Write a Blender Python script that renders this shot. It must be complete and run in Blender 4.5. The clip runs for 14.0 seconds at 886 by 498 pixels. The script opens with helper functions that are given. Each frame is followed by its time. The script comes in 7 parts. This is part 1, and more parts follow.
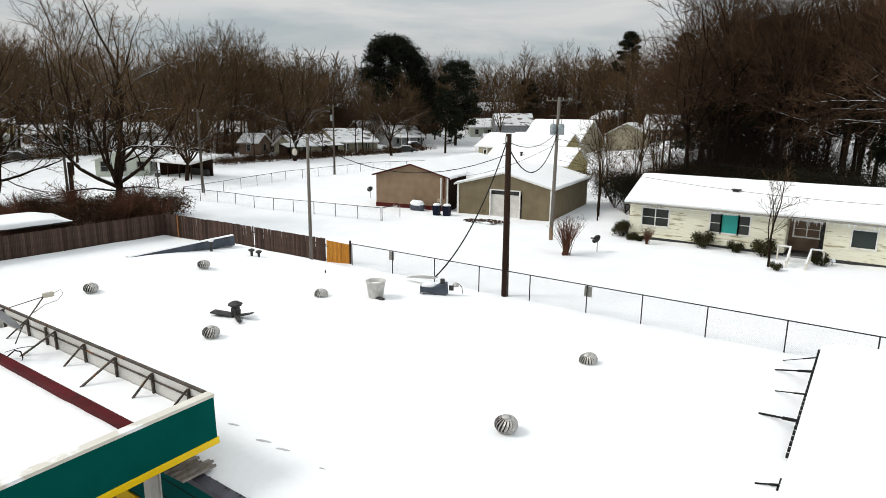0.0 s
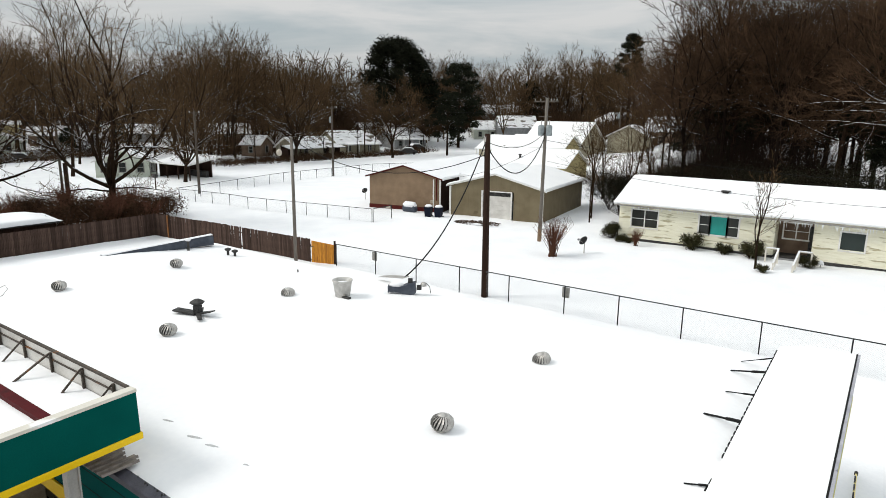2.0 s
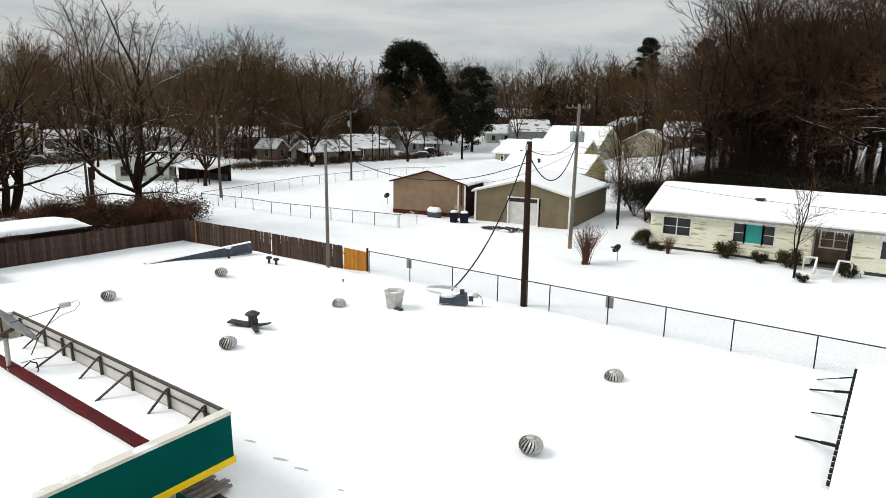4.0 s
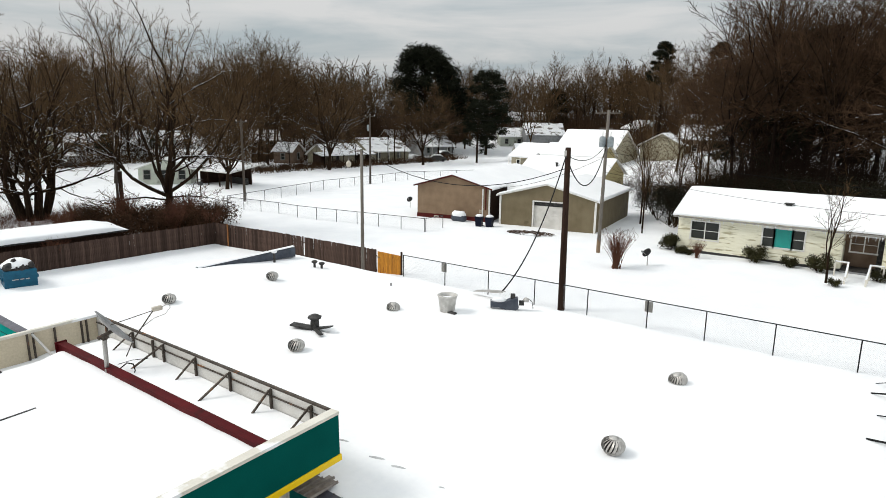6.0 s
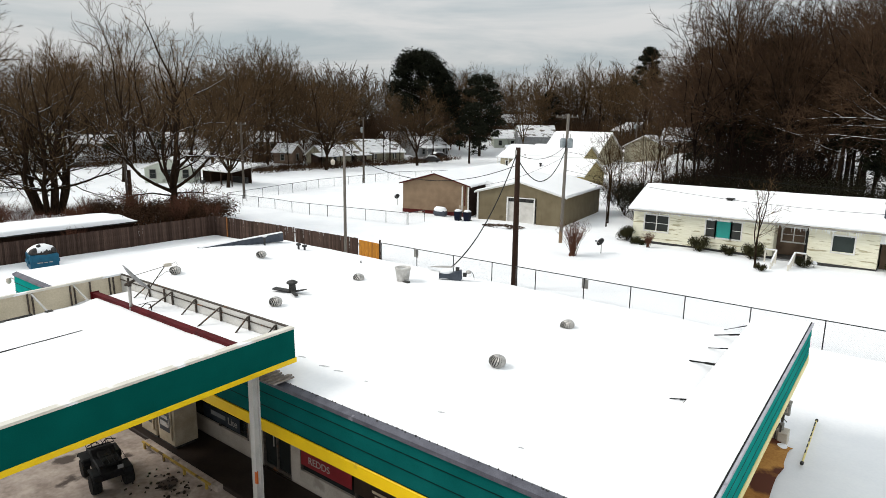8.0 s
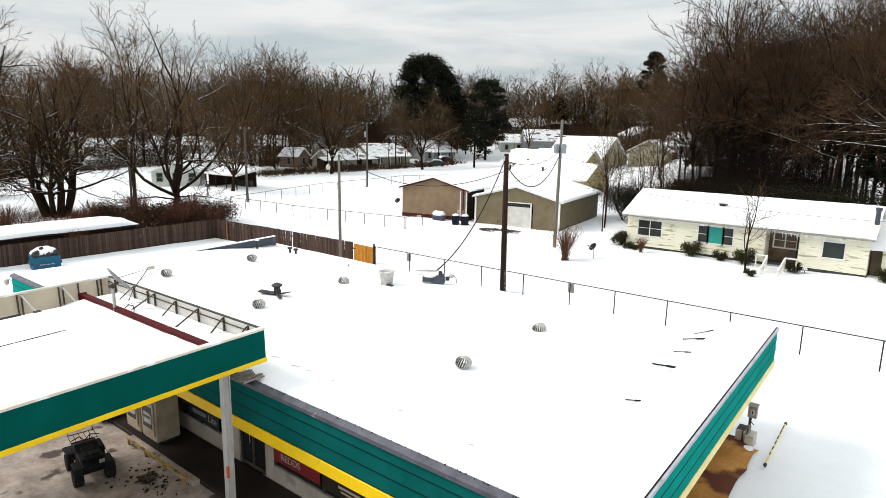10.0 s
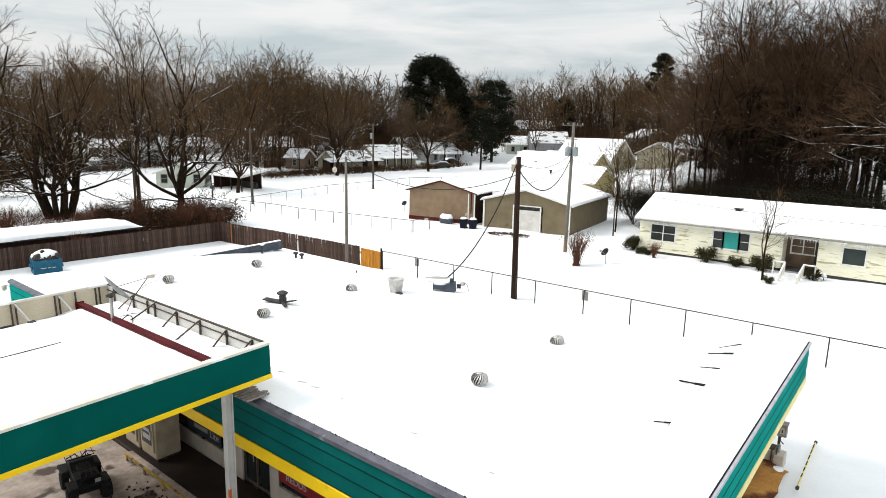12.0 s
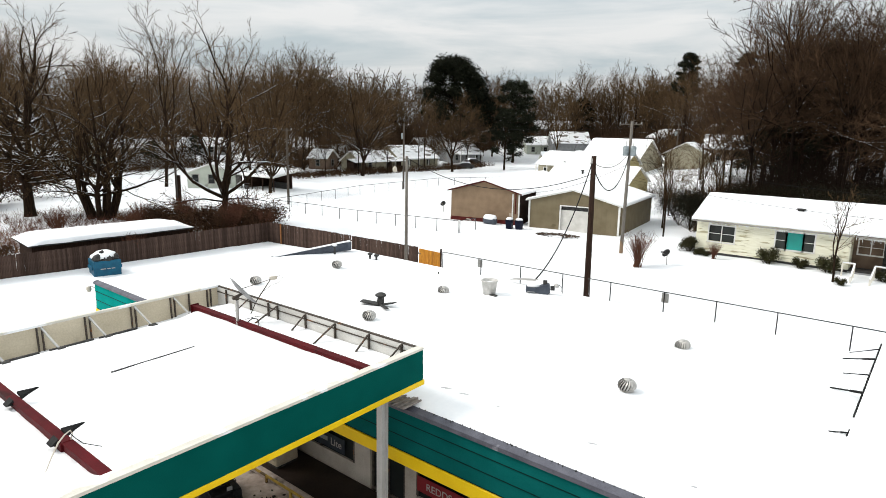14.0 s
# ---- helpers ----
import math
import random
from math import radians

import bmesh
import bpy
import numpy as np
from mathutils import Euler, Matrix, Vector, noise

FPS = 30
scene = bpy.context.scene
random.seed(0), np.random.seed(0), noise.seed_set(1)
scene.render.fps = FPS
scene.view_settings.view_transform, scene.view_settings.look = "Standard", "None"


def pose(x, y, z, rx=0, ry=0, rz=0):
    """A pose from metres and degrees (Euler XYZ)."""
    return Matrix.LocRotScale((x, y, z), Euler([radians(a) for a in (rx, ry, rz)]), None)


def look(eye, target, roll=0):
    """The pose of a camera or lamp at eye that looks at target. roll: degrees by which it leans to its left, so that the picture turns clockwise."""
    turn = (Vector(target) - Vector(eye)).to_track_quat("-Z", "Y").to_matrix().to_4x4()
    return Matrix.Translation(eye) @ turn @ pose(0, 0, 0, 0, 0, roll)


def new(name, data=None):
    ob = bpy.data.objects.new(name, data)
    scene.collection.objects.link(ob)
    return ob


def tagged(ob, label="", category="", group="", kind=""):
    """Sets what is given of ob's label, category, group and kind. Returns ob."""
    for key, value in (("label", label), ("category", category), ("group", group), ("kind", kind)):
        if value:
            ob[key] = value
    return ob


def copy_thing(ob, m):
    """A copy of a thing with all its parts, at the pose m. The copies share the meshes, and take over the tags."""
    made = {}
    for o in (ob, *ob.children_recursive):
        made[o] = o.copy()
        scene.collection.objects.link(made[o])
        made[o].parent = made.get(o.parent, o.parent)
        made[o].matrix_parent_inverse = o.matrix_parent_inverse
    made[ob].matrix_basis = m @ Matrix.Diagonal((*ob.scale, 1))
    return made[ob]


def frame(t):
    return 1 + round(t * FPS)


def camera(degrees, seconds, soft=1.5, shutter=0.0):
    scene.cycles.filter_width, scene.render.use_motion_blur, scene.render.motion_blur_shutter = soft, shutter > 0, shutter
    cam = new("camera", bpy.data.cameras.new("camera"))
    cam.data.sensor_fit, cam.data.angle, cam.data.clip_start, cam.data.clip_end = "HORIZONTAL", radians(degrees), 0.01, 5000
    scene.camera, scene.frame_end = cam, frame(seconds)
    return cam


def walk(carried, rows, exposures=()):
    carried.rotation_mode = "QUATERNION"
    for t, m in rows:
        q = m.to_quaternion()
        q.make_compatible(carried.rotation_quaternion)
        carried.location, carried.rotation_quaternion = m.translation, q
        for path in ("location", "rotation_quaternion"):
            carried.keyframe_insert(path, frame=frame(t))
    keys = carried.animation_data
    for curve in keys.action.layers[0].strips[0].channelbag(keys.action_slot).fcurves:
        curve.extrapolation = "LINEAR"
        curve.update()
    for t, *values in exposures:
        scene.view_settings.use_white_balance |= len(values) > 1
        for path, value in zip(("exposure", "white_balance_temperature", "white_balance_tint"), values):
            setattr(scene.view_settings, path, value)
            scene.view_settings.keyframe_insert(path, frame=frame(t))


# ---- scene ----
cam = camera(71.0, 14.0, soft=0.45)
METRES, EYE, TILT, LEAN, TURN = 21.25, 10.6, -1.8, -0.3, 35.4
ROWS = [
    (0.0, 0.0, 0.0, 0.0, 0.08, -10.46, -0.42),
    (0.5, -0.0022, 0.0026, -0.0041, 0.22, -10.37, -0.4),
    (1.0, -0.004, 0.002, -0.0067, 0.37, -10.29, -0.45),
    (1.5, 0.0222, 0.0022, -0.0072, 0.62, -10.25, -0.39),
    (2.0, 0.0736, 0.0031, -0.0061, 0.89, -10.21, -0.49),
    (2.5, 0.0899, 0.0063, -0.0038, 1.1, -10.17, -0.6),
    (3.0, 0.0729, 0.012, -0.0005, 1.25, -10.11, -0.63),
    (3.5, 0.0298, 0.0173, 0.0018, 1.36, -10.04, -0.64),
    (6.0, -0.089, -0.0045, 0.0116, 2.17, -9.73, -0.64),
    (6.5, -0.0691, -0.0508, 0.0102, 2.18, -9.7, -0.66),
    (7.0, -0.0462, -0.1234, 0.0087, 2.21, -9.66, -0.68),
    (7.5, -0.0203, -0.2186, 0.0076, 2.28, -9.63, -0.7),
    (10.0, 0.084, -0.2767, 0.0179, 3.44, -9.28, -0.8),
    (10.5, 0.1269, -0.2615, 0.0172, 3.58, -9.25, -0.93),
    (11.0, 0.1331, -0.2488, 0.018, 3.71, -9.23, -0.97),
    (11.5, 0.1111, -0.2362, 0.0199, 3.82, -9.18, -0.98),
    (12.0, 0.0657, -0.2271, 0.0208, 3.88, -9.15, -0.98),
    (12.5, -0.0006, -0.2221, 0.0205, 3.92, -9.12, -1.01),
    (13.0, -0.0793, -0.2219, 0.0192, 3.99, -9.1, -1.02),
    (13.5, -0.1191, -0.2196, 0.0169, 4.2, -9.09, -0.89),
    (14.0, -0.1223, -0.2088, 0.0129, 4.42, -9.09, -0.95),
]
walk(cam, [(t, pose(0, 0, EYE, TILT, LEAN, TURN) @ pose(METRES * x, METRES * y, METRES * z, 90 + pitch, roll, yaw)) for t, x, y, z, yaw, pitch, roll in ROWS],
     exposures=((0.0, 0.4), (3.5, 0.4), (7.5, 0.43), (10.0, 0.76), (11.5, 0.8), (14.0, 0.72)))

# ---- world, sun, exposure ----
world = bpy.data.worlds.new("overcast_sky")
scene.world = world
world.use_nodes = True
wn, wl = world.node_tree.nodes, world.node_tree.links
wn.clear()
w_out = wn.new("ShaderNodeOutputWorld")
w_bg = wn.new("ShaderNodeBackground")
w_sky = wn.new("ShaderNodeTexSky")
w_sky.sky_type, w_sky.sun_disc = "NISHITA", False
SUN_EL, SUN_AZ = radians(42), radians(236)  # azimuth clockwise from +y
w_sky.sun_elevation, w_sky.sun_rotation = SUN_EL, SUN_AZ
w_sky.dust_density, w_sky.air_density = 4.0, 1.0
w_tc = wn.new("ShaderNodeTexCoord")
w_map = wn.new("ShaderNodeMapping")
w_map.inputs["Scale"].default_value = (1.2, 1.2, 9.0)
w_noise = wn.new("ShaderNodeTexNoise")
w_noise.inputs["Scale"].default_value = 1.9
w_noise.inputs["Detail"].default_value = 6.0
w_noise.inputs["Roughness"].default_value = 0.55
w_noise.inputs["Distortion"].default_value = 0.4
w_ramp = wn.new("ShaderNodeValToRGB")
w_ramp.color_ramp.elements[0].position, w_ramp.color_ramp.elements[0].color = 0.38, (4.6, 5.2, 5.45, 1)
w_ramp.color_ramp.elements[1].position, w_ramp.color_ramp.elements[1].color = 0.6, (6.95, 7.0, 6.95, 1)
w_mix = wn.new("ShaderNodeMix")
w_mix.data_type = "RGBA"
w_mix.inputs["Factor"].default_value = 0.94
wl.new(w_tc.outputs["Generated"], w_map.inputs["Vector"])
wl.new(w_map.outputs["Vector"], w_noise.inputs["Vector"])
wl.new(w_noise.outputs["Fac"], w_ramp.inputs["Fac"])
wl.new(w_sky.outputs["Color"], w_mix.inputs["A"])
wl.new(w_ramp.outputs["Color"], w_mix.inputs["B"])
# an overcast sky is about three times brighter overhead than at the horizon
w_sep = wn.new("ShaderNodeSeparateXYZ")
wl.new(w_tc.outputs["Generated"], w_sep.inputs[0])
w_grad = wn.new("ShaderNodeMapRange")
w_grad.inputs["From Min"].default_value, w_grad.inputs["From Max"].default_value = 0.0, 1.0
w_grad.inputs["To Min"].default_value, w_grad.inputs["To Max"].default_value = 0.63, 1.42
wl.new(w_sep.outputs["Z"], w_grad.inputs["Value"])
w_mul = wn.new("ShaderNodeVectorMath")
w_mul.operation = "SCALE"
wl.new(w_mix.outputs["Result"], w_mul.inputs[0])
wl.new(w_grad.outputs["Result"], w_mul.inputs["Scale"])
wl.new(w_mul.outputs["Vector"], w_bg.inputs["Color"])
w_bg.inputs["Strength"].default_value = 0.1
wl.new(w_bg.outputs["Background"], w_out.inputs["Surface"])

sun_data = bpy.data.lights.new("sun", "SUN")
sun_data.energy, sun_data.angle, sun_data.color = 1.4, radians(18), (1.0, 0.96, 0.9)
sun = new("sun", sun_data)
sun_from = Vector((math.sin(SUN_AZ) * math.cos(SUN_EL), math.cos(SUN_AZ) * math.cos(SUN_EL), math.sin(SUN_EL)))
sun.matrix_world = look(sun_from * 60, (0, 0, 0))


# ---- materials ----
def surf(name, dark, light, scale=6.0, rough=0.7, bump=0.2, metal=0.0, fine=60.0, per_piece=0.0, wear=None, wear_at=0.62, stretch=(1, 1, 1), bump_dist=0.01, spec=0.3):
    """Two scales of noise between two colours, with relief; wear: a third colour in patches; per_piece: shift of brightness by object."""
    m = bpy.data.materials.new(name)
    m.use_nodes = True
    n, l = m.node_tree.nodes, m.node_tree.links
    b = n["Principled BSDF"]
    tc = n.new("ShaderNodeTexCoord")
    mp = n.new("ShaderNodeMapping")
    mp.inputs["Scale"].default_value = stretch
    l.new(tc.outputs["Object"], mp.inputs["Vector"])
    n1, n2 = n.new("ShaderNodeTexNoise"), n.new("ShaderNodeTexNoise")
    n1.inputs["Scale"].default_value, n1.inputs["Detail"].default_value = scale, 5
    n2.inputs["Scale"].default_value, n2.inputs["Detail"].default_value = fine, 4
    l.new(mp.outputs["Vector"], n1.inputs["Vector"])
    l.new(mp.outputs["Vector"], n2.inputs["Vector"])
    avg = n.new("ShaderNodeMath")
    avg.operation = "MULTIPLY_ADD"
    avg.inputs[1].default_value = 0.35
    l.new(n2.outputs["Fac"], avg.inputs[0])
    sc = n.new("ShaderNodeMath")
    sc.operation = "MULTIPLY"
    sc.inputs[1].default_value = 0.65
    l.new(n1.outputs["Fac"], sc.inputs[0])
    l.new(sc.outputs[0], avg.inputs[2])
    ramp = n.new("ShaderNodeValToRGB")
    ramp.color_ramp.elements[0].position, ramp.color_ramp.elements[0].color = 0.36, (*dark, 1)
    ramp.color_ramp.elements[1].position, ramp.color_ramp.elements[1].color = 0.64, (*light, 1)
    l.new(avg.outputs[0], ramp.inputs["Fac"])
    col = ramp.outputs["Color"]
    if wear:
        n3 = n.new("ShaderNodeTexNoise")
        n3.inputs["Scale"].default_value, n3.inputs["Detail"].default_value = scale * 0.6, 8
        l.new(mp.outputs["Vector"], n3.inputs["Vector"])
        wr = n.new("ShaderNodeValToRGB")
        wr.color_ramp.elements[0].position = wear_at
        wr.color_ramp.elements[1].position = wear_at + 0.06
        l.new(n3.outputs["Fac"], wr.inputs["Fac"])
        mx = n.new("ShaderNodeMix")
        mx.data_type = "RGBA"
        l.new(wr.outputs["Color"], mx.inputs["Factor"])
        l.new(col, mx.inputs["A"])
        mx.inputs["B"].default_value = (*wear, 1)
        col = mx.outputs["Result"]
    if per_piece:
        oi = n.new("ShaderNodeObjectInfo")
        mr = n.new("ShaderNodeMapRange")
        mr.inputs["To Min"].default_value, mr.inputs["To Max"].default_value = 1 - per_piece, 1 + per_piece
        l.new(oi.outputs["Random"], mr.inputs["Value"])
        hs = n.new("ShaderNodeHueSaturation")
        l.new(mr.outputs["Result"], hs.inputs["Value"])
        l.new(col, hs.inputs["Color"])
        col = hs.outputs["Color"]
    l.new(col, b.inputs["Base Color"])
    b.inputs["Roughness"].default_value, b.inputs["Metallic"].default_value = rough, metal
    b.inputs["Specular IOR Level"].default_value = spec
    if bump:
        bp = n.new("ShaderNodeBump")
        bp.inputs["Strength"].default_value, bp.inputs["Distance"].default_value = bump, bump_dist
        l.new(avg.outputs[0], bp.inputs["Height"])
        l.new(bp.outputs["Normal"], b.inputs["Normal"])
    return m


def snow_on_top(m, level=0.55, amount=0.55, scale=1.5):
    """Snow lying on faces that look up, in patches."""
    n, l = m.node_tree.nodes, m.node_tree.links
    b = n["Principled BSDF"]
    old = b.inputs["Base Color"].links[0].from_socket
    geo = n.new("ShaderNodeNewGeometry")
    sep = n.new("ShaderNodeSeparateXYZ")
    l.new(geo.outputs["Normal"], sep.inputs[0])
    up = n.new("ShaderNodeMapRange")
    up.inputs["From Min"].default_value, up.inputs["From Max"].default_value = level, level + 0.2
    l.new(sep.outputs["Z"], up.inputs["Value"])
    nz = n.new("ShaderNodeTexNoise")
    nz.inputs["Scale"].default_value, nz.inputs["Detail"].default_value = scale, 3
    l.new(geo.outputs["Position"], nz.inputs["Vector"])
    cut = n.new("ShaderNodeMapRange")
    cut.inputs["From Min"].default_value, cut.inputs["From Max"].default_value = 1 - amount, 1 - amount + 0.06
    l.new(nz.outputs["Fac"], cut.inputs["Value"])
    mul = n.new("ShaderNodeMath")
    mul.operation = "MULTIPLY"
    l.new(up.outputs["Result"], mul.inputs[0])
    l.new(cut.outputs["Result"], mul.inputs[1])
    mx = n.new("ShaderNodeMix")
    mx.data_type = "RGBA"
    l.new(mul.outputs[0], mx.inputs["Factor"])
    l.new(old, mx.inputs["A"])
    mx.inputs["B"].default_value = (0.85, 0.87, 0.9, 1)
    l.new(mx.outputs["Result"], b.inputs["Base Color"])
    return m


def glass(name, tint, rough=0.06):
    m = surf(name, tuple(c * 0.8 for c in tint), tint, 1.2, rough, 0.0)
    m.node_tree.nodes["Principled BSDF"].inputs["Specular IOR Level"].default_value = 0.22
    return m


SNOW = surf("snow", (0.8, 0.815, 0.835), (0.875, 0.885, 0.895), 0.5, 0.75, 0.25, fine=9.0, bump_dist=0.03)
PATCHY_SNOW = surf("thin_patchy_roof_snow", (0.72, 0.73, 0.75), (0.88, 0.885, 0.89), 0.9, 0.75, 0.2, fine=6.0, wear=(0.16, 0.14, 0.125), wear_at=0.55, stretch=(1, 2.2, 1))
SNOW_ROOF = surf("roof_snow", (0.82, 0.83, 0.845), (0.885, 0.89, 0.895), 0.35, 0.75, 0.18, fine=7.0, bump_dist=0.03)
GREEN = surf("green_paint", (0.0, 0.066, 0.056), (0.001, 0.088, 0.074), 1.2, 0.8, 0.06, fine=40, wear=(0.002, 0.056, 0.047), wear_at=0.68, spec=0.03)
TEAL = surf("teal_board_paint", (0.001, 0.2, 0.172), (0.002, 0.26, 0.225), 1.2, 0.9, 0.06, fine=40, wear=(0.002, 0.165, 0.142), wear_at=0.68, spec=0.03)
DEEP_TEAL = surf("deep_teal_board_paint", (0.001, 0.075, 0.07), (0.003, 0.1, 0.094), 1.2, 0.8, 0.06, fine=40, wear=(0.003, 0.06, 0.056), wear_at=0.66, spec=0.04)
GROOVE = surf("dark_board_joint", (0.0, 0.016, 0.014), (0.002, 0.024, 0.022), 3, 0.7, 0, spec=0.1)
PALE_YELLOW = surf("pale_yellow_paint", (0.72, 0.6, 0.22), (0.82, 0.72, 0.34), 1.5, 0.5, 0.06, fine=50)
YELLOW = surf("yellow_paint", (0.82, 0.52, 0.002), (0.92, 0.62, 0.006), 1.5, 0.45, 0.06, fine=50, wear=(0.62, 0.42, 0.03), wear_at=0.7)
CREAM_CAP = surf("cream_metal", (0.58, 0.55, 0.48), (0.7, 0.67, 0.6), 2.0, 0.5, 0.08, fine=30, wear=(0.88, 0.89, 0.9), wear_at=0.58)
COLUMN = surf("worn_white_column_paint", (0.42, 0.41, 0.39), (0.56, 0.55, 0.53), 2.0, 0.5, 0.08, fine=30, wear=(0.26, 0.22, 0.18), wear_at=0.66)
PANEL_BACK = surf("panel_back", (0.5, 0.48, 0.44), (0.68, 0.67, 0.64), 0.9, 0.5, 0.08, fine=25, wear=(0.24, 0.2, 0.15), wear_at=0.7)
PANEL_CREAM = surf("aged_cream_panel", (0.5, 0.43, 0.31), (0.68, 0.6, 0.46), 0.7, 0.55, 0.08, fine=20, wear=(0.24, 0.19, 0.13), wear_at=0.66)
STEEL_FRAME = surf("frame_steel", (0.05, 0.042, 0.035), (0.12, 0.1, 0.085), 8, 0.6, 0.15, metal=0.3, fine=60, wear=(0.2, 0.09, 0.04), wear_at=0.62, spec=0.1)
RED_BEAM = surf("red_beam_paint", (0.05, 0.0026, 0.0042), (0.1, 0.005, 0.008), 2.0, 0.6, 0.12, fine=40, wear=(0.035, 0.006, 0.006), wear_at=0.62, spec=0.1)
FLASHING = surf("grey_flashing", (0.062, 0.062, 0.078), (0.12, 0.12, 0.145), 3.0, 0.5, 0.12, metal=0.1, fine=40, wear=(0.24, 0.24, 0.27), wear_at=0.7)
EDGE_GREY = surf("pale_metal_edge", (0.3, 0.3, 0.34), (0.44, 0.44, 0.48), 3.0, 0.5, 0.1, fine=40, wear=(0.1, 0.1, 0.12), wear_at=0.66)
GALV = surf("galvanised_steel", (0.32, 0.305, 0.285), (0.56, 0.545, 0.52), 9, 0.45, 0.12, metal=0.5, fine=90, wear=(0.2, 0.17, 0.13), wear_at=0.64)
DECK = surf("rust_stained_deck_metal", (0.17, 0.15, 0.135), (0.33, 0.295, 0.27), 6, 0.6, 0.12, metal=0.2, fine=60, wear=(0.42, 0.38, 0.34), wear_at=0.64, spec=0.15)
DARK_VENT = surf("tarred_metal", (0.025, 0.024, 0.024), (0.09, 0.088, 0.085), 7, 0.6, 0.25, metal=0.3, fine=70, spec=0.1)
BLUEGREY = surf("blue_grey_metal", (0.05, 0.058, 0.075), (0.095, 0.107, 0.13), 3, 0.5, 0.1, metal=0.3, fine=60, wear=(0.17, 0.18, 0.2), wear_at=0.7, spec=0.1)
TUB = surf("worn_white_tub", (0.42, 0.405, 0.375), (0.66, 0.645, 0.62), 5, 0.5, 0.12, fine=40, wear=(0.3, 0.26, 0.2), wear_at=0.64)
PICKET = surf("weathered_wood", (0.032, 0.02, 0.0155), (0.09, 0.058, 0.046), 3.0, 0.85, 0.5, fine=30, per_piece=0.4, stretch=(6, 6, 0.7), wear=(0.12, 0.1, 0.09), wear_at=0.67, spec=0.1)
STAINED_BOARD = surf("orange_stained_board", (0.16, 0.062, 0.018), (0.3, 0.125, 0.035), 4.0, 0.8, 0.4, fine=30, stretch=(6, 6, 0.7), wear=(0.1, 0.06, 0.045), wear_at=0.6)
NEW_WOOD = surf("new_pine_wood", (0.36, 0.135, 0.012), (0.58, 0.25, 0.025), 3.0, 0.7, 0.3, fine=30, per_piece=0.2, stretch=(4, 4, 0.7), wear=(0.3, 0.1, 0.015), wear_at=0.6)
POLE_DARK = surf("dark_creosote_wood", (0.018, 0.01, 0.007), (0.045, 0.024, 0.016), 4.0, 0.8, 0.5, fine=40, stretch=(8, 8, 0.5), spec=0.1)
POLE_BROWN = surf("weathered_brown_pole_wood", (0.05, 0.04, 0.032), (0.12, 0.1, 0.083), 4.0, 0.8, 0.4, fine=40, stretch=(8, 8, 0.5), spec=0.1)
POLE_GREY = surf("grey_pole_wood", (0.11, 0.095, 0.08), (0.22, 0.2, 0.175), 4.0, 0.8, 0.4, fine=40, stretch=(8, 8, 0.5), spec=0.1)
POLE_ARM = surf("weathered_arm_wood", (0.07, 0.058, 0.048), (0.15, 0.13, 0.11), 4.0, 0.8, 0.3, fine=40, spec=0.1)
WIRE = surf("black_cable", (0.008, 0.008, 0.008), (0.02, 0.02, 0.02), 20, 0.6, 0, spec=0.1)
FENCE_STEEL = surf("dull_fence_steel", (0.014, 0.015, 0.016), (0.04, 0.041, 0.043), 12, 0.5, 0.1, metal=0.4, fine=90)
MESH_WIRE = surf("chain_link_wire", (0.42, 0.43, 0.44), (0.55, 0.56, 0.57), 12, 0.5, 0, metal=0.4)
TAN = surf("tan_siding", (0.2, 0.138, 0.088), (0.265, 0.185, 0.12), 1.2, 0.75, 0.12, fine=30, wear=(0.165, 0.112, 0.07), wear_at=0.66, spec=0.1)
OLIVE = surf("olive_metal_siding", (0.15, 0.12, 0.072), (0.195, 0.16, 0.1), 1.0, 0.6, 0.1, fine=30, wear=(0.13, 0.104, 0.062), wear_at=0.66, spec=0.1)
MAROON = surf("maroon_paint", (0.055, 0.009, 0.008), (0.1, 0.017, 0.014), 3, 0.6, 0.1, spec=0.1)
WHITE_TRIM = surf("white_trim_paint", (0.62, 0.61, 0.57), (0.8, 0.79, 0.76), 3, 0.5, 0.08, fine=40)
GARAGE_WHITE = surf("garage_door_white", (0.52, 0.5, 0.46), (0.68, 0.66, 0.62), 1.5, 0.5, 0.06, fine=30, wear=(0.42, 0.38, 0.32), wear_at=0.66)
CREAM_SIDING = surf("cream_lap_siding", (0.72, 0.69, 0.53), (0.84, 0.82, 0.68), 2.6, 0.65, 0.1, fine=25, wear=(0.42, 0.38, 0.24), wear_at=0.56, stretch=(0.45, 0.45, 3))
YELLOW_SIDING = surf("pale_yellow_siding", (0.4, 0.33, 0.15), (0.5, 0.42, 0.21), 1.0, 0.7, 0.1)
CREAM_AGED = surf("aged_cream_siding", (0.26, 0.235, 0.165), (0.39, 0.355, 0.26), 1.0, 0.7, 0.1, wear=(0.22, 0.18, 0.12), wear_at=0.62)
GREY_SIDING = surf("grey_siding", (0.19, 0.195, 0.2), (0.29, 0.295, 0.295), 1.0, 0.7, 0.1, wear=(0.22, 0.21, 0.19), wear_at=0.62)
PALE_SIDING = surf("pale_green_siding", (0.42, 0.45, 0.38), (0.55, 0.58, 0.5), 1.0, 0.7, 0.1, wear=(0.3, 0.31, 0.26), wear_at=0.64)
BROWN_SIDING = surf("brown_siding", (0.1, 0.065, 0.045), (0.19, 0.13, 0.09), 1.0, 0.8, 0.1)
DARK_GLASS = glass("dark_window_glass", (0.02, 0.023, 0.022))
TEAL_GLASS = glass("teal_curtained_glass", (0.02, 0.3, 0.26))
GREY_GLASS = glass("grey_window_glass", (0.05, 0.056, 0.056))
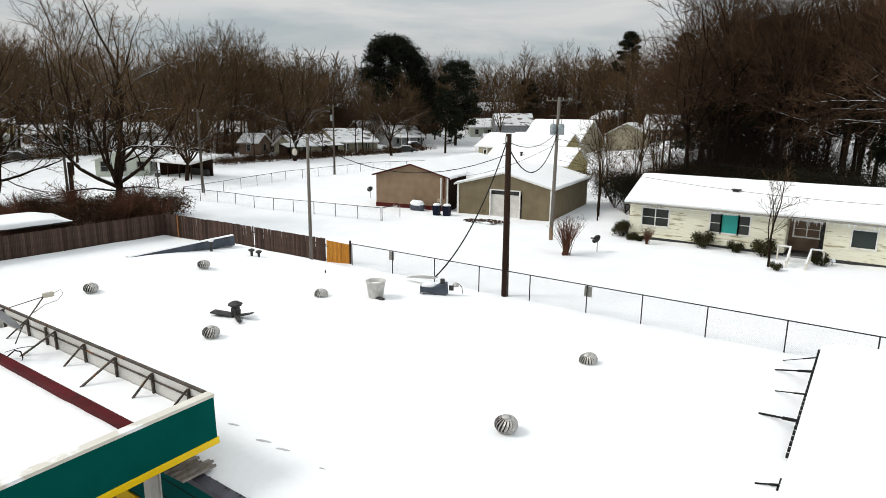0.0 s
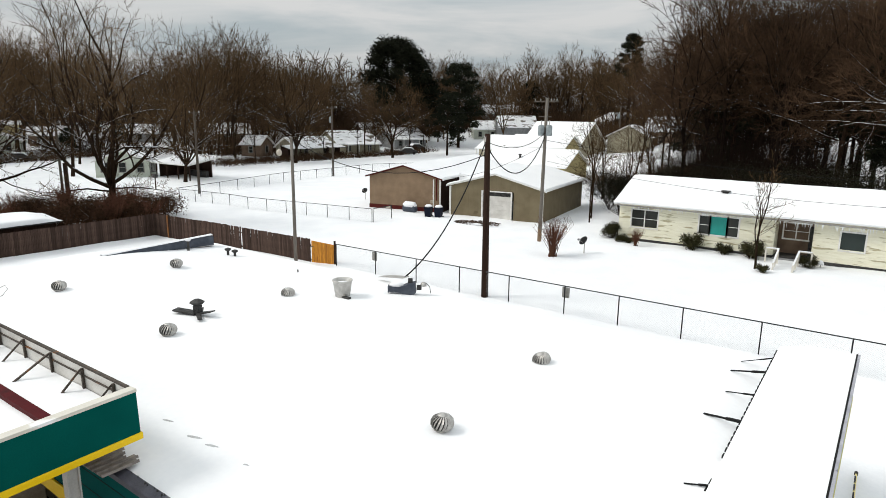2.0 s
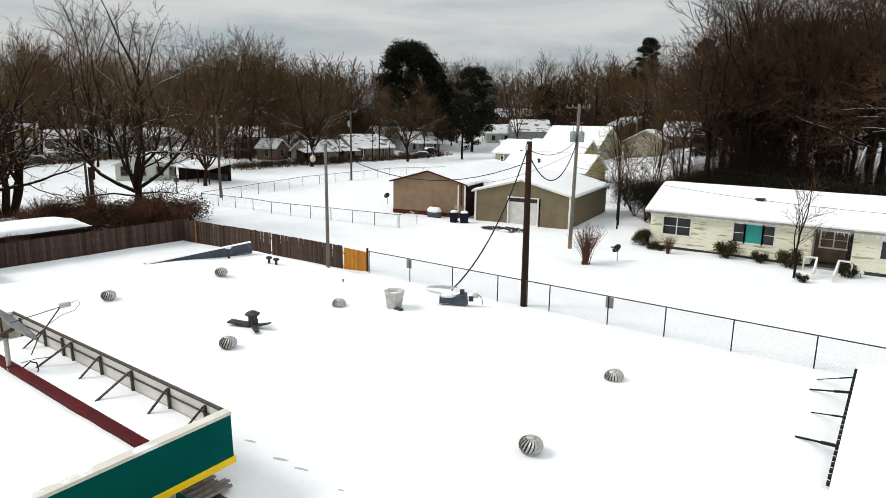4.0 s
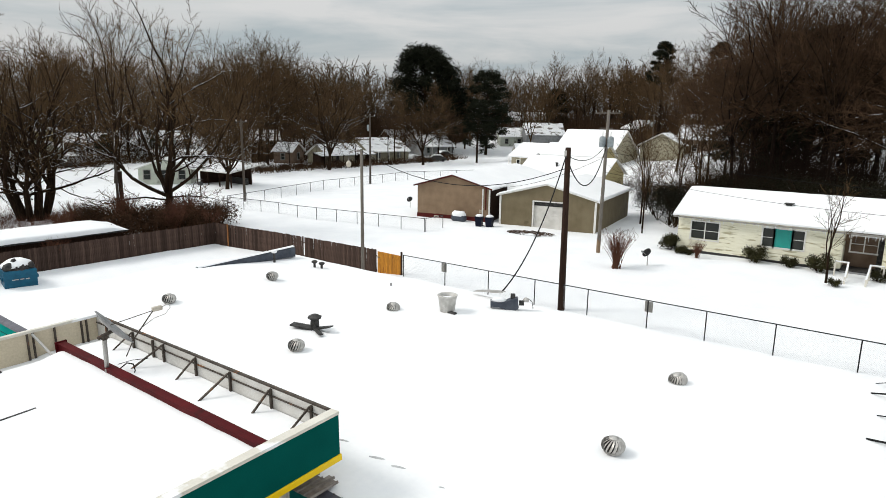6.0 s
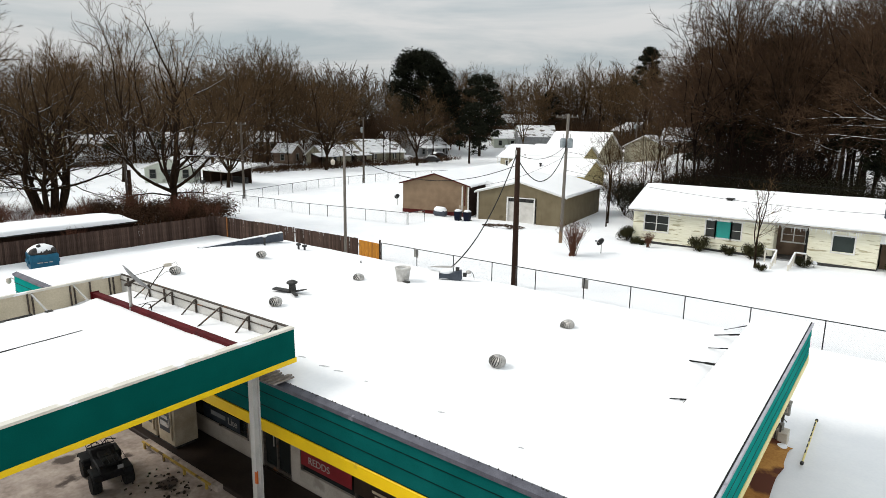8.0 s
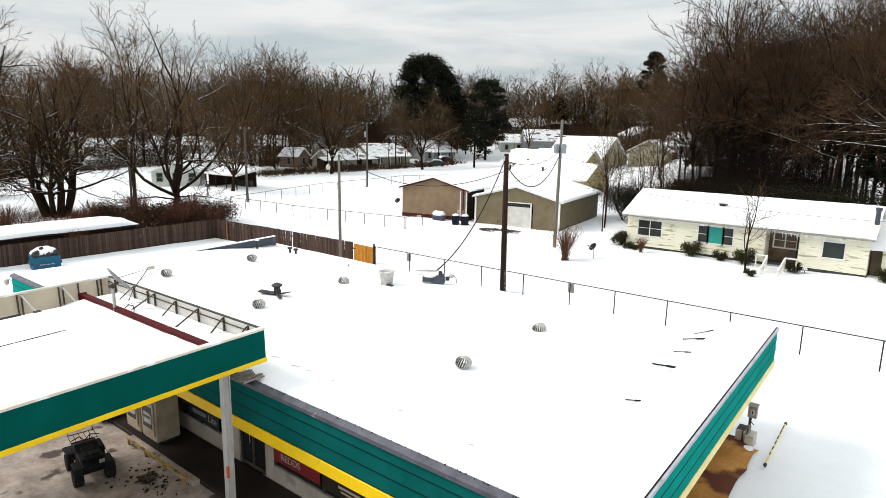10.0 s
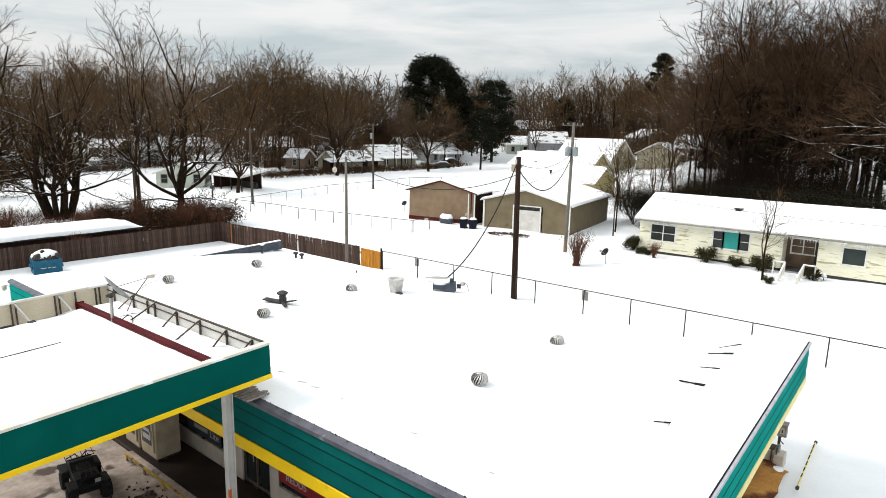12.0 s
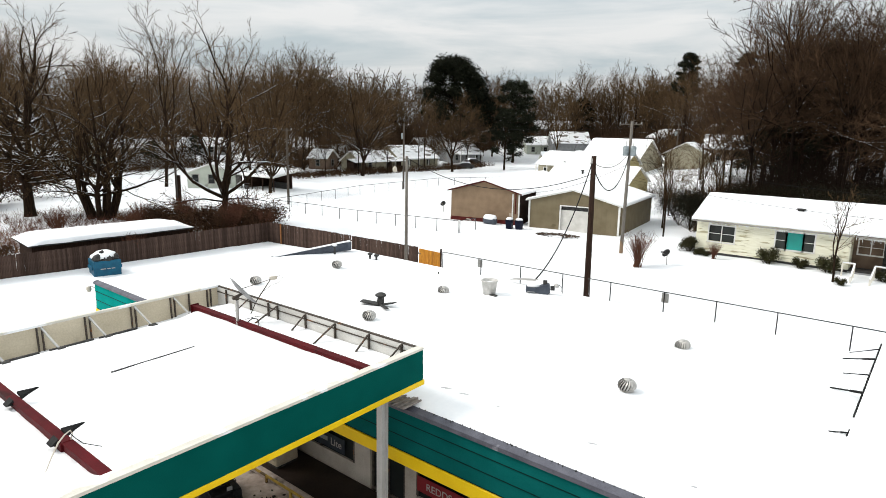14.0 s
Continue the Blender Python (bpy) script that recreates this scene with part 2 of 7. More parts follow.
HOUSE_GLASS = glass("curtained_window_glass", (0.035, 0.038, 0.034))
SEA_GLASS = glass("blue_grey_window_glass", (0.03, 0.042, 0.038))
RAIL_YELLOW = surf("scuffed_yellow_rail", (0.3, 0.19, 0.03), (0.5, 0.34, 0.07), 4, 0.6, 0.1, fine=40, wear=(0.12, 0.08, 0.04), wear_at=0.55)
# grime plus the canopy's shade, both in the base colour
ICE_BOX_PAINT = surf("grimy_shaded_enamel", (0.3, 0.245, 0.17), (0.44, 0.37, 0.275), 2, 0.4, 0.05, fine=30, wear=(0.2, 0.14, 0.085), wear_at=0.62)
ICE = surf("icicle_ice", (0.75, 0.78, 0.82), (0.85, 0.87, 0.9), 20, 0.2, 0.1)
BARK = snow_on_top(surf("bark", (0.011, 0.0065, 0.0042), (0.036, 0.022, 0.013), 2.5, 0.9, 0.5, fine=25, per_piece=0.25, stretch=(3, 3, 0.6), spec=0.05), 0.5, 0.5, 3.5)
BARK_SNOWY = snow_on_top(surf("snowy_bark", (0.011, 0.0065, 0.0042), (0.036, 0.022, 0.013), 2.5, 0.9, 0.5, fine=25, stretch=(3, 3, 0.6), spec=0.05), 0.62, 0.58, 3.0)
BARK_DARK = snow_on_top(surf("dark_bark", (0.008, 0.005, 0.004), (0.026, 0.017, 0.012), 2.5, 0.9, 0.5, fine=25, per_piece=0.25, stretch=(3, 3, 0.6), spec=0.04), 0.55, 0.46, 3.5)
TWIG = surf("twigs", (0.036, 0.0225, 0.0112), (0.12, 0.075, 0.038), 0.35, 0.9, 0, per_piece=0.18, spec=0.04)
RUST_TWIG = surf("rusty_twigs", (0.07, 0.03, 0.02), (0.17, 0.08, 0.05), 0.6, 0.9, 0, spec=0.04)
SHRUB_LEAF = surf("shrub_leaves", (0.012, 0.014, 0.006), (0.06, 0.055, 0.022), 3.0, 0.7, 0, per_piece=0.25, wear=(0.3, 0.3, 0.29), wear_at=0.68, spec=0.06)
# darker copy of TWIG: shade inside the woods put into the base colour
DARK_SHADE_TWIG = surf("dark_shade_twigs", (0.026, 0.0155, 0.009), (0.082, 0.049, 0.028), 0.35, 0.9, 0, per_piece=0.3, spec=0.04)
DENT_SHADE_SNOW = surf("dent_shade_snow", (0.38, 0.38, 0.39), (0.6, 0.6, 0.61), 9, 0.8, 0.4, fine=40)
NEEDLE = surf("pine_needles", (0.006, 0.0075, 0.0045), (0.02, 0.022, 0.0125), 0.9, 0.8, 0, per_piece=0.2, spec=0.04)
LEAF_DARK = surf("evergreen_leaves", (0.006, 0.0058, 0.0035), (0.021, 0.019, 0.0105), 2.5, 0.7, 0, per_piece=0.25, spec=0.04)
LEAF_BROWN = surf("dead_leaves", (0.016, 0.009, 0.005), (0.07, 0.036, 0.02), 2.5, 0.85, 0, per_piece=0.25, spec=0.04)
LADEN_LEAF = snow_on_top(surf("snow_laden_twigs", (0.016, 0.010, 0.006), (0.06, 0.036, 0.02), 2.5, 0.85, 0, per_piece=0.2, spec=0.04), 0.25, 0.52, 1.6)
GRASS_DRY = surf("dry_grass", (0.1, 0.05, 0.02), (0.24, 0.13, 0.06), 3, 0.9, 0, spec=0.04)
STREW = surf("woodland_litter", (0.03, 0.02, 0.014), (0.09, 0.06, 0.045), 0.7, 0.9, 0.4, fine=6, wear=(0.86, 0.88, 0.9), wear_at=0.56, spec=0.1)
SLUSH = surf("slushy_concrete", (0.25, 0.2, 0.17), (0.48, 0.41, 0.36), 1.3, 0.7, 0.5, fine=7, wear=(0.075, 0.055, 0.045), wear_at=0.6)
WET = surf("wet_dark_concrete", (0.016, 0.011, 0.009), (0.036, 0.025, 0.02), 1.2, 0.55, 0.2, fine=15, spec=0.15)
SOIL = surf("rusty_bare_soil", (0.3, 0.125, 0.025), (0.52, 0.26, 0.06), 0.8, 0.85, 0.4, fine=12, wear=(0.1, 0.028, 0.012), wear_at=0.54)
WALL_WHITE = surf("store_wall_white", (0.35, 0.305, 0.255), (0.49, 0.44, 0.385), 1.5, 0.7, 0.15, fine=20, wear=(0.3, 0.26, 0.22), wear_at=0.66)
ENAMEL = surf("white_enamel", (0.43, 0.38, 0.31), (0.58, 0.53, 0.45), 2, 0.35, 0.04, fine=30, wear=(0.34, 0.26, 0.18), wear_at=0.62)
BLACK_PLASTIC = surf("black_plastic", (0.004, 0.004, 0.005), (0.012, 0.012, 0.013), 10, 0.6, 0.1, spec=0.15)
RUBBER = surf("tyre_rubber", (0.008, 0.008, 0.008), (0.022, 0.021, 0.02), 14, 0.85, 0.3, spec=0.1)
BIN_BLUE = surf("dumpster_blue", (0.001, 0.06, 0.115), (0.003, 0.1, 0.175), 3, 0.5, 0.1, wear=(0.01, 0.06, 0.11), wear_at=0.64)
NAVY = surf("navy_plastic", (0.003, 0.005, 0.013), (0.008, 0.011, 0.027), 6, 0.5, 0.05, spec=0.1)
TARP = surf("dark_rubbish", (0.01, 0.01, 0.012), (0.06, 0.055, 0.05), 5, 0.6, 0.3)
SIGN_RED = surf("sign_red", (0.17, 0.012, 0.016), (0.25, 0.02, 0.026), 1.5, 0.5, 0.03)
SIGN_BROWN = surf("sign_brown", (0.02, 0.012, 0.008), (0.04, 0.024, 0.016), 3, 0.5, 0.03)
SIGN_DARK = surf("sign_dark_blue", (0.01, 0.014, 0.022), (0.03, 0.038, 0.05), 3, 0.4, 0.03)
LETTER = surf("letter_white", (0.34, 0.32, 0.3), (0.46, 0.44, 0.42), 5, 0.5, 0)
LETTER_TAN = surf("letter_tan", (0.5, 0.42, 0.3), (0.6, 0.5, 0.36), 5, 0.5, 0)
ORANGE = surf("orange_tape", (0.5, 0.1, 0.02), (0.62, 0.15, 0.03), 5, 0.6, 0)
DISH_GREY = surf("dish_grey", (0.2, 0.2, 0.2), (0.36, 0.36, 0.36), 3, 0.5, 0.08, metal=0.2, wear=(0.14, 0.13, 0.12), wear_at=0.64)
METER = surf("meter_grey", (0.2, 0.19, 0.17), (0.34, 0.33, 0.3), 5, 0.5, 0.1, metal=0.3, wear=(0.16, 0.09, 0.05), wear_at=0.66)
TRANSFORMER = surf("transformer_grey", (0.2, 0.23, 0.24), (0.33, 0.37, 0.38), 5, 0.5, 0.08, metal=0.2)


# ---- mesh helpers ----
class Geo:
    """Collects vertices and faces; becomes one mesh."""

    def __init__(self):
        self.v, self.f = [], []

    def add(self, vs, fs):
        o = len(self.v)
        self.v.extend([tuple(p) for p in vs])
        self.f.extend([tuple(i + o for i in q) for q in fs])
        return self

    def box(self, x0, x1, y0, y1, z0, z1, m=None):
        vs = [Vector(p) for p in ((x0, y0, z0), (x1, y0, z0), (x1, y1, z0), (x0, y1, z0), (x0, y0, z1), (x1, y0, z1), (x1, y1, z1), (x0, y1, z1))]
        if m is not None:
            vs = [m @ p for p in vs]
        return self.add(vs, ((0, 3, 2, 1), (4, 5, 6, 7), (0, 1, 5, 4), (1, 2, 6, 5), (2, 3, 7, 6), (3, 0, 4, 7)))

    def beam(self, a, b, w, h):
        """A square bar from a to b."""
        a, b = Vector(a), Vector(b)
        d = b - a
        m = Matrix.Translation(a) @ d.to_track_quat("Z", "Y").to_matrix().to_4x4()
        return self.box(-w / 2, w / 2, -h / 2, h / 2, 0, d.length, m)

    def path(self, pts, radii, n=6, caps=True):
        """A tube through points."""
        pts = [Vector(p) for p in pts]
        if not hasattr(radii, "__len__"):
            radii = [radii] * len(pts)
        o = len(self.v)
        for i, p in enumerate(pts):
            d = (pts[min(i + 1, len(pts) - 1)] - pts[max(i - 1, 0)]).normalized()
            a = d.cross(Vector((0.31, 0.17, 0.93)) if abs(d.z) < 0.9 else Vector((1, 0.13, 0))).normalized()
            c = d.cross(a)
            for k in range(n):
                t = 2 * math.pi * k / n
                q = p + (a * math.cos(t) + c * math.sin(t)) * radii[i]
                self.v.append((q.x, q.y, q.z))
        for i in range(len(pts) - 1):
            for k in range(n):
                k2 = (k + 1) % n
                self.f.append((o + i * n + k, o + i * n + k2, o + i * n + n + k2, o + i * n + n + k))
        if caps:
            self.f.append(tuple(o + k for k in reversed(range(n))))
            self.f.append(tuple(o + (len(pts) - 1) * n + k for k in range(n)))
        return self

    def spike(self, p, q, r):
        """A thin three-sided point, for the last twigs."""
        d = (q - p).normalized()
        a = d.cross(Vector((0.31, 0.17, 0.93)) if abs(d.z) < 0.9 else Vector((1, 0.13, 0))).normalized()
        c = d.cross(a)
        o = len(self.v)
        for u, w in ((1, 0), (-0.5, 0.866), (-0.5, -0.866)):
            e = p + (a * u + c * w) * r
            self.v.append((e.x, e.y, e.z))
        self.v.append((q.x, q.y, q.z))
        self.f += [(o, o + 1, o + 3), (o + 1, o + 2, o + 3), (o + 2, o, o + 3)]
        return self

    def lathe(self, profile, n=20, m=None):
        """Turns (radius, z) pairs round z."""
        o = len(self.v)
        for r, z in profile:
            for k in range(n):
                t = 2 * math.pi * k / n
                p = Vector((r * math.cos(t), r * math.sin(t), z))
                self.v.append(tuple(m @ p if m is not None else p))
        for i in range(len(profile) - 1):
            for k in range(n):
                k2 = (k + 1) % n
                self.f.append((o + i * n + k, o + i * n + k2, o + i * n + n + k2, o + i * n + n + k))
        self.f.append(tuple(o + k for k in reversed(range(n))))
        self.f.append(tuple(o + (len(profile) - 1) * n + k for k in range(n)))
        return self

    def prism(self, outline, axis, a, b, m=None):
        """An outline in the two other axes, drawn out along axis from a to b."""
        k = "xyz".index(axis)

        def put(u, w, c):
            p = [u, w]
            p.insert(k, c)
            return m @ Vector(p) if m is not None else Vector(p)
        n = len(outline)
        vs = [put(u, w, a) for u, w in outline] + [put(u, w, b) for u, w in outline]
        fs = [tuple(reversed(range(n))), tuple(range(n, 2 * n))]
        fs += [(i, (i + 1) % n, n + (i + 1) % n, n + i) for i in range(n)]
        return self.add(vs, fs)

    def grid(self, xs, ys, height):
        o, nx = len(self.v), len(xs)
        for y in ys:
            for x in xs:
                self.v.append((x, y, height(x, y)))
        for j in range(len(ys) - 1):
            for i in range(nx - 1):
                self.f.append((o + j * nx + i, o + j * nx + i + 1, o + (j + 1) * nx + i + 1, o + (j + 1) * nx + i))
        return self

    def mesh(self, name, mat, smooth=False, bevel=0.0):
        me = bpy.data.meshes.new(name)
        me.from_pydata(self.v, [], self.f)
        if bevel or not smooth:
            bm = bmesh.new()
            bm.from_mesh(me)
            if len(self.f) < 4000:
                bmesh.ops.recalc_face_normals(bm, faces=bm.faces)
            if bevel:
                bmesh.ops.bevel(bm, geom=[e for e in bm.edges if e.is_manifold and e.calc_face_angle(0) > 0.5], offset=bevel, segments=1, affect="EDGES")
            bm.to_mesh(me)
            bm.free()
        me.materials.append(mat)
        if smooth:
            me.polygons.foreach_set("use_smooth", [True] * len(me.polygons))
        me.update()
        return me


def part(name, geo, mat, parent=None, label="", smooth=False, bevel=0.0):
    """One mesh object, under a thing or under a part."""
    ob = new(name, geo.mesh(name, mat, smooth, bevel))
    ob.parent = parent
    return tagged(ob, label)


def thing(name, label, category, at=(0, 0, 0), turn=0.0, group="", kind=""):
    """An Empty at the thing's base."""
    ob = new(name)
    ob.matrix_basis = pose(*at, 0, 0, turn)
    ob.empty_display_size = 0.2
    return tagged(ob, label, category, group, kind)


def solo(name, geo, mat, label, category="", at=(0, 0, 0), turn=0.0, group="", kind="", smooth=False, bevel=0.0):
    ob = part(name, geo, mat, None, "", smooth, bevel)
    ob.matrix_basis = pose(*at, 0, 0, turn)
    return tagged(ob, label, category, group, kind)


def smoothstep(a, b, x):
    """Eases from 0 at a to 1 at b."""
    t = min(max((x - a) / (b - a), 0.0), 1.0)
    return t * t * (3 - 2 * t)


def wobble(x, y, s, k=0.0):
    return noise.noise(Vector((x * s, y * s, k)))


def ground_z(x, y):
    back = 0.95 * smoothstep(20, 29, y) + 0.4 * smoothstep(30, 48, y)
    side = 1.3 * smoothstep(-30, -56, x) if x < -30 else 0.0
    far = 0.5 * smoothstep(75, 140, math.hypot(x, y)) + 3.2 * smoothstep(92, 135, y) * smoothstep(-90, -55, x)
    hill = 6.0 * smoothstep(140, 220, math.hypot(x, y) + 50 * smoothstep(-60, -25, x))
    return max(back, side) + far + hill


# ---- ground ----
def axis_steps(lo, hi, step, out):
    inner = list(np.arange(lo, hi + 0.01, step))
    left, right, d = [], [], step
    a, b = lo, hi
    while b < out:
        d *= 1.35
        a, b = a - d, b + d
        left.insert(0, a)
        right.append(b)
    return left + inner + right


def snow_height(x, y):
    z = ground_z(x, y)
    if -110 < x < 60 and -30 < y < 130:
        z += 0.05 * wobble(x, y, 0.25) + 0.025 * wobble(x, y, 0.9, 3.0)
        z += 0.16 * max(0, wobble(x, y, 0.12, 7.0)) * smoothstep(24, 32, y)
    if -20 < x < 3 and -8 < y < 9:
        z -= 0.12
    return z


solo("ground", Geo().grid(axis_steps(-115, 45, 1.0, 2500), axis_steps(-20, 125, 1.0, 2500), snow_height), SNOW,
     "deep white fresh snow over lawns and lots", "ground", kind="structure", smooth=True)

# ---- store ----
FX0, FX1, FY0, FY1 = -29.0, 1.0, 5.8, 20.0  # outer lines of the eaves


def rim_z(y):
    return 3.74 + 0.053 * (y - 6.4)


def lip_z(x, y):
    """Snow on the rim, sinking towards its inner edge."""
    return rim_z(y) - 0.2 * smoothstep(-0.15, -0.85, x) * smoothstep(8.5, 12.0, y) + 0.01 * wobble(x, y, 0.8)


def roof_z(x, y):
    z = 3.85 + 0.17 * smoothstep(10.6, 7.4, y) - 0.05 * smoothstep(12, 20, y)
    z -= 0.06 * smoothstep(-4.0, -1.2, x) + 0.24 * smoothstep(-4.0, -1.0, x) * smoothstep(10.4, 7.6, y) + 0.1 * smoothstep(18.0, 20.0, y)
    z += 0.02 * wobble(x, y, 0.5) + 0.012 * wobble(x, y, 1.7, 5.0)
    if x < -20:  # snow drifted up against the rake wall at the end of the roof
        z += 0.44 * smoothstep(-20.5, -26.2, x) * smoothstep(9.0, 13.6, y) * (1 - 0.95 * smoothstep(13.4, 19.2, y)) * (1 - 0.6 * smoothstep(-27.4, -29, x))
    z -= 0.12 * smoothstep(-1.3, -0.98, x) * smoothstep(12.6, 13.6, y)
    if y < FY0 + 0.5:
        z -= 0.03 * (FY0 + 0.5 - y) / 0.5
    return z


store = thing("store_building", "low flat-roofed convenience store with green and yellow fascia under snow", "building")
roof = Geo()
xs = [FX0 + 0.03 + i * 0.35 for i in range(81)] + [-0.85]
xs = [x for x in xs if x < -0.85] + [-0.85]
ys = [FY0 + 0.12 + i * 0.34 for i in range(41)] + [FY1 - 0.02]
roof.grid(xs, ys, roof_z)
part("roof_snow", roof, SNOW_ROOF, store, "smooth unbroken snow on a flat roof", smooth=True)
part("roof_deck", Geo().box(FX0 + 0.05, FX1 - 0.1, FY0 + 0.1, FY1 - 0.05, 3.2, 3.42), FLASHING, store)
strip = Geo().grid([-0.85, -0.5, -0.1, 0.3, 0.6, 0.95], [FY0 + 0.3 + i * 0.4 for i in range(34)] + [FY1],
                   lip_z)
part("rim_snow", strip, SNOW_ROOF, store, smooth=True)
g = Geo()
skirt = [FY0 + 0.3 + i * 0.4 for i in range(34)] + [FY1]
for ya, yb in zip(skirt[:-1], skirt[1:]):
    g.add([(-0.85, ya, lip_z(-0.85, ya)), (-0.85, yb, lip_z(-0.85, yb)), (-0.85, yb, 3.5), (-0.85, ya, 3.5)], ((0, 1, 2, 3),))
part("rim_step", g, SNOW_ROOF, store)
# ridged metal edge that shows along the rim snow
edge = Geo()
y = 13.65
while y < 19.95:
    edge.box(-0.925, -0.83, y, y + 0.15, rim_z(y) - 0.39, rim_z(y) - 0.335)
    edge.box(-0.875, -0.84, y + 0.15, y + 0.26, rim_z(y) - 0.4, rim_z(y) - 0.36)
    y += 0.26
part("ridged_edge", edge, WIRE, store, "dark ridged metal edge poking from snow")
part("ridged_edge", Geo().box(-0.9, -0.83, 12.15, 12.35, rim_z(12) - 0.3, rim_z(12) - 0.245).box(-0.89, -0.83, 12.43, 12.65, rim_z(12) - 0.3, rim_z(12) - 0.24), WIRE, store)
for yt, fx, fy, w in ((19.2, -1.74, 19.78, 0.045), (18.15, -1.8, 18.68, 0.07), (16.65, -1.58, 17.05, 0.045), (15.15, -1.7, 15.38, 0.07), (12.3, -1.26, 12.15, 0.04)):
    head, foot = Vector((-0.86, yt, rim_z(yt) - (0.26 if yt > 13 else 0.22))), Vector((fx, fy, max(roof_z(fx, fy) + 0.01, 3.66)))
    knee = head.lerp(foot, 0.4)
    brace = Geo().beam(head, knee, w, w * 0.8).beam(knee, foot, w * 0.65, w * 0.5)
    part("roof_brace", brace, WIRE, store, "black wooden brace half buried in snow")
# front fascia: overlapping green boards, a yellow band, grey flashing on top
zt, zb = 3.975, 2.335
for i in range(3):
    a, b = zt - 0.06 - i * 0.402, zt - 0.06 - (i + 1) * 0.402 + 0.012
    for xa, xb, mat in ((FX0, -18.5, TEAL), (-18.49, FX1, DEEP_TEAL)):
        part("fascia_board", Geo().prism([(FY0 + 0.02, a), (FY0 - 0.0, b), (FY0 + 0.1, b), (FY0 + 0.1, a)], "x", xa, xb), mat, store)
    part("board_joint", Geo().box(FX0, FX1, FY0 - 0.003, FY0 + 0.05, b - 0.014, b + 0.012), GROOVE, store)
part("yellow_band", Geo().box(FX0, FX1, FY0 - 0.035, FY0 + 0.1, zb, zb + 0.36), YELLOW, store, "yellow painted band under green boards", bevel=0.01)
part("soffit", Geo().box(FX0 + 0.1, FX1 - 0.1, FY0 + 0.1, 7.6, zb + 0.05, zb + 0.15), WALL_WHITE, store)
part("front_flashing", Geo().prism([(FY0 - 0.06, zt - 0.14), (FY0 - 0.06, zt - 0.03), (FY0 + 0.13, zt + 0.04), (FY0 + 0.13, zt - 0.14)], "x", -18.5, FX1), FLASHING, store, "dull grey metal gutter edge")
part("front_flashing", Geo().prism([(FY0 - 0.05, zt - 0.12), (FY0 - 0.05, zt - 0.03), (FY0 + 0.13, zt + 0.04), (FY0 + 0.13, zt - 0.12)], "x", FX0, -18.51), FLASHING, store, "pale thin metal edge")
crumb = Geo()
x = -11.0
rng = random.Random(5)
while x < 0.8:
    w = rng.uniform(0.006, 0.015)
    crumb.lathe([(w, -0.02), (w * 0.8, 0.02), (w * 0.2, 0.035)], 5, pose(x, FY0 + 0.1 + rng.uniform(-0.02, 0.02), zt + 0.035, 0, 0, rng.uniform(0, 90)) @ Matrix.Diagonal((1.8, 0.7, 1, 1)))
    x += w + rng.uniform(0.02, 0.3)
tagged(part("tar_crumbs", crumb, DARK_VENT, store, "dark crumbs along the snow edge"), kind="stuff")
lip = Geo().grid([FX0 + 0.05 + i * 0.25 for i in range(120)], [FY0 + 0.07, FY0 + 0.12, FY0 + 0.25, FY0 + 0.5],
                 lambda x, y: (zt - 0.02 if y < FY0 + 0.09 else min(roof_z(x, y) + 0.004, zt + 0.02 + 0.1 * (y - FY0))) + 0.012 * wobble(x, y, 4.0))
part("snow_lip", lip, SNOW_ROOF, store, smooth=True)
# right-hand fascia, rising with the rim
for i, (a, b) in enumerate(((0.0, 0.38), (0.38, 0.76), (0.76, 1.18))):
    g = Geo()
    pts = []
    for yv in (FY0, FY1):
        z = rim_z(yv) - 0.075
        pts += [(FX1 - 0.1, yv, z - a), (FX1 - 0.01, yv, z - a), (FX1 + 0.012, yv, z - b + 0.012), (FX1 - 0.1, yv, z - b + 0.012)]
    g.add(pts, ((0, 1, 2, 3), (7, 6, 5, 4), (0, 4, 5, 1), (1, 5, 6, 2), (2, 6, 7, 3), (3, 7, 4, 0)))
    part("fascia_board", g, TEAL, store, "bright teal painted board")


def sloped_bar(x0, x1, top, thick):
    g = Geo()
    pts = []
    for yv in (FY0 - 0.02, FY1 + 0.01):
        z = rim_z(yv) - top
        pts += [(x0, yv, z), (x1, yv, z), (x1, yv, z - thick), (x0, yv, z - thick)]
    return g.add(pts, ((0, 1, 2, 3), (7, 6, 5, 4), (0, 4, 5, 1), (1, 5, 6, 2), (2, 6, 7, 3), (3, 7, 4, 0)))


for dz in (0.455, 0.835):
    part("board_joint", sloped_bar(FX1 - 0.1, FX1 + 0.017, dz - 0.012, 0.026), GROOVE, store)
part("yellow_band", sloped_bar(FX1 - 0.1, FX1 + 0.03, 1.18, 0.27), PALE_YELLOW, store, "pale yellow band under green boards")
part("side_flashing", sloped_bar(FX1 - 0.014, FX1 + 0.045, -0.004, 0.09), EDGE_GREY, store, "dull grey metal edge")
part("side_drip", sloped_bar(FX1 - 0.05, FX1 - 0.015, -0.012, 0.1), WIRE, store, "dark thin metal drip edge")
part("corner_trim", Geo().box(FX1 - 0.12, FX1 + 0.05, FY0 - 0.065, FY0 + 0.15, 1.95, zt + 0.05), EDGE_GREY, store, "pale metal corner trim")
part("rear_fascia", Geo().box(FX0, FX1, FY1 - 0.05, FY1, 3.0, 3.45), FLASHING, store)
part("end_fascia", Geo().box(FX0 + 0.02, FX0 + 0.08, FY0 + 0.12, FY1, 2.2, 3.42), TEAL, store)
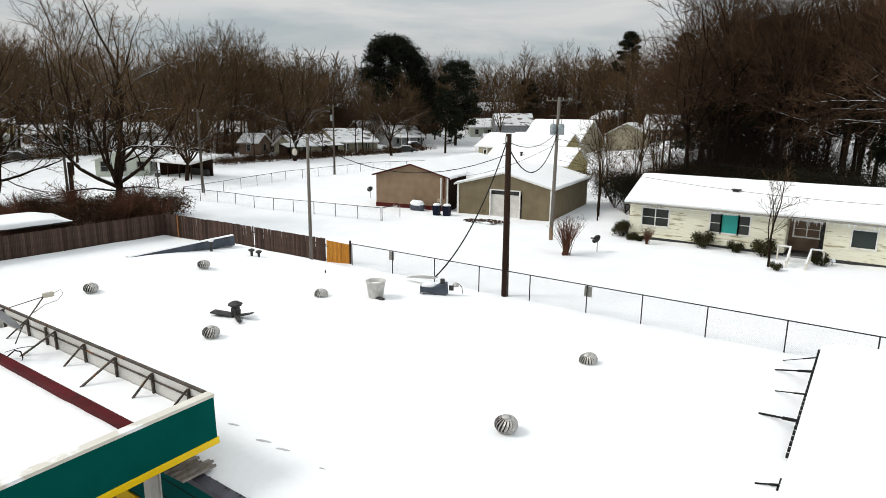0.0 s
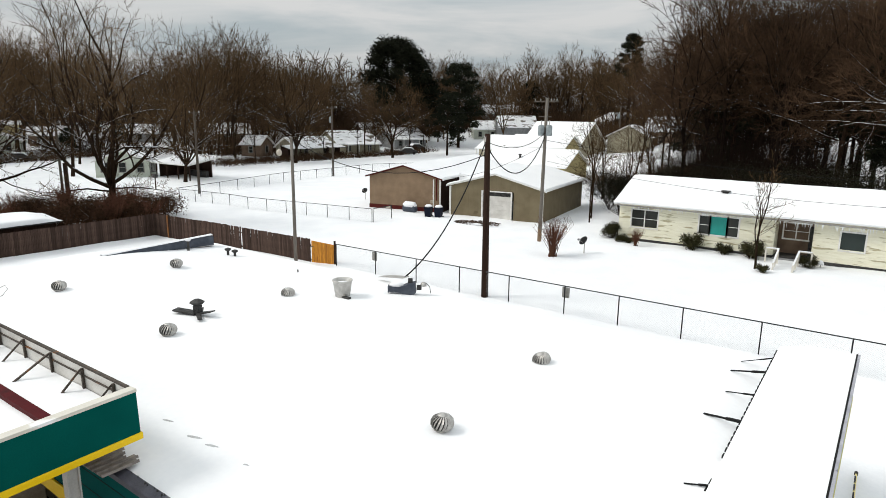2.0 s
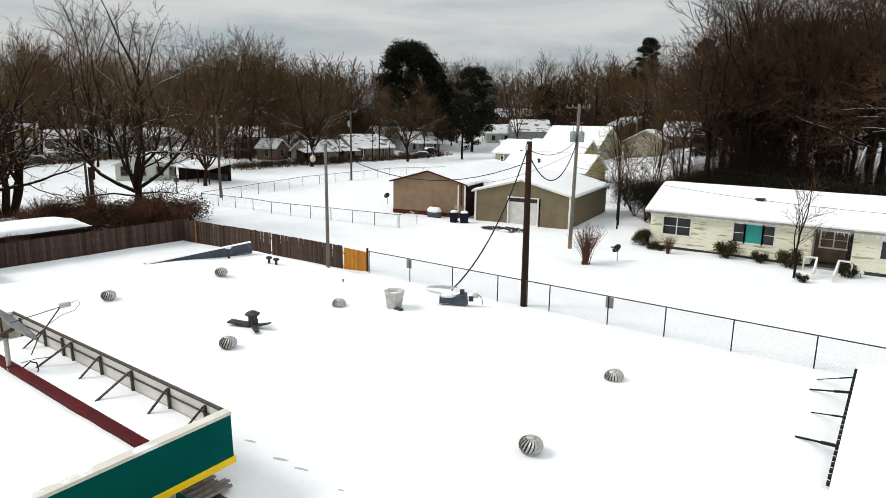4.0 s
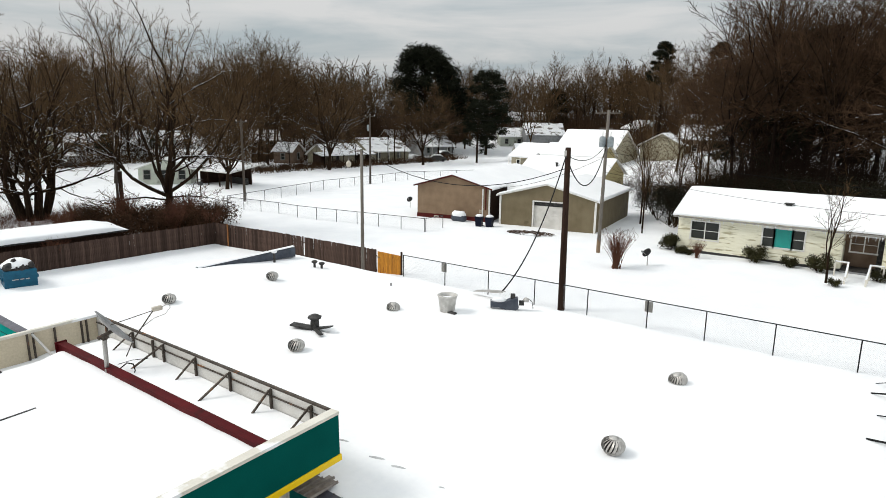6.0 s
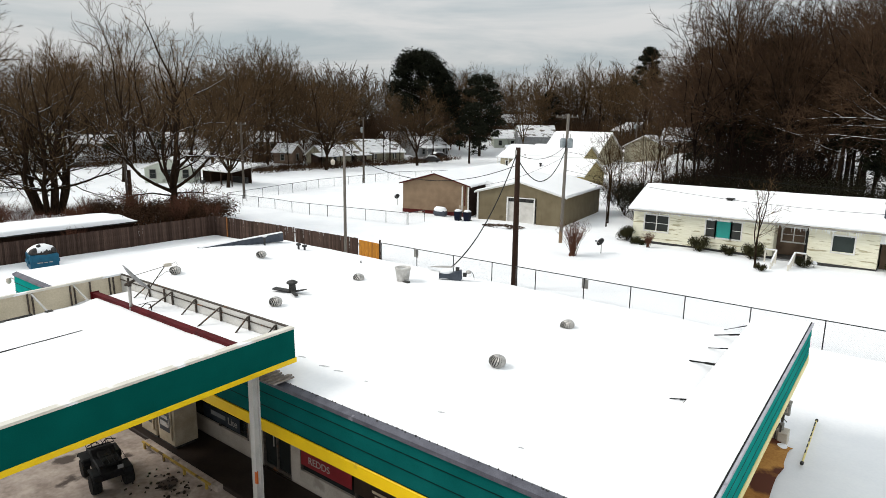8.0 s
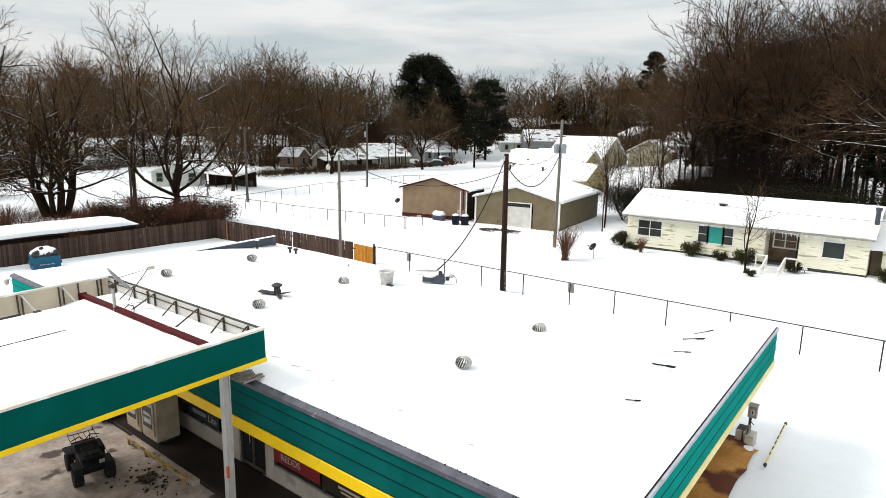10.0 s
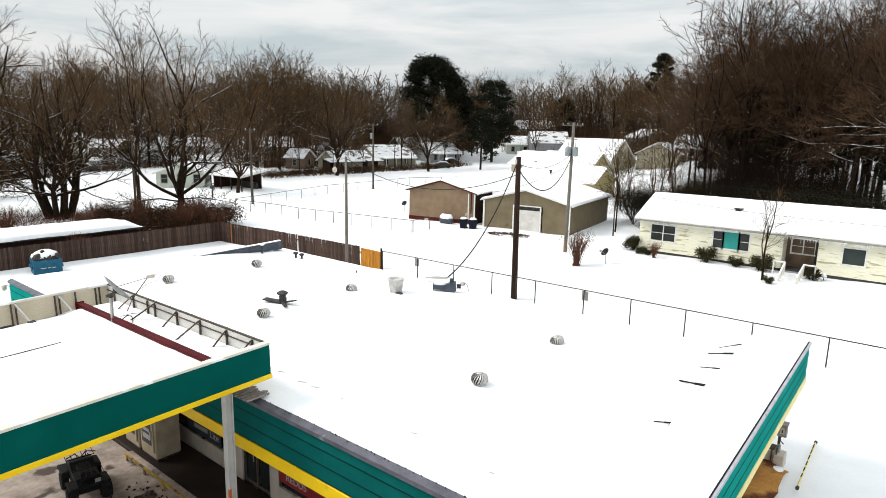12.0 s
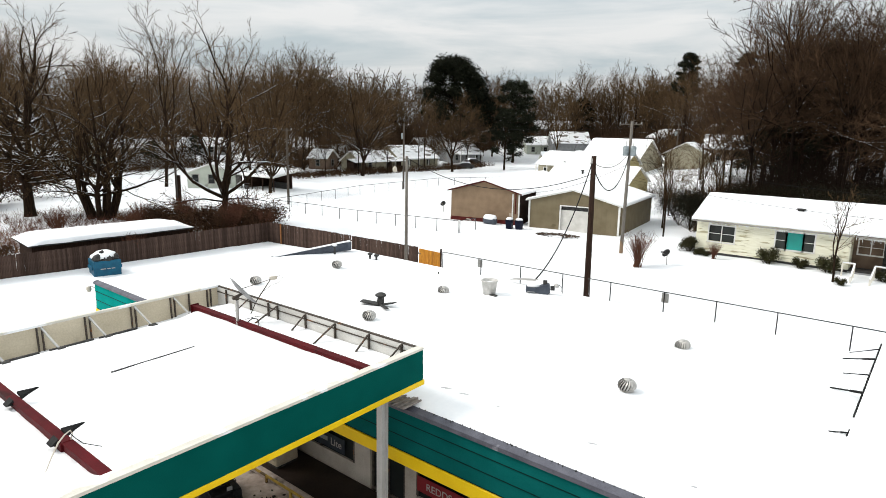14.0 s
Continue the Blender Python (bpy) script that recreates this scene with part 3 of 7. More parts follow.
# walls; the shop front stands back under the eaves
WY = 6.95
wall_front = Geo().box(-28.3, -16.64, WY, WY + 0.2, 0, zb + 0.1).box(-16.64, -12.97, WY, WY + 0.2, 0, 0.66).box(-12.97, -12.27, WY, WY + 0.2, 0, zb + 0.1).box(-10.81, -10.37, WY, WY + 0.2, 0, zb + 0.1)
wall_front.box(-10.37, -2.74, WY, WY + 0.2, 0, 0.62).box(-2.74, -0.3, WY, WY + 0.2, 0, zb + 0.1)
part("wall_front", wall_front, WALL_WHITE, store, "white painted wall with stained base")
part("wall_side", Geo().box(-0.5, -0.3, WY + 0.2, 19.7, 0, 3.2), WALL_WHITE, store)
part("wall_rear", Geo().box(-28.3, -0.5, 19.5, 19.7, 0, 3.2), WALL_WHITE, store)
part("wall_end", Geo().box(-28.5, -28.3, WY, 19.7, 0, 3.2), WALL_WHITE, store)
part("shop_window", Geo().box(-16.64, -12.97, WY + 0.08, WY + 0.12, 0.66, zb + 0.1), DARK_GLASS, store)
part("shop_window", Geo().box(-10.37, -2.74, WY + 0.08, WY + 0.12, 0.62, zb + 0.1), DARK_GLASS, store)
door = part("shop_door", Geo().box(-12.24, -10.84, WY + 0.1, WY + 0.15, 0.05, zb + 0.1), DARK_GLASS, store, "dark glass double door")
part("door_frame", Geo().box(-12.24, -12.18, WY + 0.04, WY + 0.1, 0.05, zb + 0.08).box(-11.57, -11.51, WY + 0.04, WY + 0.1, 0.05, zb + 0.08).box(-10.9, -10.84, WY + 0.04, WY + 0.1, 0.05, zb + 0.08).box(-12.18, -10.9, WY + 0.05, WY + 0.09, 0.05, 0.2), STEEL_FRAME, door)
part("door_handle", Geo().path([(-11.64, WY, 0.95), (-11.64, WY, 1.35)], 0.018), GALV, door)
for x0, x1 in ((-16.64, -16.56), (-14.69, -14.59), (-13.05, -12.97), (-10.37, -10.31), (-8.04, -7.96), (-5.34, -5.26), (-2.82, -2.74)):
    part("window_frame", Geo().box(x0, x1, WY, WY + 0.07, 0.66, zb + 0.08), STEEL_FRAME, store)


def lettering(text, size, mat, m, parent, name="lettering"):
    cu = bpy.data.curves.new(name, "FONT")
    cu.body, cu.size, cu.extrude = text, size, 0.004
    tmp = bpy.data.objects.new(name, cu)
    scene.collection.objects.link(tmp)
    me = bpy.data.meshes.new_from_object(tmp.evaluated_get(bpy.context.evaluated_depsgraph_get()))
    bpy.data.objects.remove(tmp)
    me.materials.clear()
    me.materials.append(mat)
    ob = new(name, me)
    ob.matrix_basis = m
    ob.parent = parent
    return ob


banner = thing("window_banner", "dark red banner with white capital letters behind shop glass", "sign", (-9.24, WY - 0.015, 1.1), group="window banners")
part("sheet", Geo().box(-1.08, 1.1, 0, 0.015, -0.25, 0.22), SIGN_RED, banner)
lettering("REDDS", 0.31, LETTER, pose(-0.74, -0.012, -0.11, 90), banner)
banner = thing("window_banner", "brown wood-grain banner with tan script bars", "sign", (-6.84, WY - 0.015, 1.08), group="window banners")
part("sheet", Geo().box(-1.2, 1.2, 0, 0.015, -0.26, 0.26), SIGN_BROWN, banner)
part("script_bar", Geo().box(-0.5, 0.45, -0.01, 0.0, 0.02, 0.09).box(-0.4, 0.3, -0.01, 0.0, -0.1, -0.05), LETTER_TAN, banner)
banner = thing("window_banner", "dark blue banner with white lettering behind shop glass", "sign", (-14.5, WY - 0.015, 1.03), group="window banners")
part("sheet", Geo().box(-1.07, 1.07, 0, 0.015, -0.26, 0.24), SIGN_DARK, banner)
lettering("Lite", 0.36, LETTER, pose(0.4, -0.012, -0.11, 90), banner)
part("emblem", Geo().box(-0.6, 0.25, -0.01, 0.0, -0.05, 0.1), GREY_SIDING, banner)

# ribbed roofing sheets beside the canopy
deck = thing("metal_deck_sheet", "bare ribbed metal roofing sheet between canopy and roof", "roof sheet", (-10.35, 5.45, 4.08))
for i in range(5):
    part("rib_panel", Geo().prism([(0, 0), (0.12, 0), (0.135, 0.035), (0.155, 0.035), (0.17, 0), (0.17, -0.01), (0, -0.01)], "y", 0, 0.75 - 0.07 * (i % 3), pose(0.175 * i, 0, 0.008 * i)), DECK, deck)

# ---- canopy ----
CX0, CX1, CY0, CY1, CZ0, CZ1 = -19.0, -9.525, -3.2, 6.2, 4.525, 5.52
canopy = thing("fuel_canopy", "flat fuel-station canopy with green and yellow fascia and snow inside", "canopy")
# the canopy leans a little towards the street and is turned a little against the store
PIVOT = Matrix.Translation((CX1, CY1, CZ1))
canopy.matrix_basis = PIVOT @ pose(0, 0, 0, 1.3, 0, 0.8) @ PIVOT.inverted()
part("fascia_panel", Geo().box(CX1 - 0.03, CX1, CY0, CY1, CZ0 + 0.132, CZ1 - 0.03), GREEN, canopy)
part("fascia_panel", Geo().box(CX0, CX0 + 0.03, CY0, CY1, CZ0 + 0.132, CZ1 - 0.03), GREEN, canopy)
part("fascia_panel", Geo().box(CX0 + 0.03, CX1 - 0.03, CY1 - 0.03, CY1, CZ0 + 0.132, CZ1 - 0.03), GREEN, canopy)
part("fascia_panel", Geo().box(CX0 + 0.03, CX1 - 0.03, CY0, CY0 + 0.03, CZ0 + 0.132, CZ1 - 0.03), GREEN, canopy)
part("yellow_edge", Geo().box(CX1 - 0.05, CX1 + 0.03, CY0 - 0.03, CY1 + 0.03, CZ0, CZ0 + 0.132), YELLOW, canopy, "bright yellow lower edge", bevel=0.01)
part("yellow_edge", Geo().box(CX0 - 0.03, CX0 + 0.05, CY0 - 0.03, CY1 + 0.03, CZ0, CZ0 + 0.132), YELLOW, canopy, bevel=0.01)
part("yellow_edge", Geo().box(CX0 + 0.05, CX1 - 0.05, CY1 - 0.05, CY1 + 0.03, CZ0, CZ0 + 0.132), YELLOW, canopy, bevel=0.01)
part("yellow_edge", Geo().box(CX0 + 0.05, CX1 - 0.05, CY0 - 0.03, CY0 + 0.05, CZ0, CZ0 + 0.132), YELLOW, canopy, bevel=0.01)
part("cap", Geo().prism([(CX1 - 0.21, CZ1 - 0.06), (CX1 - 0.2, CZ1), (CX1 + 0.012, CZ1 + 0.012), (CX1 + 0.012, CZ1 - 0.05)], "y", CY0, CY1 + 0.01), CREAM_CAP, canopy, "cream metal cap with snow dusting")
part("cap", Geo().box(CX0 - 0.012, CX0 + 0.1, CY0, CY1 + 0.01, CZ1 - 0.05, CZ1 + 0.02), CREAM_CAP, canopy)
part("cap", Geo().box(CX0 + 0.1, CX1 - 0.21, CY1 - 0.05, CY1 + 0.012, CZ1 - 0.04, CZ1), STEEL_FRAME, canopy, "dark thin top rail")
part("ceiling_pan", Geo().box(CX0 + 0.05, CX1 - 0.05, CY0 + 0.05, CY1 - 0.05, CZ0 + 0.05, CZ0 + 0.12), WALL_WHITE, canopy)


def canopy_snow(x, y):
    z = 4.95 + 0.03 * wobble(x, y, 0.5, 2.0) + 0.012 * wobble(x, y, 1.6, 9.0)
    z += 0.09 * smoothstep(4.3, 4.92, y) - 0.01 * smoothstep(5.2, 6.1, y) + 0.06 * smoothstep(-0.6, -1.1, y)
    z -= 0.2 * smoothstep(-18.2, -18.4, x)
    z += 0.38 * smoothstep(-11.0, -9.7, x) * (1 - smoothstep(4.0, 4.8, y))
    return z


part("canopy_snow", Geo().grid([CX0 + 0.06 + i * 0.117 for i in range(81)], [CY0 + 0.06 + i * 0.116 for i in range(81)], canopy_snow), SNOW_ROOF, canopy, "deep snow filling the canopy roof", smooth=True)
part("inner_panel", Geo().box(CX0 + 0.03, CX1 - 0.04, CY1 - 0.045, CY1 - 0.03, CZ0 + 0.2, CZ1 - 0.04), PANEL_BACK, canopy)
part("inner_panel", Geo().box(CX0 + 0.03, CX0 + 0.045, CY0 + 0.1, CY1 - 0.05, CZ0 + 0.2, CZ1 - 0.05), PANEL_CREAM, canopy, "aged cream inner panel")
part("rail", Geo().box(CX0 + 0.06, CX1 - 0.1, CY1 - 0.075, CY1 - 0.045, 5.3, 5.325), STEEL_FRAME, canopy)
for xb, foot, dx in ((-18.37, 0, 0.0), (-16.95, 0.4, -0.3), (-15.98, 0, 0.0), (-15.5, 0.75, -0.2), (-14.13, 0.4, -0.18), (-12.81, 0.72, -0.12), (-11.42, 0.36, -0.16), (-10.2, 0.3, -0.25)):
    part("stud", Geo().box(xb - 0.024, xb + 0.024, CY1 - 0.1, CY1 - 0.05, 4.9, CZ1 - 0.05), STEEL_FRAME, canopy)
    if foot:
        part("strut", Geo().beam((xb - 0.02, CY1 - 0.1, CZ1 - 0.08), (xb + dx, CY1 - 0.1 - foot, 5.0), 0.045, 0.035), STEEL_FRAME, canopy)
for yb, thin in ((0.62, 0), (1.88, 0), (3.22, 0), (4.5, 0), (5.08, 1), (5.8, 0), (-0.7, 0), (-2.0, 0)):
    for o in ((0.0,) if thin else (-0.06, 0.07)):
        part("stud", Geo().box(CX0 + 0.05, CX0 + 0.1, yb + o - 0.02, yb + o + 0.02, 4.6, CZ1 - 0.05), STEEL_FRAME, canopy)
    if not thin and yb < 5:
        part("strut", Geo().beam((CX0 + 0.09, yb + 0.05, CZ1 - 0.08), (CX0 + 0.8, yb + 0.22, 4.93), 0.05, 0.04), COLUMN, canopy)
        part("strut_foot", Geo().prism([(-0.13, -0.03), (0.12, -0.03), (0.1, 0.02), (-0.06, 0.03)], "y", -0.09, 0.1, pose(CX0 + 0.8, yb + 0.24, 4.95)), DARK_VENT, canopy)
# the dark metal lip of the roof sheets, bare of snow along the gutter
for ya, yb in ((-1.4, 0.35), (0.6, 1.75), (1.9, 3.0)):
    part("lip_and_gap_shade", Geo().beam((-18.24, ya, 4.95), (-18.26, yb, 4.955), 0.07, 0.05), DARK_VENT, canopy)
# dark bar painted as the shadow gap between snow and cap
part("lip_and_gap_shade", Geo().beam((CX1 - 0.26, -2.9, 5.33), (CX1 - 0.25, -1.4, 5.33), 0.05, 0.05), DARK_VENT, canopy)
for yb in (5.03, -1.2):
    top = 5.17
    g = Geo().prism([(yb - 0.1, top), (yb + 0.1, top), (yb + 0.1, top - 0.025), (yb + 0.085, top - 0.035), (yb + 0.085, 4.75), (yb - 0.085, 4.75), (yb - 0.085, top - 0.035), (yb - 0.1, top - 0.025)], "x", CX0 + 0.52, CX1 - 0.2)
    beam = part("red_beam", g, RED_BEAM, canopy, "dark red painted steel beam")
    part("end_plate", Geo().box(CX0 + 0.48, CX0 + 0.52, yb - 0.14, yb + 0.14, 4.75, top + 0.03), RED_BEAM, beam)
    if yb < 0:
        part("beam_collar", Geo().prism([(yb - 0.13, 4.75), (yb - 0.13, top - 0.03), (yb - 0.09, top + 0.012), (yb + 0.09, top + 0.012), (yb + 0.12, top - 0.04), (yb + 0.12, 4.75)], "x", -12.55, -12.1), RED_BEAM, beam, bevel=0.01)
upright = canopy.matrix_basis.inverted()
for px, py in ((-9.89, 5.11), (-9.95, -1.35), (-17.9, -1.35)):
    g = Geo().box(px - 0.09, px + 0.1, py - 0.11, py - 0.085, -0.1, CZ0 - 0.02).box(px - 0.09, px + 0.1, py + 0.085, py + 0.11, -0.1, CZ0 - 0.02).box(px - 0.03, px + 0.03, py - 0.085, py + 0.085, -0.1, CZ0 - 0.02)
    post = part("post", g, COLUMN, canopy, "white painted steel column")
    post.matrix_basis = upright
    part("tape", Geo().box(px + 0.03, px + 0.11, py - 0.115, py - 0.06, 1.32, 1.67), ORANGE, post)
g = Geo().beam((-15.38, 1.0, canopy_snow(-15.38, 1.0) + 0.005), (-15.5, 3.3, canopy_snow(-15.5, 3.3) - 0.01), 0.045, 0.04)
part("seam_bar", g, DARK_VENT, canopy, "dark seam showing through snow")

knot = thing("cable_bundle", "pale cord and dark wire tied round a red beam", "cable", (-12.2, -1.25, 5.05))
part("cord", Geo().path([(0.95, -0.6, -0.12), (0.7, -0.42, -0.02), (0.42, -0.2, 0.09), (0.2, -0.02, 0.1), (0.03, 0.14, 0.08), (0.06, 0.17, 0.02), (0.22, 0.08, -0.02)], [0.007, 0.012, 0.016, 0.016, 0.014, 0.012, 0.01], 6), ENAMEL, knot, "pale cord")
part("wire", Geo().path([(0.1, 0.12, 0.04), (0.3, 0.13, 0.02), (0.58, 0.16, 0.0), (0.86, 0.38, -0.05)], 0.008, 5), WIRE, knot)
for xo in (-0.25, -2.82):
    blade = Geo().add([(xo - 0.04, 0.08, 0.0), (xo + 0.2, 0.1, -0.08), (xo + 0.06, 0.3, -0.05), (xo - 0.02, 0.52, 0.0), (xo - 0.02, 0.08, 0.05), (xo + 0.16, 0.1, 0.0), (xo + 0.04, 0.3, 0.0), (xo - 0.02, 0.5, 0.03)],
                      ((3, 2, 1, 0), (4, 5, 6, 7), (0, 1, 5, 4), (1, 2, 6, 5), (2, 3, 7, 6), (3, 0, 4, 7)))
    part("bent_plate", blade, WIRE, knot, "black bent metal blade")
    part("torn_edge", Geo().prism([(-0.24, -0.1), (-0.16, -0.03), (-0.1, 0.02), (-0.08, -0.1)], "x", xo + 0.12, xo + 0.36), WIRE, knot)

dish = thing("satellite_dish", "grey satellite dish seen edge-on, on a mast with long feed arms", "satellite dish", (-15.92, 4.9, 4.92))
part("mast", Geo().path([(0, 0, 0), (0, 0, 0.95)], 0.05, 10), GALV, dish, smooth=True)
part("bracket", Geo().box(-0.06, 0.06, -0.06, 0.06, 0.88, 1.02), STEEL_FRAME, dish, bevel=0.02)
part("clamp", Geo().path([(0.0, -0.14, 0.95), (0.0, 0.2, 1.05)], 0.045, 8), STEEL_FRAME, dish)
rm = pose(-0.05, 0.2, 1.06) @ Vector((0.22, 0.73, 0.64)).to_track_quat("Z", "Y").to_matrix().to_4x4() @ Matrix.Diagonal((0.8, 1.22, 1, 1))
g = Geo().lathe([(0.01, 0.0), (0.2, 0.02), (0.36, 0.06), (0.47, 0.1), (0.475, 0.085), (0.36, 0.04), (0.2, 0.0), (0.01, -0.02)], 28, rm)
part("reflector", g, DISH_GREY, dish, smooth=True)
tip = Vector((0.18, 1.1, 1.37))
low, high = rm @ Vector((0.0, -0.44, 0.09)), rm @ Vector((0.0, 0.1, 0.03))
if low.z > rm.translation.z:
    low = rm @ Vector((0.0, 0.44, 0.09))
part("feed_arm", Geo().path([low, tip], 0.016, 6), STEEL_FRAME, dish)
part("feed_arm", Geo().path([high, tip], 0.01, 5), STEEL_FRAME, dish)
part("feed_arm", Geo().path([(0.02, 0.45, 0.35), low + Vector((0.04, 0.0, 0.02)), tip + Vector((0.03, -0.05, -0.03))], 0.014, 6), STEEL_FRAME, dish)
part("receiver", Geo().box(-0.05, 0.05, -0.02, 0.22, -0.03, 0.08, Matrix.Translation(tip)), ENAMEL, dish, bevel=0.015)
part("cable_loop", Geo().path([tip + Vector((0.0, 0.2, 0.03)), tip + Vector((0.05, 0.36, 0.1)), tip + Vector((0.06, 0.4, 0.0)), tip + Vector((0.04, 0.28, -0.14)), tip + Vector((0.0, 0.0, -0.2)), (0.1, 0.75, 0.95)], 0.009, 5), GALV, dish)
part("cable_loop", Geo().path([(0.12, 0.2, 0.12), (0.3, 0.32, 0.3), (0.48, 0.38, 0.3), (0.55, 0.38, 0.16), (0.5, 0.35, 0.04)], 0.016, 6), WIRE, dish)
part("cable_loop", Geo().path([(0.1, 0.2, 0.25), (0.3, 0.45, 0.33), (0.55, 0.7, 0.36)], 0.008, 5), WIRE, dish)
bulb = thing("wall_camera_dome", "small white security dome on a bent arm", "security camera", (-29.02, 5.86, 3.62))
part("arm", Geo().path([(0, 0, 0), (-0.25, -0.1, 0.08), (-0.36, -0.15, 0.02)], 0.02, 6), GALV, bulb)
part("dome", Geo().lathe([(0.02, 0.06), (0.1, 0.02), (0.11, -0.1), (0.08, -0.18), (0.02, -0.22)], 12, pose(-0.38, -0.16, 0)), ENAMEL, bulb, smooth=True)

# ---- things on the store roof ----
def turbine_vent():
    th = thing("turbine_vent", "round galvanised turbine roof vent standing in snow", "roof vent", group="turbine vents")
    part("neck", Geo().lathe([(0.17, -0.25), (0.165, 0.03), (0.2, 0.035), (0.2, 0.06)], 16), GALV, th, smooth=True)
    rows = [(0.18, 0.06), (0.232, 0.11), (0.245, 0.17), (0.232, 0.25), (0.18, 0.315), (0.09, 0.35)]
    for k in range(18):
        vs, n = [], len(rows)
        for j, (r, z) in enumerate(rows):
            a = 2 * math.pi * k / 18 + 0.12 * j
            for dr, da in ((-0.012, 0.0), (0.02, 0.2), (0.013, 0.21), (-0.02, 0.01)):
                vs.append(((r + dr) * math.cos(a + da), (r + dr) * math.sin(a + da), z))
        fs = [(4 * j + i, 4 * j + (i + 1) % 4, 4 * j + 4 + (i + 1) % 4, 4 * j + 4 + i) for j in range(n - 1) for i in range(4)]
        part("vane", Geo().add(vs, fs), GALV, th)
    part("crown", Geo().lathe([(0.11, 0.342), (0.1, 0.365), (0.04, 0.38), (0.01, 0.382)], 16), GALV, th, smooth=True)
    # near-black core painted as the shade between the vanes
    part("core", Geo().lathe([(0.13, 0.03), (0.195, 0.11), (0.205, 0.17), (0.19, 0.25), (0.1, 0.34)], 14), DARK_VENT, th, smooth=True)
    return th


tv = turbine_vent()
spots = ((-6.03, 10.97, 0, 0), (-6.1, 15.82, 16, -10), (-16.11, 10.56, 0, 0), (-23.3, 15.15, 0, 0), (-16.8, 15.75, 12, -12), (-23.6, 10.6, 0, 0))
tv.matrix_basis = pose(*spots[0][:2], roof_z(*spots[0][:2]) - 0.01, 0, 0, 20)
for i, (x, y, a, b) in enumerate(spots[1:]):
    c = copy_thing(tv, pose(x, y, roof_z(x, y) - (0.1 if a else 0.01), a, b, 37 * i))
    if a:
        tagged(c, "tilted turbine roof vent half buried in a snow drift")

tub = thing("plastic_tub", "worn white round tub standing on a snowy roof", "tub", (-15.1, 16.95, roof_z(-15.1, 16.95) - 0.03))
part("body", Geo().lathe([(0.01, 0.0), (0.27, 0.0), (0.36, 0.62), (0.385, 0.63), (0.385, 0.67), (0.35, 0.67), (0.33, 0.6), (0.25, 0.3), (0.01, 0.3)], 26), TUB, tub, smooth=True)
part("snow_fill", Geo().lathe([(0.02, 0.45), (0.31, 0.5), (0.2, 0.56), (0.02, 0.585)], 18), SNOW_ROOF, tub, smooth=True)
part("foot_block", Geo().box(0.12, 0.5, -0.22, -0.06, 0.0, 0.09), DARK_VENT, tub, bevel=0.01)

fan = thing("exhaust_fan", "blue-grey curved exhaust duct with motor, half buried in snow", "exhaust fan", (-13.6, 18.75, roof_z(-13.6, 18.75)), 35)
prof = [(-0.72, 0.12), (-0.72, 0.36), (-0.3, 0.33), (0.0, 0.40), (0.28, 0.52), (0.55, 0.56), (0.6, 0.1), (0.45, -0.05), (0.1, -0.08), (-0.1, 0.05), (-0.35, 0.11)]
part("duct", Geo().prism(prof, "y", -0.2, 0.2), BLUEGREY, fan, bevel=0.015)
part("rim", Geo().box(-0.76, -0.7, -0.23, 0.23, 0.09, 0.39), BLUEGREY, fan, bevel=0.01)
part("motor", Geo().path([(0.62, 0, 0.3), (0.85, 0, 0.3)], 0.12, 12), DARK_VENT, fan)
part("motor_box", Geo().box(0.2, 0.42, -0.1, 0.1, 0.5, 0.72), DARK_VENT, fan, bevel=0.02)
part("hood", Geo().lathe([(0.14, 0.36), (0.15, 0.44), (0.1, 0.52), (0.02, 0.55)], 12, pose(0.95, 0.05, 0)), GALV, fan, smooth=True)
part("conduit", Geo().path([(0.95, 0.05, 0.45), (1.1, 0.0, 0.5), (1.25, -0.05, 0.35), (1.3, -0.05, 0.05)], 0.016, 5), WIRE, fan)
part("snow_heap", Geo().lathe([(0.3, 0.36), (0.26, 0.46), (0.14, 0.53), (0.02, 0.55)], 10, pose(-0.35, 0, 0) @ Matrix.Diagonal((1.3, 0.6, 1, 1))), SNOW_ROOF, fan, smooth=True)
fan.scale = (0.8, 0.8, 0.85)
sheet = thing("metal_scrap", "thin bent pale metal sheet lying on snow", "metal sheet", (-15.0, 19.9, 3.84))
part("sheet", Geo().prism([(-0.9, 0.0), (-0.3, 0.12), (0.5, 0.2), (0.5, 0.17), (-0.3, 0.08)], "y", -0.12, 0.25), GALV, sheet)

cv = thing("flue_vent", "dark square flue cap over splayed torn flashing", "roof vent", (-17.2, 12.25, roof_z(-17.2, 12.25)), 20)
part("stack", Geo().box(-0.11, 0.11, -0.11, 0.11, 0.0, 0.34), DARK_VENT, cv, bevel=0.015)
part("cap", Geo().lathe([(0.12, 0.34), (0.24, 0.42), (0.24, 0.46), (0.1, 0.54), (0.02, 0.55)], 8), DARK_VENT, cv)
for k, (a, ln, wd, zt2) in enumerate(((185, 0.85, 0.34, 0.1), (-12, 0.72, 0.22, 0.2), (-48, 0.85, 0.14, 0.06), (120, 0.35, 0.3, 0.1))):
    part("flashing_flap", Geo().prism([(0.05, 0.03), (ln, zt2), (ln, zt2 - 0.04), (0.05, -0.04)], "y", -wd / 2, wd / 2, pose(0, 0, 0.05, 0, 0, a)), DARK_VENT, cv)

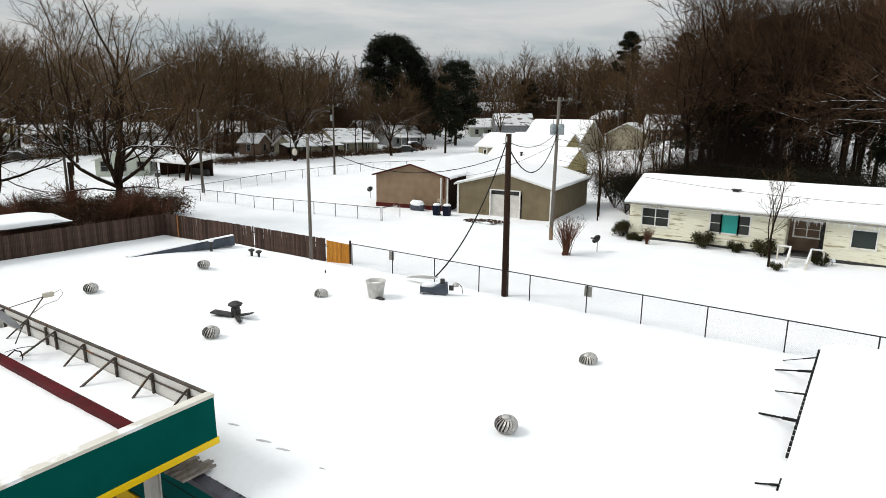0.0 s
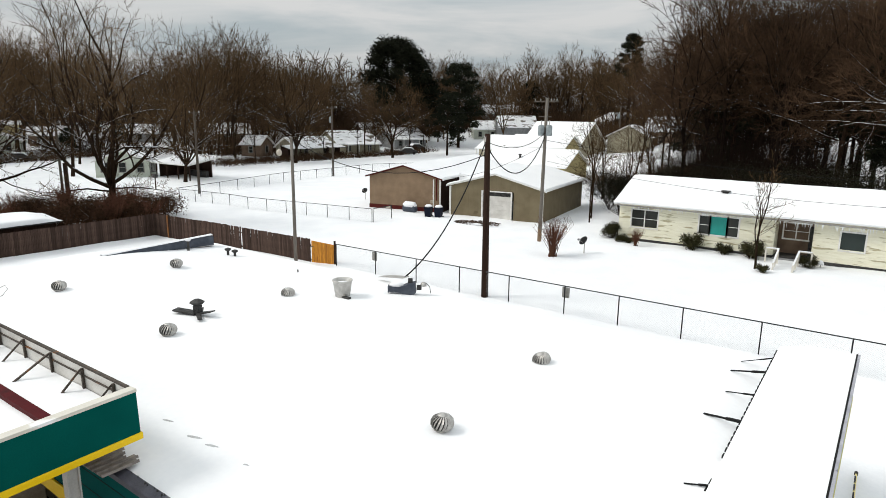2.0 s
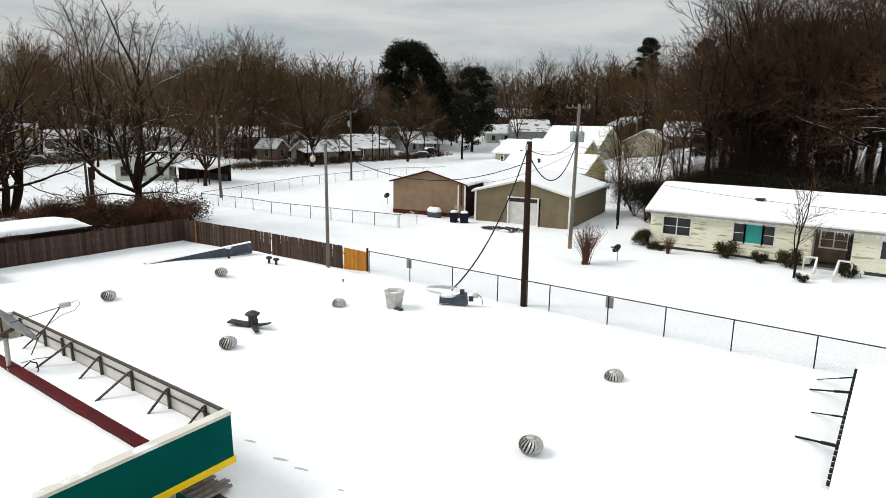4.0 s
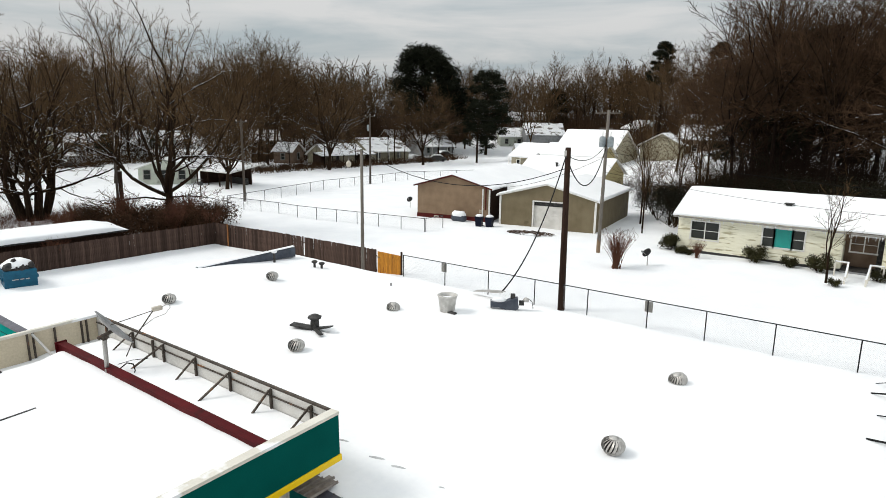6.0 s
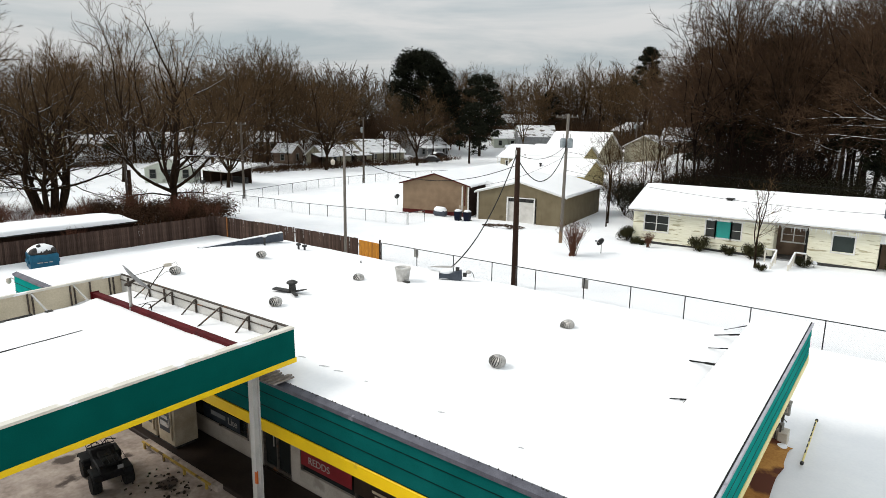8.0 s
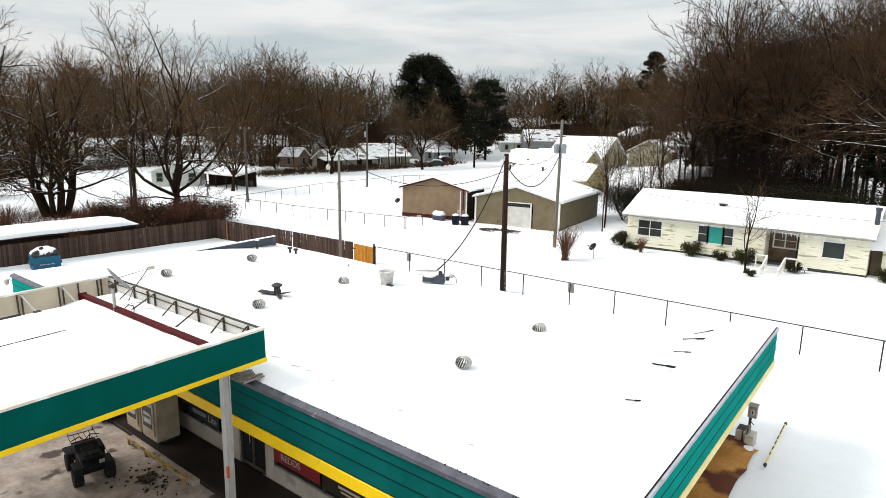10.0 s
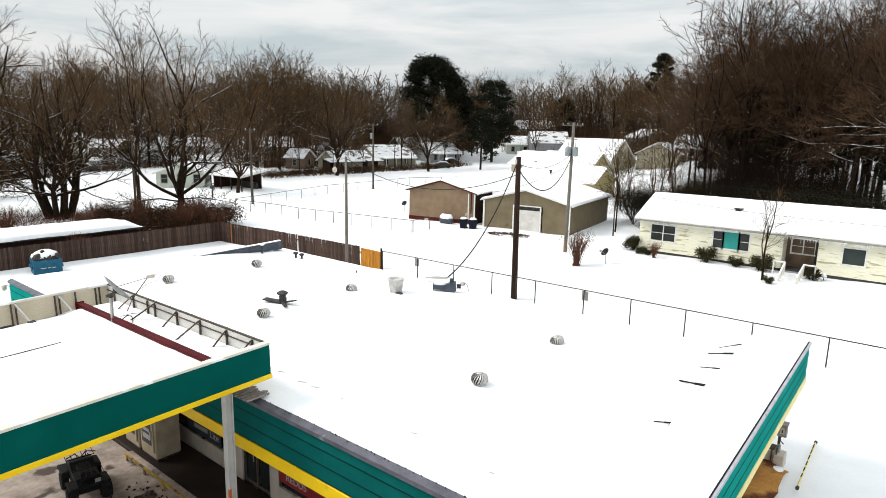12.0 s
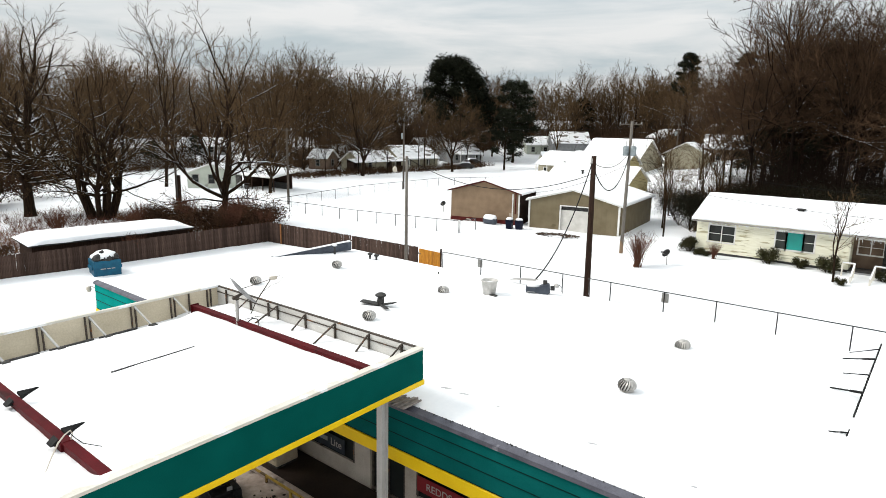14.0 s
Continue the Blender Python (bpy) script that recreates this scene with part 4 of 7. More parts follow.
wedge = thing("parapet_wedge", "blue-grey metal rake wall with a snow-covered top", "parapet", (0, 0, 0))
p0, p1 = Vector((-26.45, 13.6, 4.28)), Vector((-26.95, 19.4, 4.3))
nd = Vector((-0.32, 0, 0))
dn0, dn1 = Vector((0, 0, -0.1)), Vector((0, 0, -0.48))
g = Geo().add([p0 + dn0, p1 + dn1, p1, p0, p0 + nd + dn0, p1 + nd + dn1, p1 + nd, p0 + nd],
              ((0, 1, 2, 3), (7, 6, 5, 4), (0, 4, 5, 1), (1, 5, 6, 2), (2, 6, 7, 3), (3, 7, 4, 0)))
part("rake_wall", g, BLUEGREY, wedge)
g = Geo().grid([-0.3, -0.22, -0.1, -0.045], [i / 14 for i in range(15)], lambda x, y: 0)
g.v = [tuple(p0.lerp(p1, v) + Vector((u, 0, 0.012 + (0.05 if -0.25 < u < -0.08 else 0.0) + 0.03 * v))) for u, v, _ in g.v]
part("snow_cap", g, SNOW_ROOF, wedge, smooth=True)
for x, y, hgt, cap in ((-26.35, 17.6, 0.5, True), (-24.3, 18.4, 0.24, False), (-23.9, 18.5, 0.21, False), (-19.3, 18.4, 0.14, False)):
    vp = thing("vent_pipe", "short dark vent pipe with a cap poking from snow", "vent pipe", (x, y, roof_z(x, y) - 0.02), group="vent pipes")
    part("pipe", Geo().path([(0, 0, -0.1), (0, 0, hgt)], 0.06 if hgt > 0.2 else 0.03, 10), DARK_VENT, vp)
    if hgt > 0.2:
        part("cap", Geo().lathe([(0.1, hgt), (0.15, hgt + 0.04), (0.14, hgt + 0.1), (0.03, hgt + 0.14)], 12), SNOW_ROOF if cap else DARK_VENT, vp, smooth=True)
# faint dents in the roof snow: flat lumps, with the shading as grey colour
for x, y, s in ((-10.7, 7.4, 0.36), (-9.62, 7.35, 0.5), (-9.05, 7.36, 0.42), (-7.95, 7.35, 0.18), (-5.2, 7.2, 0.3), (-2.9, 7.1, 0.2)):
    lump = Geo().lathe([(s * 0.42, -0.03), (s * 0.4, 0.004), (s * 0.22, 0.02), (0.01, 0.026)], 9, pose(x, y, roof_z(x, y), 5, 3, 20) @ Matrix.Diagonal((1, 0.16, 1, 1)))
    solo("snow_dent", lump, DENT_SHADE_SNOW, "small grey lump coloured as a shaded dent in snow", "snow", group="snow clods", smooth=True)

# ---- forecourt and yard at the store ----
solo("forecourt", Geo().grid([-26 + i * 0.5 for i in range(57)], [-9 + i * 0.5 for i in range(30)], lambda x, y: -0.045 + 0.03 * wobble(x, y, 0.9)), SLUSH,
     "slushy concrete with trodden snow and wheel ruts", "pavement", kind="structure", smooth=True)
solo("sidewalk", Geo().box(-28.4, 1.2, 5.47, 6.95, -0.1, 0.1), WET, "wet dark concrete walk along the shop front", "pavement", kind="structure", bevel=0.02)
kerb = thing("kerb_rail", "snow-dusted low walk edge with a yellow painted rail", "kerb", (-16.6, 5.25, 0))
part("kerb_stone", Geo().box(0, 4.4, 0.0, 0.22, -0.1, 0.13), SLUSH, kerb, bevel=0.02)
part("rail", Geo().box(0.1, 4.2, -0.12, -0.06, 0.16, 0.21), RAIL_YELLOW, kerb)
part("kerb_snow", Geo().prism([(-0.02, 0.125), (0.05, 0.17), (0.16, 0.165), (0.2, 0.132)], "x", 0.05, 4.1), SLUSH, kerb)
for i in range(4):
    part("rail_foot", Geo().box(0.2 + i * 1.25, 0.28 + i * 1.25, -0.12, -0.06, -0.08, 0.16), RAIL_YELLOW, kerb)
soil = Geo().grid([-0.3 + i * 0.2 for i in range(9)], [7.4 + i * 0.3 for i in range(42)], lambda x, y: 0.14 - 0.09 * max(0, x - 0.55 - 0.25 * wobble(x, y, 0.8)) + 0.03 * wobble(x, y, 1.3))
soil.v = [(-0.3 + (x + 0.3) * (0.79 + 0.05 * wobble(y, 0.3, 1.7) + 0.03 * wobble(y, 2.0, 6.0)), min(y, 20.2 - 0.95 * smoothstep(0.2, 1.0, x)), z) for x, y, z in soil.v]
solo("bare_soil", soil, SOIL, "rust-brown bare soil under the eaves", "ground", kind="structure", smooth=True)


def ice_box(label, x):
    th = thing("ice_merchandiser", label, "ice box", (x, 5.6, 0.1), group="ice boxes")
    part("cabinet", Geo().box(0, 1.05, 0.05, 0.9, 0.08, 1.72), ICE_BOX_PAINT, th, bevel=0.03)
    part("plinth", Geo().box(0.04, 1.01, 0.1, 0.86, 0, 0.08), DARK_VENT, th)
    d = part("door", Geo().box(0.1, 0.95, 0.0, 0.05, 0.3, 1.5), ICE_BOX_PAINT, th, bevel=0.015)
    part("door_graphic", Geo().box(0.2, 0.85, -0.006, 0.0, 0.55, 1.35), SIGN_DARK, d, "dark printed panel")
    part("letter_bar", Geo().box(0.3, 0.75, -0.012, -0.006, 1.0, 1.12).box(0.28, 0.77, -0.012, -0.006, 0.72, 0.9), LETTER, d)
    part("handle", Geo().box(0.86, 0.9, -0.05, 0.0, 0.8, 1.1), GALV, d)
    part("top_grille", Geo().box(0.05, 1.0, 0.1, 0.85, 1.72, 1.74), DARK_VENT, th)
    return th


ice_box("grimy, shade-darkened cream ice merchandiser with a dark printed door", -16.3)
ice_box("grimy, shade-darkened cream ice merchandiser beside another", -17.5)


def quad_bike(at, turn, label):
    th = thing("quad_bike", label, "quad bike", at, turn)
    for sx in (-1, 1):
        for yy, r, w in ((0.62, 0.29, 0.2), (-0.62, 0.3, 0.26)):
            m = pose(sx * 0.45, yy, r, 0, 90, 0)
            wheel = part("wheel", Geo().lathe([(r * 0.55, -w / 2), (r * 0.92, -w / 2), (r, -w * 0.3), (r, w * 0.3), (r * 0.92, w / 2), (r * 0.55, w / 2)], 20, m), RUBBER, th, smooth=False)
            part("rim", Geo().lathe([(0.03, -w * 0.3), (r * 0.55, -w * 0.42), (r * 0.55, w * 0.42), (0.03, w * 0.3)], 14, m), GALV, wheel)
            part("mudguard", Geo().prism([(yy - 0.42, 0.52), (yy - 0.3, 0.68), (yy + 0.3, 0.70), (yy + 0.42, 0.5), (yy + 0.36, 0.5), (yy + 0.26, 0.65), (yy - 0.27, 0.63), (yy - 0.36, 0.5)], "x", sx * 0.42 - 0.15, sx * 0.42 + 0.12), BLACK_PLASTIC, th, bevel=0.035)
    part("body", Geo().prism([(-0.85, 0.42), (-0.92, 0.66), (-0.6, 0.8), (0.05, 0.78), (0.3, 0.96), (0.75, 0.86), (0.95, 0.55), (0.7, 0.36)], "x", -0.34, 0.34), BLACK_PLASTIC, th, bevel=0.03)
    part("seat", Geo().prism([(-0.75, 0.78), (-0.7, 0.98), (-0.2, 0.9), (0.1, 0.96), (0.2, 0.78)], "x", -0.19, 0.19), RUBBER, th, bevel=0.03)
    part("engine", Geo().box(-0.2, 0.2, -0.35, 0.3, 0.22, 0.6), DARK_VENT, th, bevel=0.03)
    part("bumper", Geo().path([(-0.25, 0.9, 0.35), (-0.25, 1.0, 0.62), (0.25, 1.0, 0.62), (0.25, 0.9, 0.35)], 0.02, 6), BLACK_PLASTIC, th)
    part("handlebar", Geo().path([(-0.4, 0.2, 1.16), (-0.15, 0.3, 1.2), (0.0, 0.4, 0.98), (0.15, 0.3, 1.2), (0.4, 0.2, 1.16)], 0.018, 6), BLACK_PLASTIC, th)
    for yc, dy in ((0.68, 0.28), (-0.72, 0.25)):
        rack = part("rack", Geo().path([(-0.38, yc - dy, 0.99), (-0.38, yc + dy, 1.02), (0.38, yc + dy, 1.02), (0.38, yc - dy, 0.99), (-0.38, yc - dy, 0.99)], 0.014, 6), BLACK_PLASTIC, th)
        for i in range(4):
            xx = -0.23 + 0.153 * i
            part("rack_bar", Geo().path([(xx, yc - dy, 0.99), (xx, yc + dy, 1.02)], 0.01, 5), BLACK_PLASTIC, rack)
        for xs2 in (-0.2, 0.2):
            part("rack_stay", Geo().path([(xs2, yc, 0.66), (xs2, yc, 1.0)], 0.014, 5), BLACK_PLASTIC, th)
    part("rack_rail", Geo().path([(-0.36, 0.98, 1.02), (-0.36, 1.0, 1.2), (0.36, 1.0, 1.2), (0.36, 0.98, 1.02)], 0.014, 6), BLACK_PLASTIC, th)
    part("plate", Geo().box(0.12, 0.28, -0.93, -0.915, 0.72, 0.84), GREY_SIDING, th)
    part("light", Geo().box(-0.2, -0.1, 0.9, 0.95, 0.66, 0.74), GREY_GLASS, th)
    part("light", Geo().box(0.1, 0.2, 0.9, 0.95, 0.66, 0.74), GREY_GLASS, th)
    return th


quad_bike((-15.45, 3.5, -0.03), 80, "black quad bike with racks parked on slush")
quad_bike((-19.29, 6.01, -0.03), 0, "black quad bike parked beside the walk")

meter = thing("electric_meter", "small beige electric meter box on a short dark post", "meter", (0.5, 19.85, 0.0))
part("post", Geo().path([(0, 0, -0.1), (0, 0, 1.0), (0.03, 0, 1.35)], 0.045, 8), STEEL_FRAME, meter)
part("box", Geo().box(-0.08, 0.22, -0.14, 0.06, 1.0, 1.45), METER, meter, bevel=0.02)
part("hood", Geo().prism([(-0.18, 1.45), (-0.18, 1.47), (0.08, 1.52), (0.08, 1.45)], "x", -0.1, 0.24), METER, meter)
part("dial", Geo().box(0.02, 0.15, -0.155, -0.14, 1.12, 1.34), ENAMEL, meter)
part("dial_bar", Geo().box(0.065, 0.105, -0.162, -0.155, 1.16, 1.28), DARK_VENT, meter)
part("pipe", Geo().path([(0.05, -0.06, 1.0), (0.05, -0.1, 0.85), (0.16, -0.1, 0.75)], 0.02, 6), STEEL_FRAME, meter)
cab = thing("utility_cabinet", "stained beige open-topped metal cabinet on soil", "cabinet", (0.44, 19.6, 0.05))
part("body", Geo().box(-0.3, 0.02, -0.15, 0.35, -0.1, 0.5), ENAMEL, cab, bevel=0.02)
part("front_body", Geo().box(0.02, 0.34, -0.25, 0.3, -0.1, 0.42), ENAMEL, cab, "paler cabinet door", bevel=0.02)
# dark slab drawn as the shaded inside of the open cabinet
part("open_top_shade", Geo().box(-0.27, 0.0, -0.12, 0.32, 0.5, 0.53), DARK_VENT, cab)
part("stack", Geo().path([(0.1, 0.05, 0.4), (0.1, 0.05, 0.68)], 0.07, 10), METER, cab)
for i in range(2):
    part("tube", Geo().path([(-0.05 + i * 0.14, -0.2, -0.1), (-0.05 + i * 0.14, -0.2, 0.42), (-0.05 + i * 0.14, -0.05, 0.6)], 0.025, 6), STEEL_FRAME, cab)
part("snow_pad", Geo().lathe([(0.36, -0.05), (0.3, 0.04), (0.15, 0.07), (0.02, 0.08)], 12, pose(0.1, -0.42, 0)), SNOW, cab, smooth=True)
chips = Geo()
rng = random.Random(12)
for i in range(75):
    s = rng.uniform(0.02, 0.06) * (1.7 if i % 9 == 0 else 0.9)
    px, py = -13.4 + rng.gauss(0, 0.75), 4.55 + rng.gauss(0, 0.42)
    chips.lathe([(s, -0.01), (s * 0.8, 0.018), (s * 0.2, 0.03)], 5, pose(px, py, -0.03 + 0.03 * wobble(px, py, 0.9), 0, 0, rng.uniform(0, 180)) @ Matrix.Diagonal((1.4, 0.7, 1, 1)))
solo("wet_clods", chips, WET, "dark wet clods scattered over slush", "debris", kind="stuff")
stop = thing("yellow_bar", "yellow painted steel bar lying on the snow", "bar", (1.43, 18.2, 0.16))
part("bar", Geo().path([(0, 0, 0), (-0.05, 3.55, 0.1)], 0.032, 8), PALE_YELLOW, stop)
for q in range(6):
    ya, yb = 0.7 + q * 0.45, 0.95 + q * 0.45 + 0.03 * q
    part("scuff", Geo().path([(-0.0141 * ya - 0.006, ya, 0.0282 * ya + 0.004), (-0.0141 * yb - 0.006, yb, 0.0282 * yb + 0.004)], 0.031, 8), DARK_VENT, stop)
part("end", Geo().path([(-0.05, 3.5, 0.1), (-0.05, 3.62, 0.1)], 0.055, 8), DARK_VENT, stop)
part("end", Geo().path([(0, -0.1, 0), (0, 0.02, 0)], 0.055, 8), DARK_VENT, stop)

dump = thing("dumpster", "blue steel dumpster heaped with dark rubbish and snow", "dumpster", (-44.4, 12.3, 0.4), 80)
part("bin", Geo().prism([(-0.75, 0.1), (0.75, 0.1), (0.85, 1.25), (0.85, 1.35), (-0.85, 1.35), (-0.85, 1.25)], "x", -0.85, 0.85), BIN_BLUE, dump, bevel=0.02)
part("letter_bar", Geo().box(-0.45, -0.12, -0.855, -0.835, 0.78, 0.83).box(-0.04, 0.16, -0.855, -0.835, 0.78, 0.83).box(0.24, 0.45, -0.855, -0.835, 0.78, 0.83), LETTER, dump)
for sx in (-1, 1):
    part("lift_pocket", Geo().box(sx * 0.9 - 0.05, sx * 0.9 + 0.05, -0.6, 0.6, 0.75, 0.95), BIN_BLUE, dump)
part("rubbish", Geo().lathe([(0.85, 1.3), (0.8, 1.55), (0.55, 1.75), (0.05, 1.8)], 9, pose(0, 0, 0, 0, 0, 20)), TARP, dump)
part("snow_heap", Geo().lathe([(0.85, 1.58), (0.75, 1.72), (0.45, 1.9), (0.05, 1.95)], 9, pose(0.1, 0.12, 0, 4, -6, 0)), SNOW, dump, smooth=True)

for bx, by, bz, br in ((-0.55, -0.5, 1.5, 0.3), (0.1, -0.62, 1.42, 0.26), (0.6, -0.45, 1.5, 0.24), (-0.2, -0.3, 1.85, 0.16)):
    part("rubbish_bag", Geo().lathe([(br * 0.4, -br), (br, -br * 0.3), (br * 0.9, br * 0.4), (br * 0.3, br), (0.02, br * 1.1)], 9, pose(bx, by, bz, 12, 20, 40)), TARP, dump, smooth=True)

# ---- wooden privacy fence ----
PICKET_MESHES = []
for v in range(4):
    rng = random.Random(30 + v)
    hh = 1.78 + rng.uniform(-0.025, 0.025)
    top = [(-0.079, 0), (0.079, 0), (0.079, hh - 0.025), (0.06, hh), (-0.06, hh - rng.uniform(0, 0.015)), (-0.079, hh - 0.025)]
    PICKET_MESHES.append(Geo().prism(top, "y", -0.01, 0.01).mesh("picket", PICKET))


def picket_run(fence, a, b, rng):
    a, b = Vector(a), Vector(b)
    n = int((b - a).length / 0.152)
    ang = math.degrees(math.atan2(b.y - a.y, b.x - a.x))
    for i in range(n):
        if rng.random() < 0.008:
            continue
        p = a.lerp(b, (i + 0.5) / n)
        ob = new("picket", rng.choice(PICKET_MESHES))
        ob.matrix_basis = pose(p.x, p.y, p.z + rng.uniform(-0.015, 0.012), rng.uniform(-1.0, 1.0), rng.uniform(-0.5, 0.5), ang)
        ob.parent = fence
    m = (b - a).normalized()
    for zz in (0.35, 1.35):
        part("fence_rail", Geo().beam(a + Vector((m.y * -0.04, m.x * 0.04, zz)), b + Vector((m.y * -0.04, m.x * 0.04, zz)), 0.04, 0.09), PICKET, fence)


rng = random.Random(11)
fence_w = thing("wooden_fence", "weathered dark brown wooden picket privacy fence in snow", "fence")
picket_run(fence_w, (-46.5, 2.0, 0.62), (-46.3, 14.5, 0.7), rng)
picket_run(fence_w, (-46.3, 14.5, 0.7), (-46.2, 26.8, 0.85), rng)
fence_w2 = thing("wooden_fence", "leaning dark brown wooden fence with missing boards", "fence")
picket_run(fence_w2, (-46.2, 26.8, 0.9), (-38.0, 27.9, 0.75), rng)
picket_run(fence_w2, (-38.0, 27.9, 0.75), (-29.6, 28.3, 0.7), rng)
part("new_board", Geo().box(-44.55, -44.4, 26.9, 26.94, 0.9, 2.66), STAINED_BOARD, fence_w2, "one new orange board")
gate = thing("wooden_gate", "new orange pine board gate in an old fence", "gate", (-29.5, 28.3, 0.75), 13)
for i in range(12):
    part("board", Geo().box(i * 0.145, i * 0.145 + 0.14, -0.012, 0.012, 0.02, 1.62 - 0.012 * i), NEW_WOOD, gate)
part("brace", Geo().beam((0.05, 0.03, 0.2), (1.65, 0.03, 1.35), 0.09, 0.03), NEW_WOOD, gate)
part("gate_post", Geo().box(1.75, 1.85, -0.05, 0.05, -0.2, 1.75), POLE_DARK, gate)
part("hinge", Geo().box(-0.1, 0.15, -0.03, -0.012, 1.2, 1.26), DARK_VENT, gate)


# ---- chain link fences ----
def chain_link(label, pts, spacing, height, wires, pitch=0.085, zfun=ground_z):
    th = thing("chain_link_fence", label, "fence")
    for a, b in zip(pts[:-1], pts[1:]):
        a, b = Vector((*a, 0)), Vector((*b, 0))
        ln = (b - a).length
        n = max(1, round(ln / spacing))
        tops = []
        for i in range(n + 1):
            p = a.lerp(b, i / n)
            z = zfun(p.x, p.y)
            tops.append(Vector((p.x, p.y, z + height)))
            part("post", Geo().path([(p.x, p.y, z - 0.1), (p.x, p.y, z + height + 0.02)], 0.03, 6), FENCE_STEEL, th)
        part("top_rail", Geo().path(tops, 0.029, 6), FENCE_STEEL, th)
        if not wires:
            continue
        g = Geo()
        for s in (-1, 1):
            k = -height
            while k < ln:
                u0, u1 = (k, k + height)
                za, zb2 = (0.0, height) if s > 0 else (height, 0.0)
                if u0 < 0:
                    za, u0 = za + (-u0) * (1 if s > 0 else -1), 0.0
                if u1 > ln:
                    zb2, u1 = zb2 - (u1 - ln) * (1 if s > 0 else -1), ln
                pa, pb = a.lerp(b, u0 / ln), a.lerp(b, u1 / ln)
                g.path([(pa.x, pa.y, zfun(pa.x, pa.y) + za), (pb.x, pb.y, zfun(pb.x, pb.y) + zb2)], wires, 3, False)
                k += pitch
        tagged(part("wire_mesh", g, MESH_WIRE, th, "woven diamond wire mesh"), kind="stuff")
    return th


FENCE_X = (-27.4, -24.0, -20.8, -17.72, -14.55, -11.37, -8.6, -5.68, -2.52, 0.65, 3.76, 6.9, 10.05, 13.2, 16.3, 19.4, 22.5)
cl = chain_link("grey steel chain-link fence along a snowy lot", [(x, 28.5) for x in FENCE_X], 4.0, 1.42, 0.0019, zfun=lambda x, y: 0.95)
for x in (-24.15, -11.35):
    sg = thing("fence_sign", "small grey metal notice wired to a chain-link fence", "sign", (x, 28.6, 1.75), group="fence signs")
    part("plate", Geo().box(-0.2, 0.2, -0.012, 0.0, 0.0, 0.55), METER, sg, bevel=0.004)
chain_link("thin chain-link fence round a snowy yard", [(-61.2, 38.0), (-48.5, 39.6), (-36.0, 41.2)], 2.6, 1.2, 0.003, 0.16)
chain_link("short chain-link gate beside trash bins", [(-35.8, 43.6), (-35.95, 41.3)], 2.3, 1.2, 0.003, 0.16)
chain_link("long chain-link fence beside a street", [(-61.3, 38.1), (-67.0, 57.0), (-68.0, 76.0), (-60.0, 92.0)], 3.1, 1.3, 0.003, 0.2)


# ---- poles and cables ----
def cable(a, b, sag, r=0.018, n=14):
    a, b = Vector(a), Vector(b)
    return [tuple(a.lerp(b, i / n) - Vector((0, 0, sag * 4 * (i / n) * (1 - i / n)))) for i in range(n + 1)]


def pole(name_label, x, y, top, r, mat, lean=(0, 0)):
    th = thing("utility_pole", name_label, "utility pole", (x, y, ground_z(x, y) - 0.1))
    h = top - ground_z(x, y) + 0.1
    part("shaft", Geo().path([(0, 0, 0), (lean[0] * 0.5, lean[1] * 0.5, h / 2), (lean[0], lean[1], h)], [r * 1.15, r, r * 0.85], 12), mat, th, smooth=True)
    return th, h


bp, h = pole("dark brown wooden service pole behind a fence", -16.1, 28.6, 9.65, 0.17, POLE_DARK, (-0.12, 0.05))
part("insulator_box", Geo().box(-0.25, -0.12, -0.1, 0.1, h - 0.5, h - 0.15), GALV, bp)
gp, h = pole("slim pale grey pole with a yard lamp", -29.7, 27.1, 9.1, 0.105, POLE_GREY)
part("lamp_arm", Geo().path([(0, 0, h - 0.15), (-0.5, -0.15, h - 0.1), (-0.85, -0.25, h - 0.3), (-0.9, -0.27, h - 0.75)], 0.025, 6), GALV, gp)
lamp = part("lamp_head", Geo().lathe([(0.06, 0.25), (0.2, 0.1), (0.22, 0.0), (0.18, -0.2), (0.05, -0.28)], 12, pose(-0.9, -0.27, h - 0.95) @ Matrix.Diagonal((0.8, 0.8, 0.8, 1))), ENAMEL, gp, "pale dusk lamp", smooth=True)
up, h = pole("grey wooden utility pole with two transformers and a crossarm", -20.3, 42.9, 11.9, 0.13, POLE_GREY, (0.12, 0))
part("crossarm", Geo().box(-0.95, 1.0, -0.05, 0.05, h - 0.28, h - 0.18), POLE_ARM, up)
for xx in (-0.85, -0.4, 0.45, 0.9):
    part("insulator", Geo().lathe([(0.03, h - 0.18), (0.045, h - 0.12), (0.03, h - 0.05), (0.01, h - 0.02)], 8, pose(xx, 0, 0)), METER, up)
part("crossarm", Geo().box(-0.5, 0.5, -0.05, 0.05, h - 1.35, h - 1.27), POLE_ARM, up)
for xx in (-0.06, 0.47):
    tr = part("transformer", Geo().lathe([(0.2, h - 2.68), (0.23, h - 2.64), (0.23, h - 2.02), (0.19, h - 1.93), (0.05, h - 1.88)], 14, pose(xx, -0.36 + 0.4 * xx, 0)), TRANSFORMER, up, "blue-grey transformer can", smooth=True)
    part("bushing", Geo().path([(xx, -0.36 + 0.4 * xx, h - 1.9), (xx, -0.36 + 0.4 * xx, h - 1.55)], 0.03, 6), GALV, tr)
part("base_wear", Geo().path([(0, 0, 0.1), (0, 0, 1.1)], 0.155, 12), TAN, up, "rust-brown stained foot")
far_poles = []
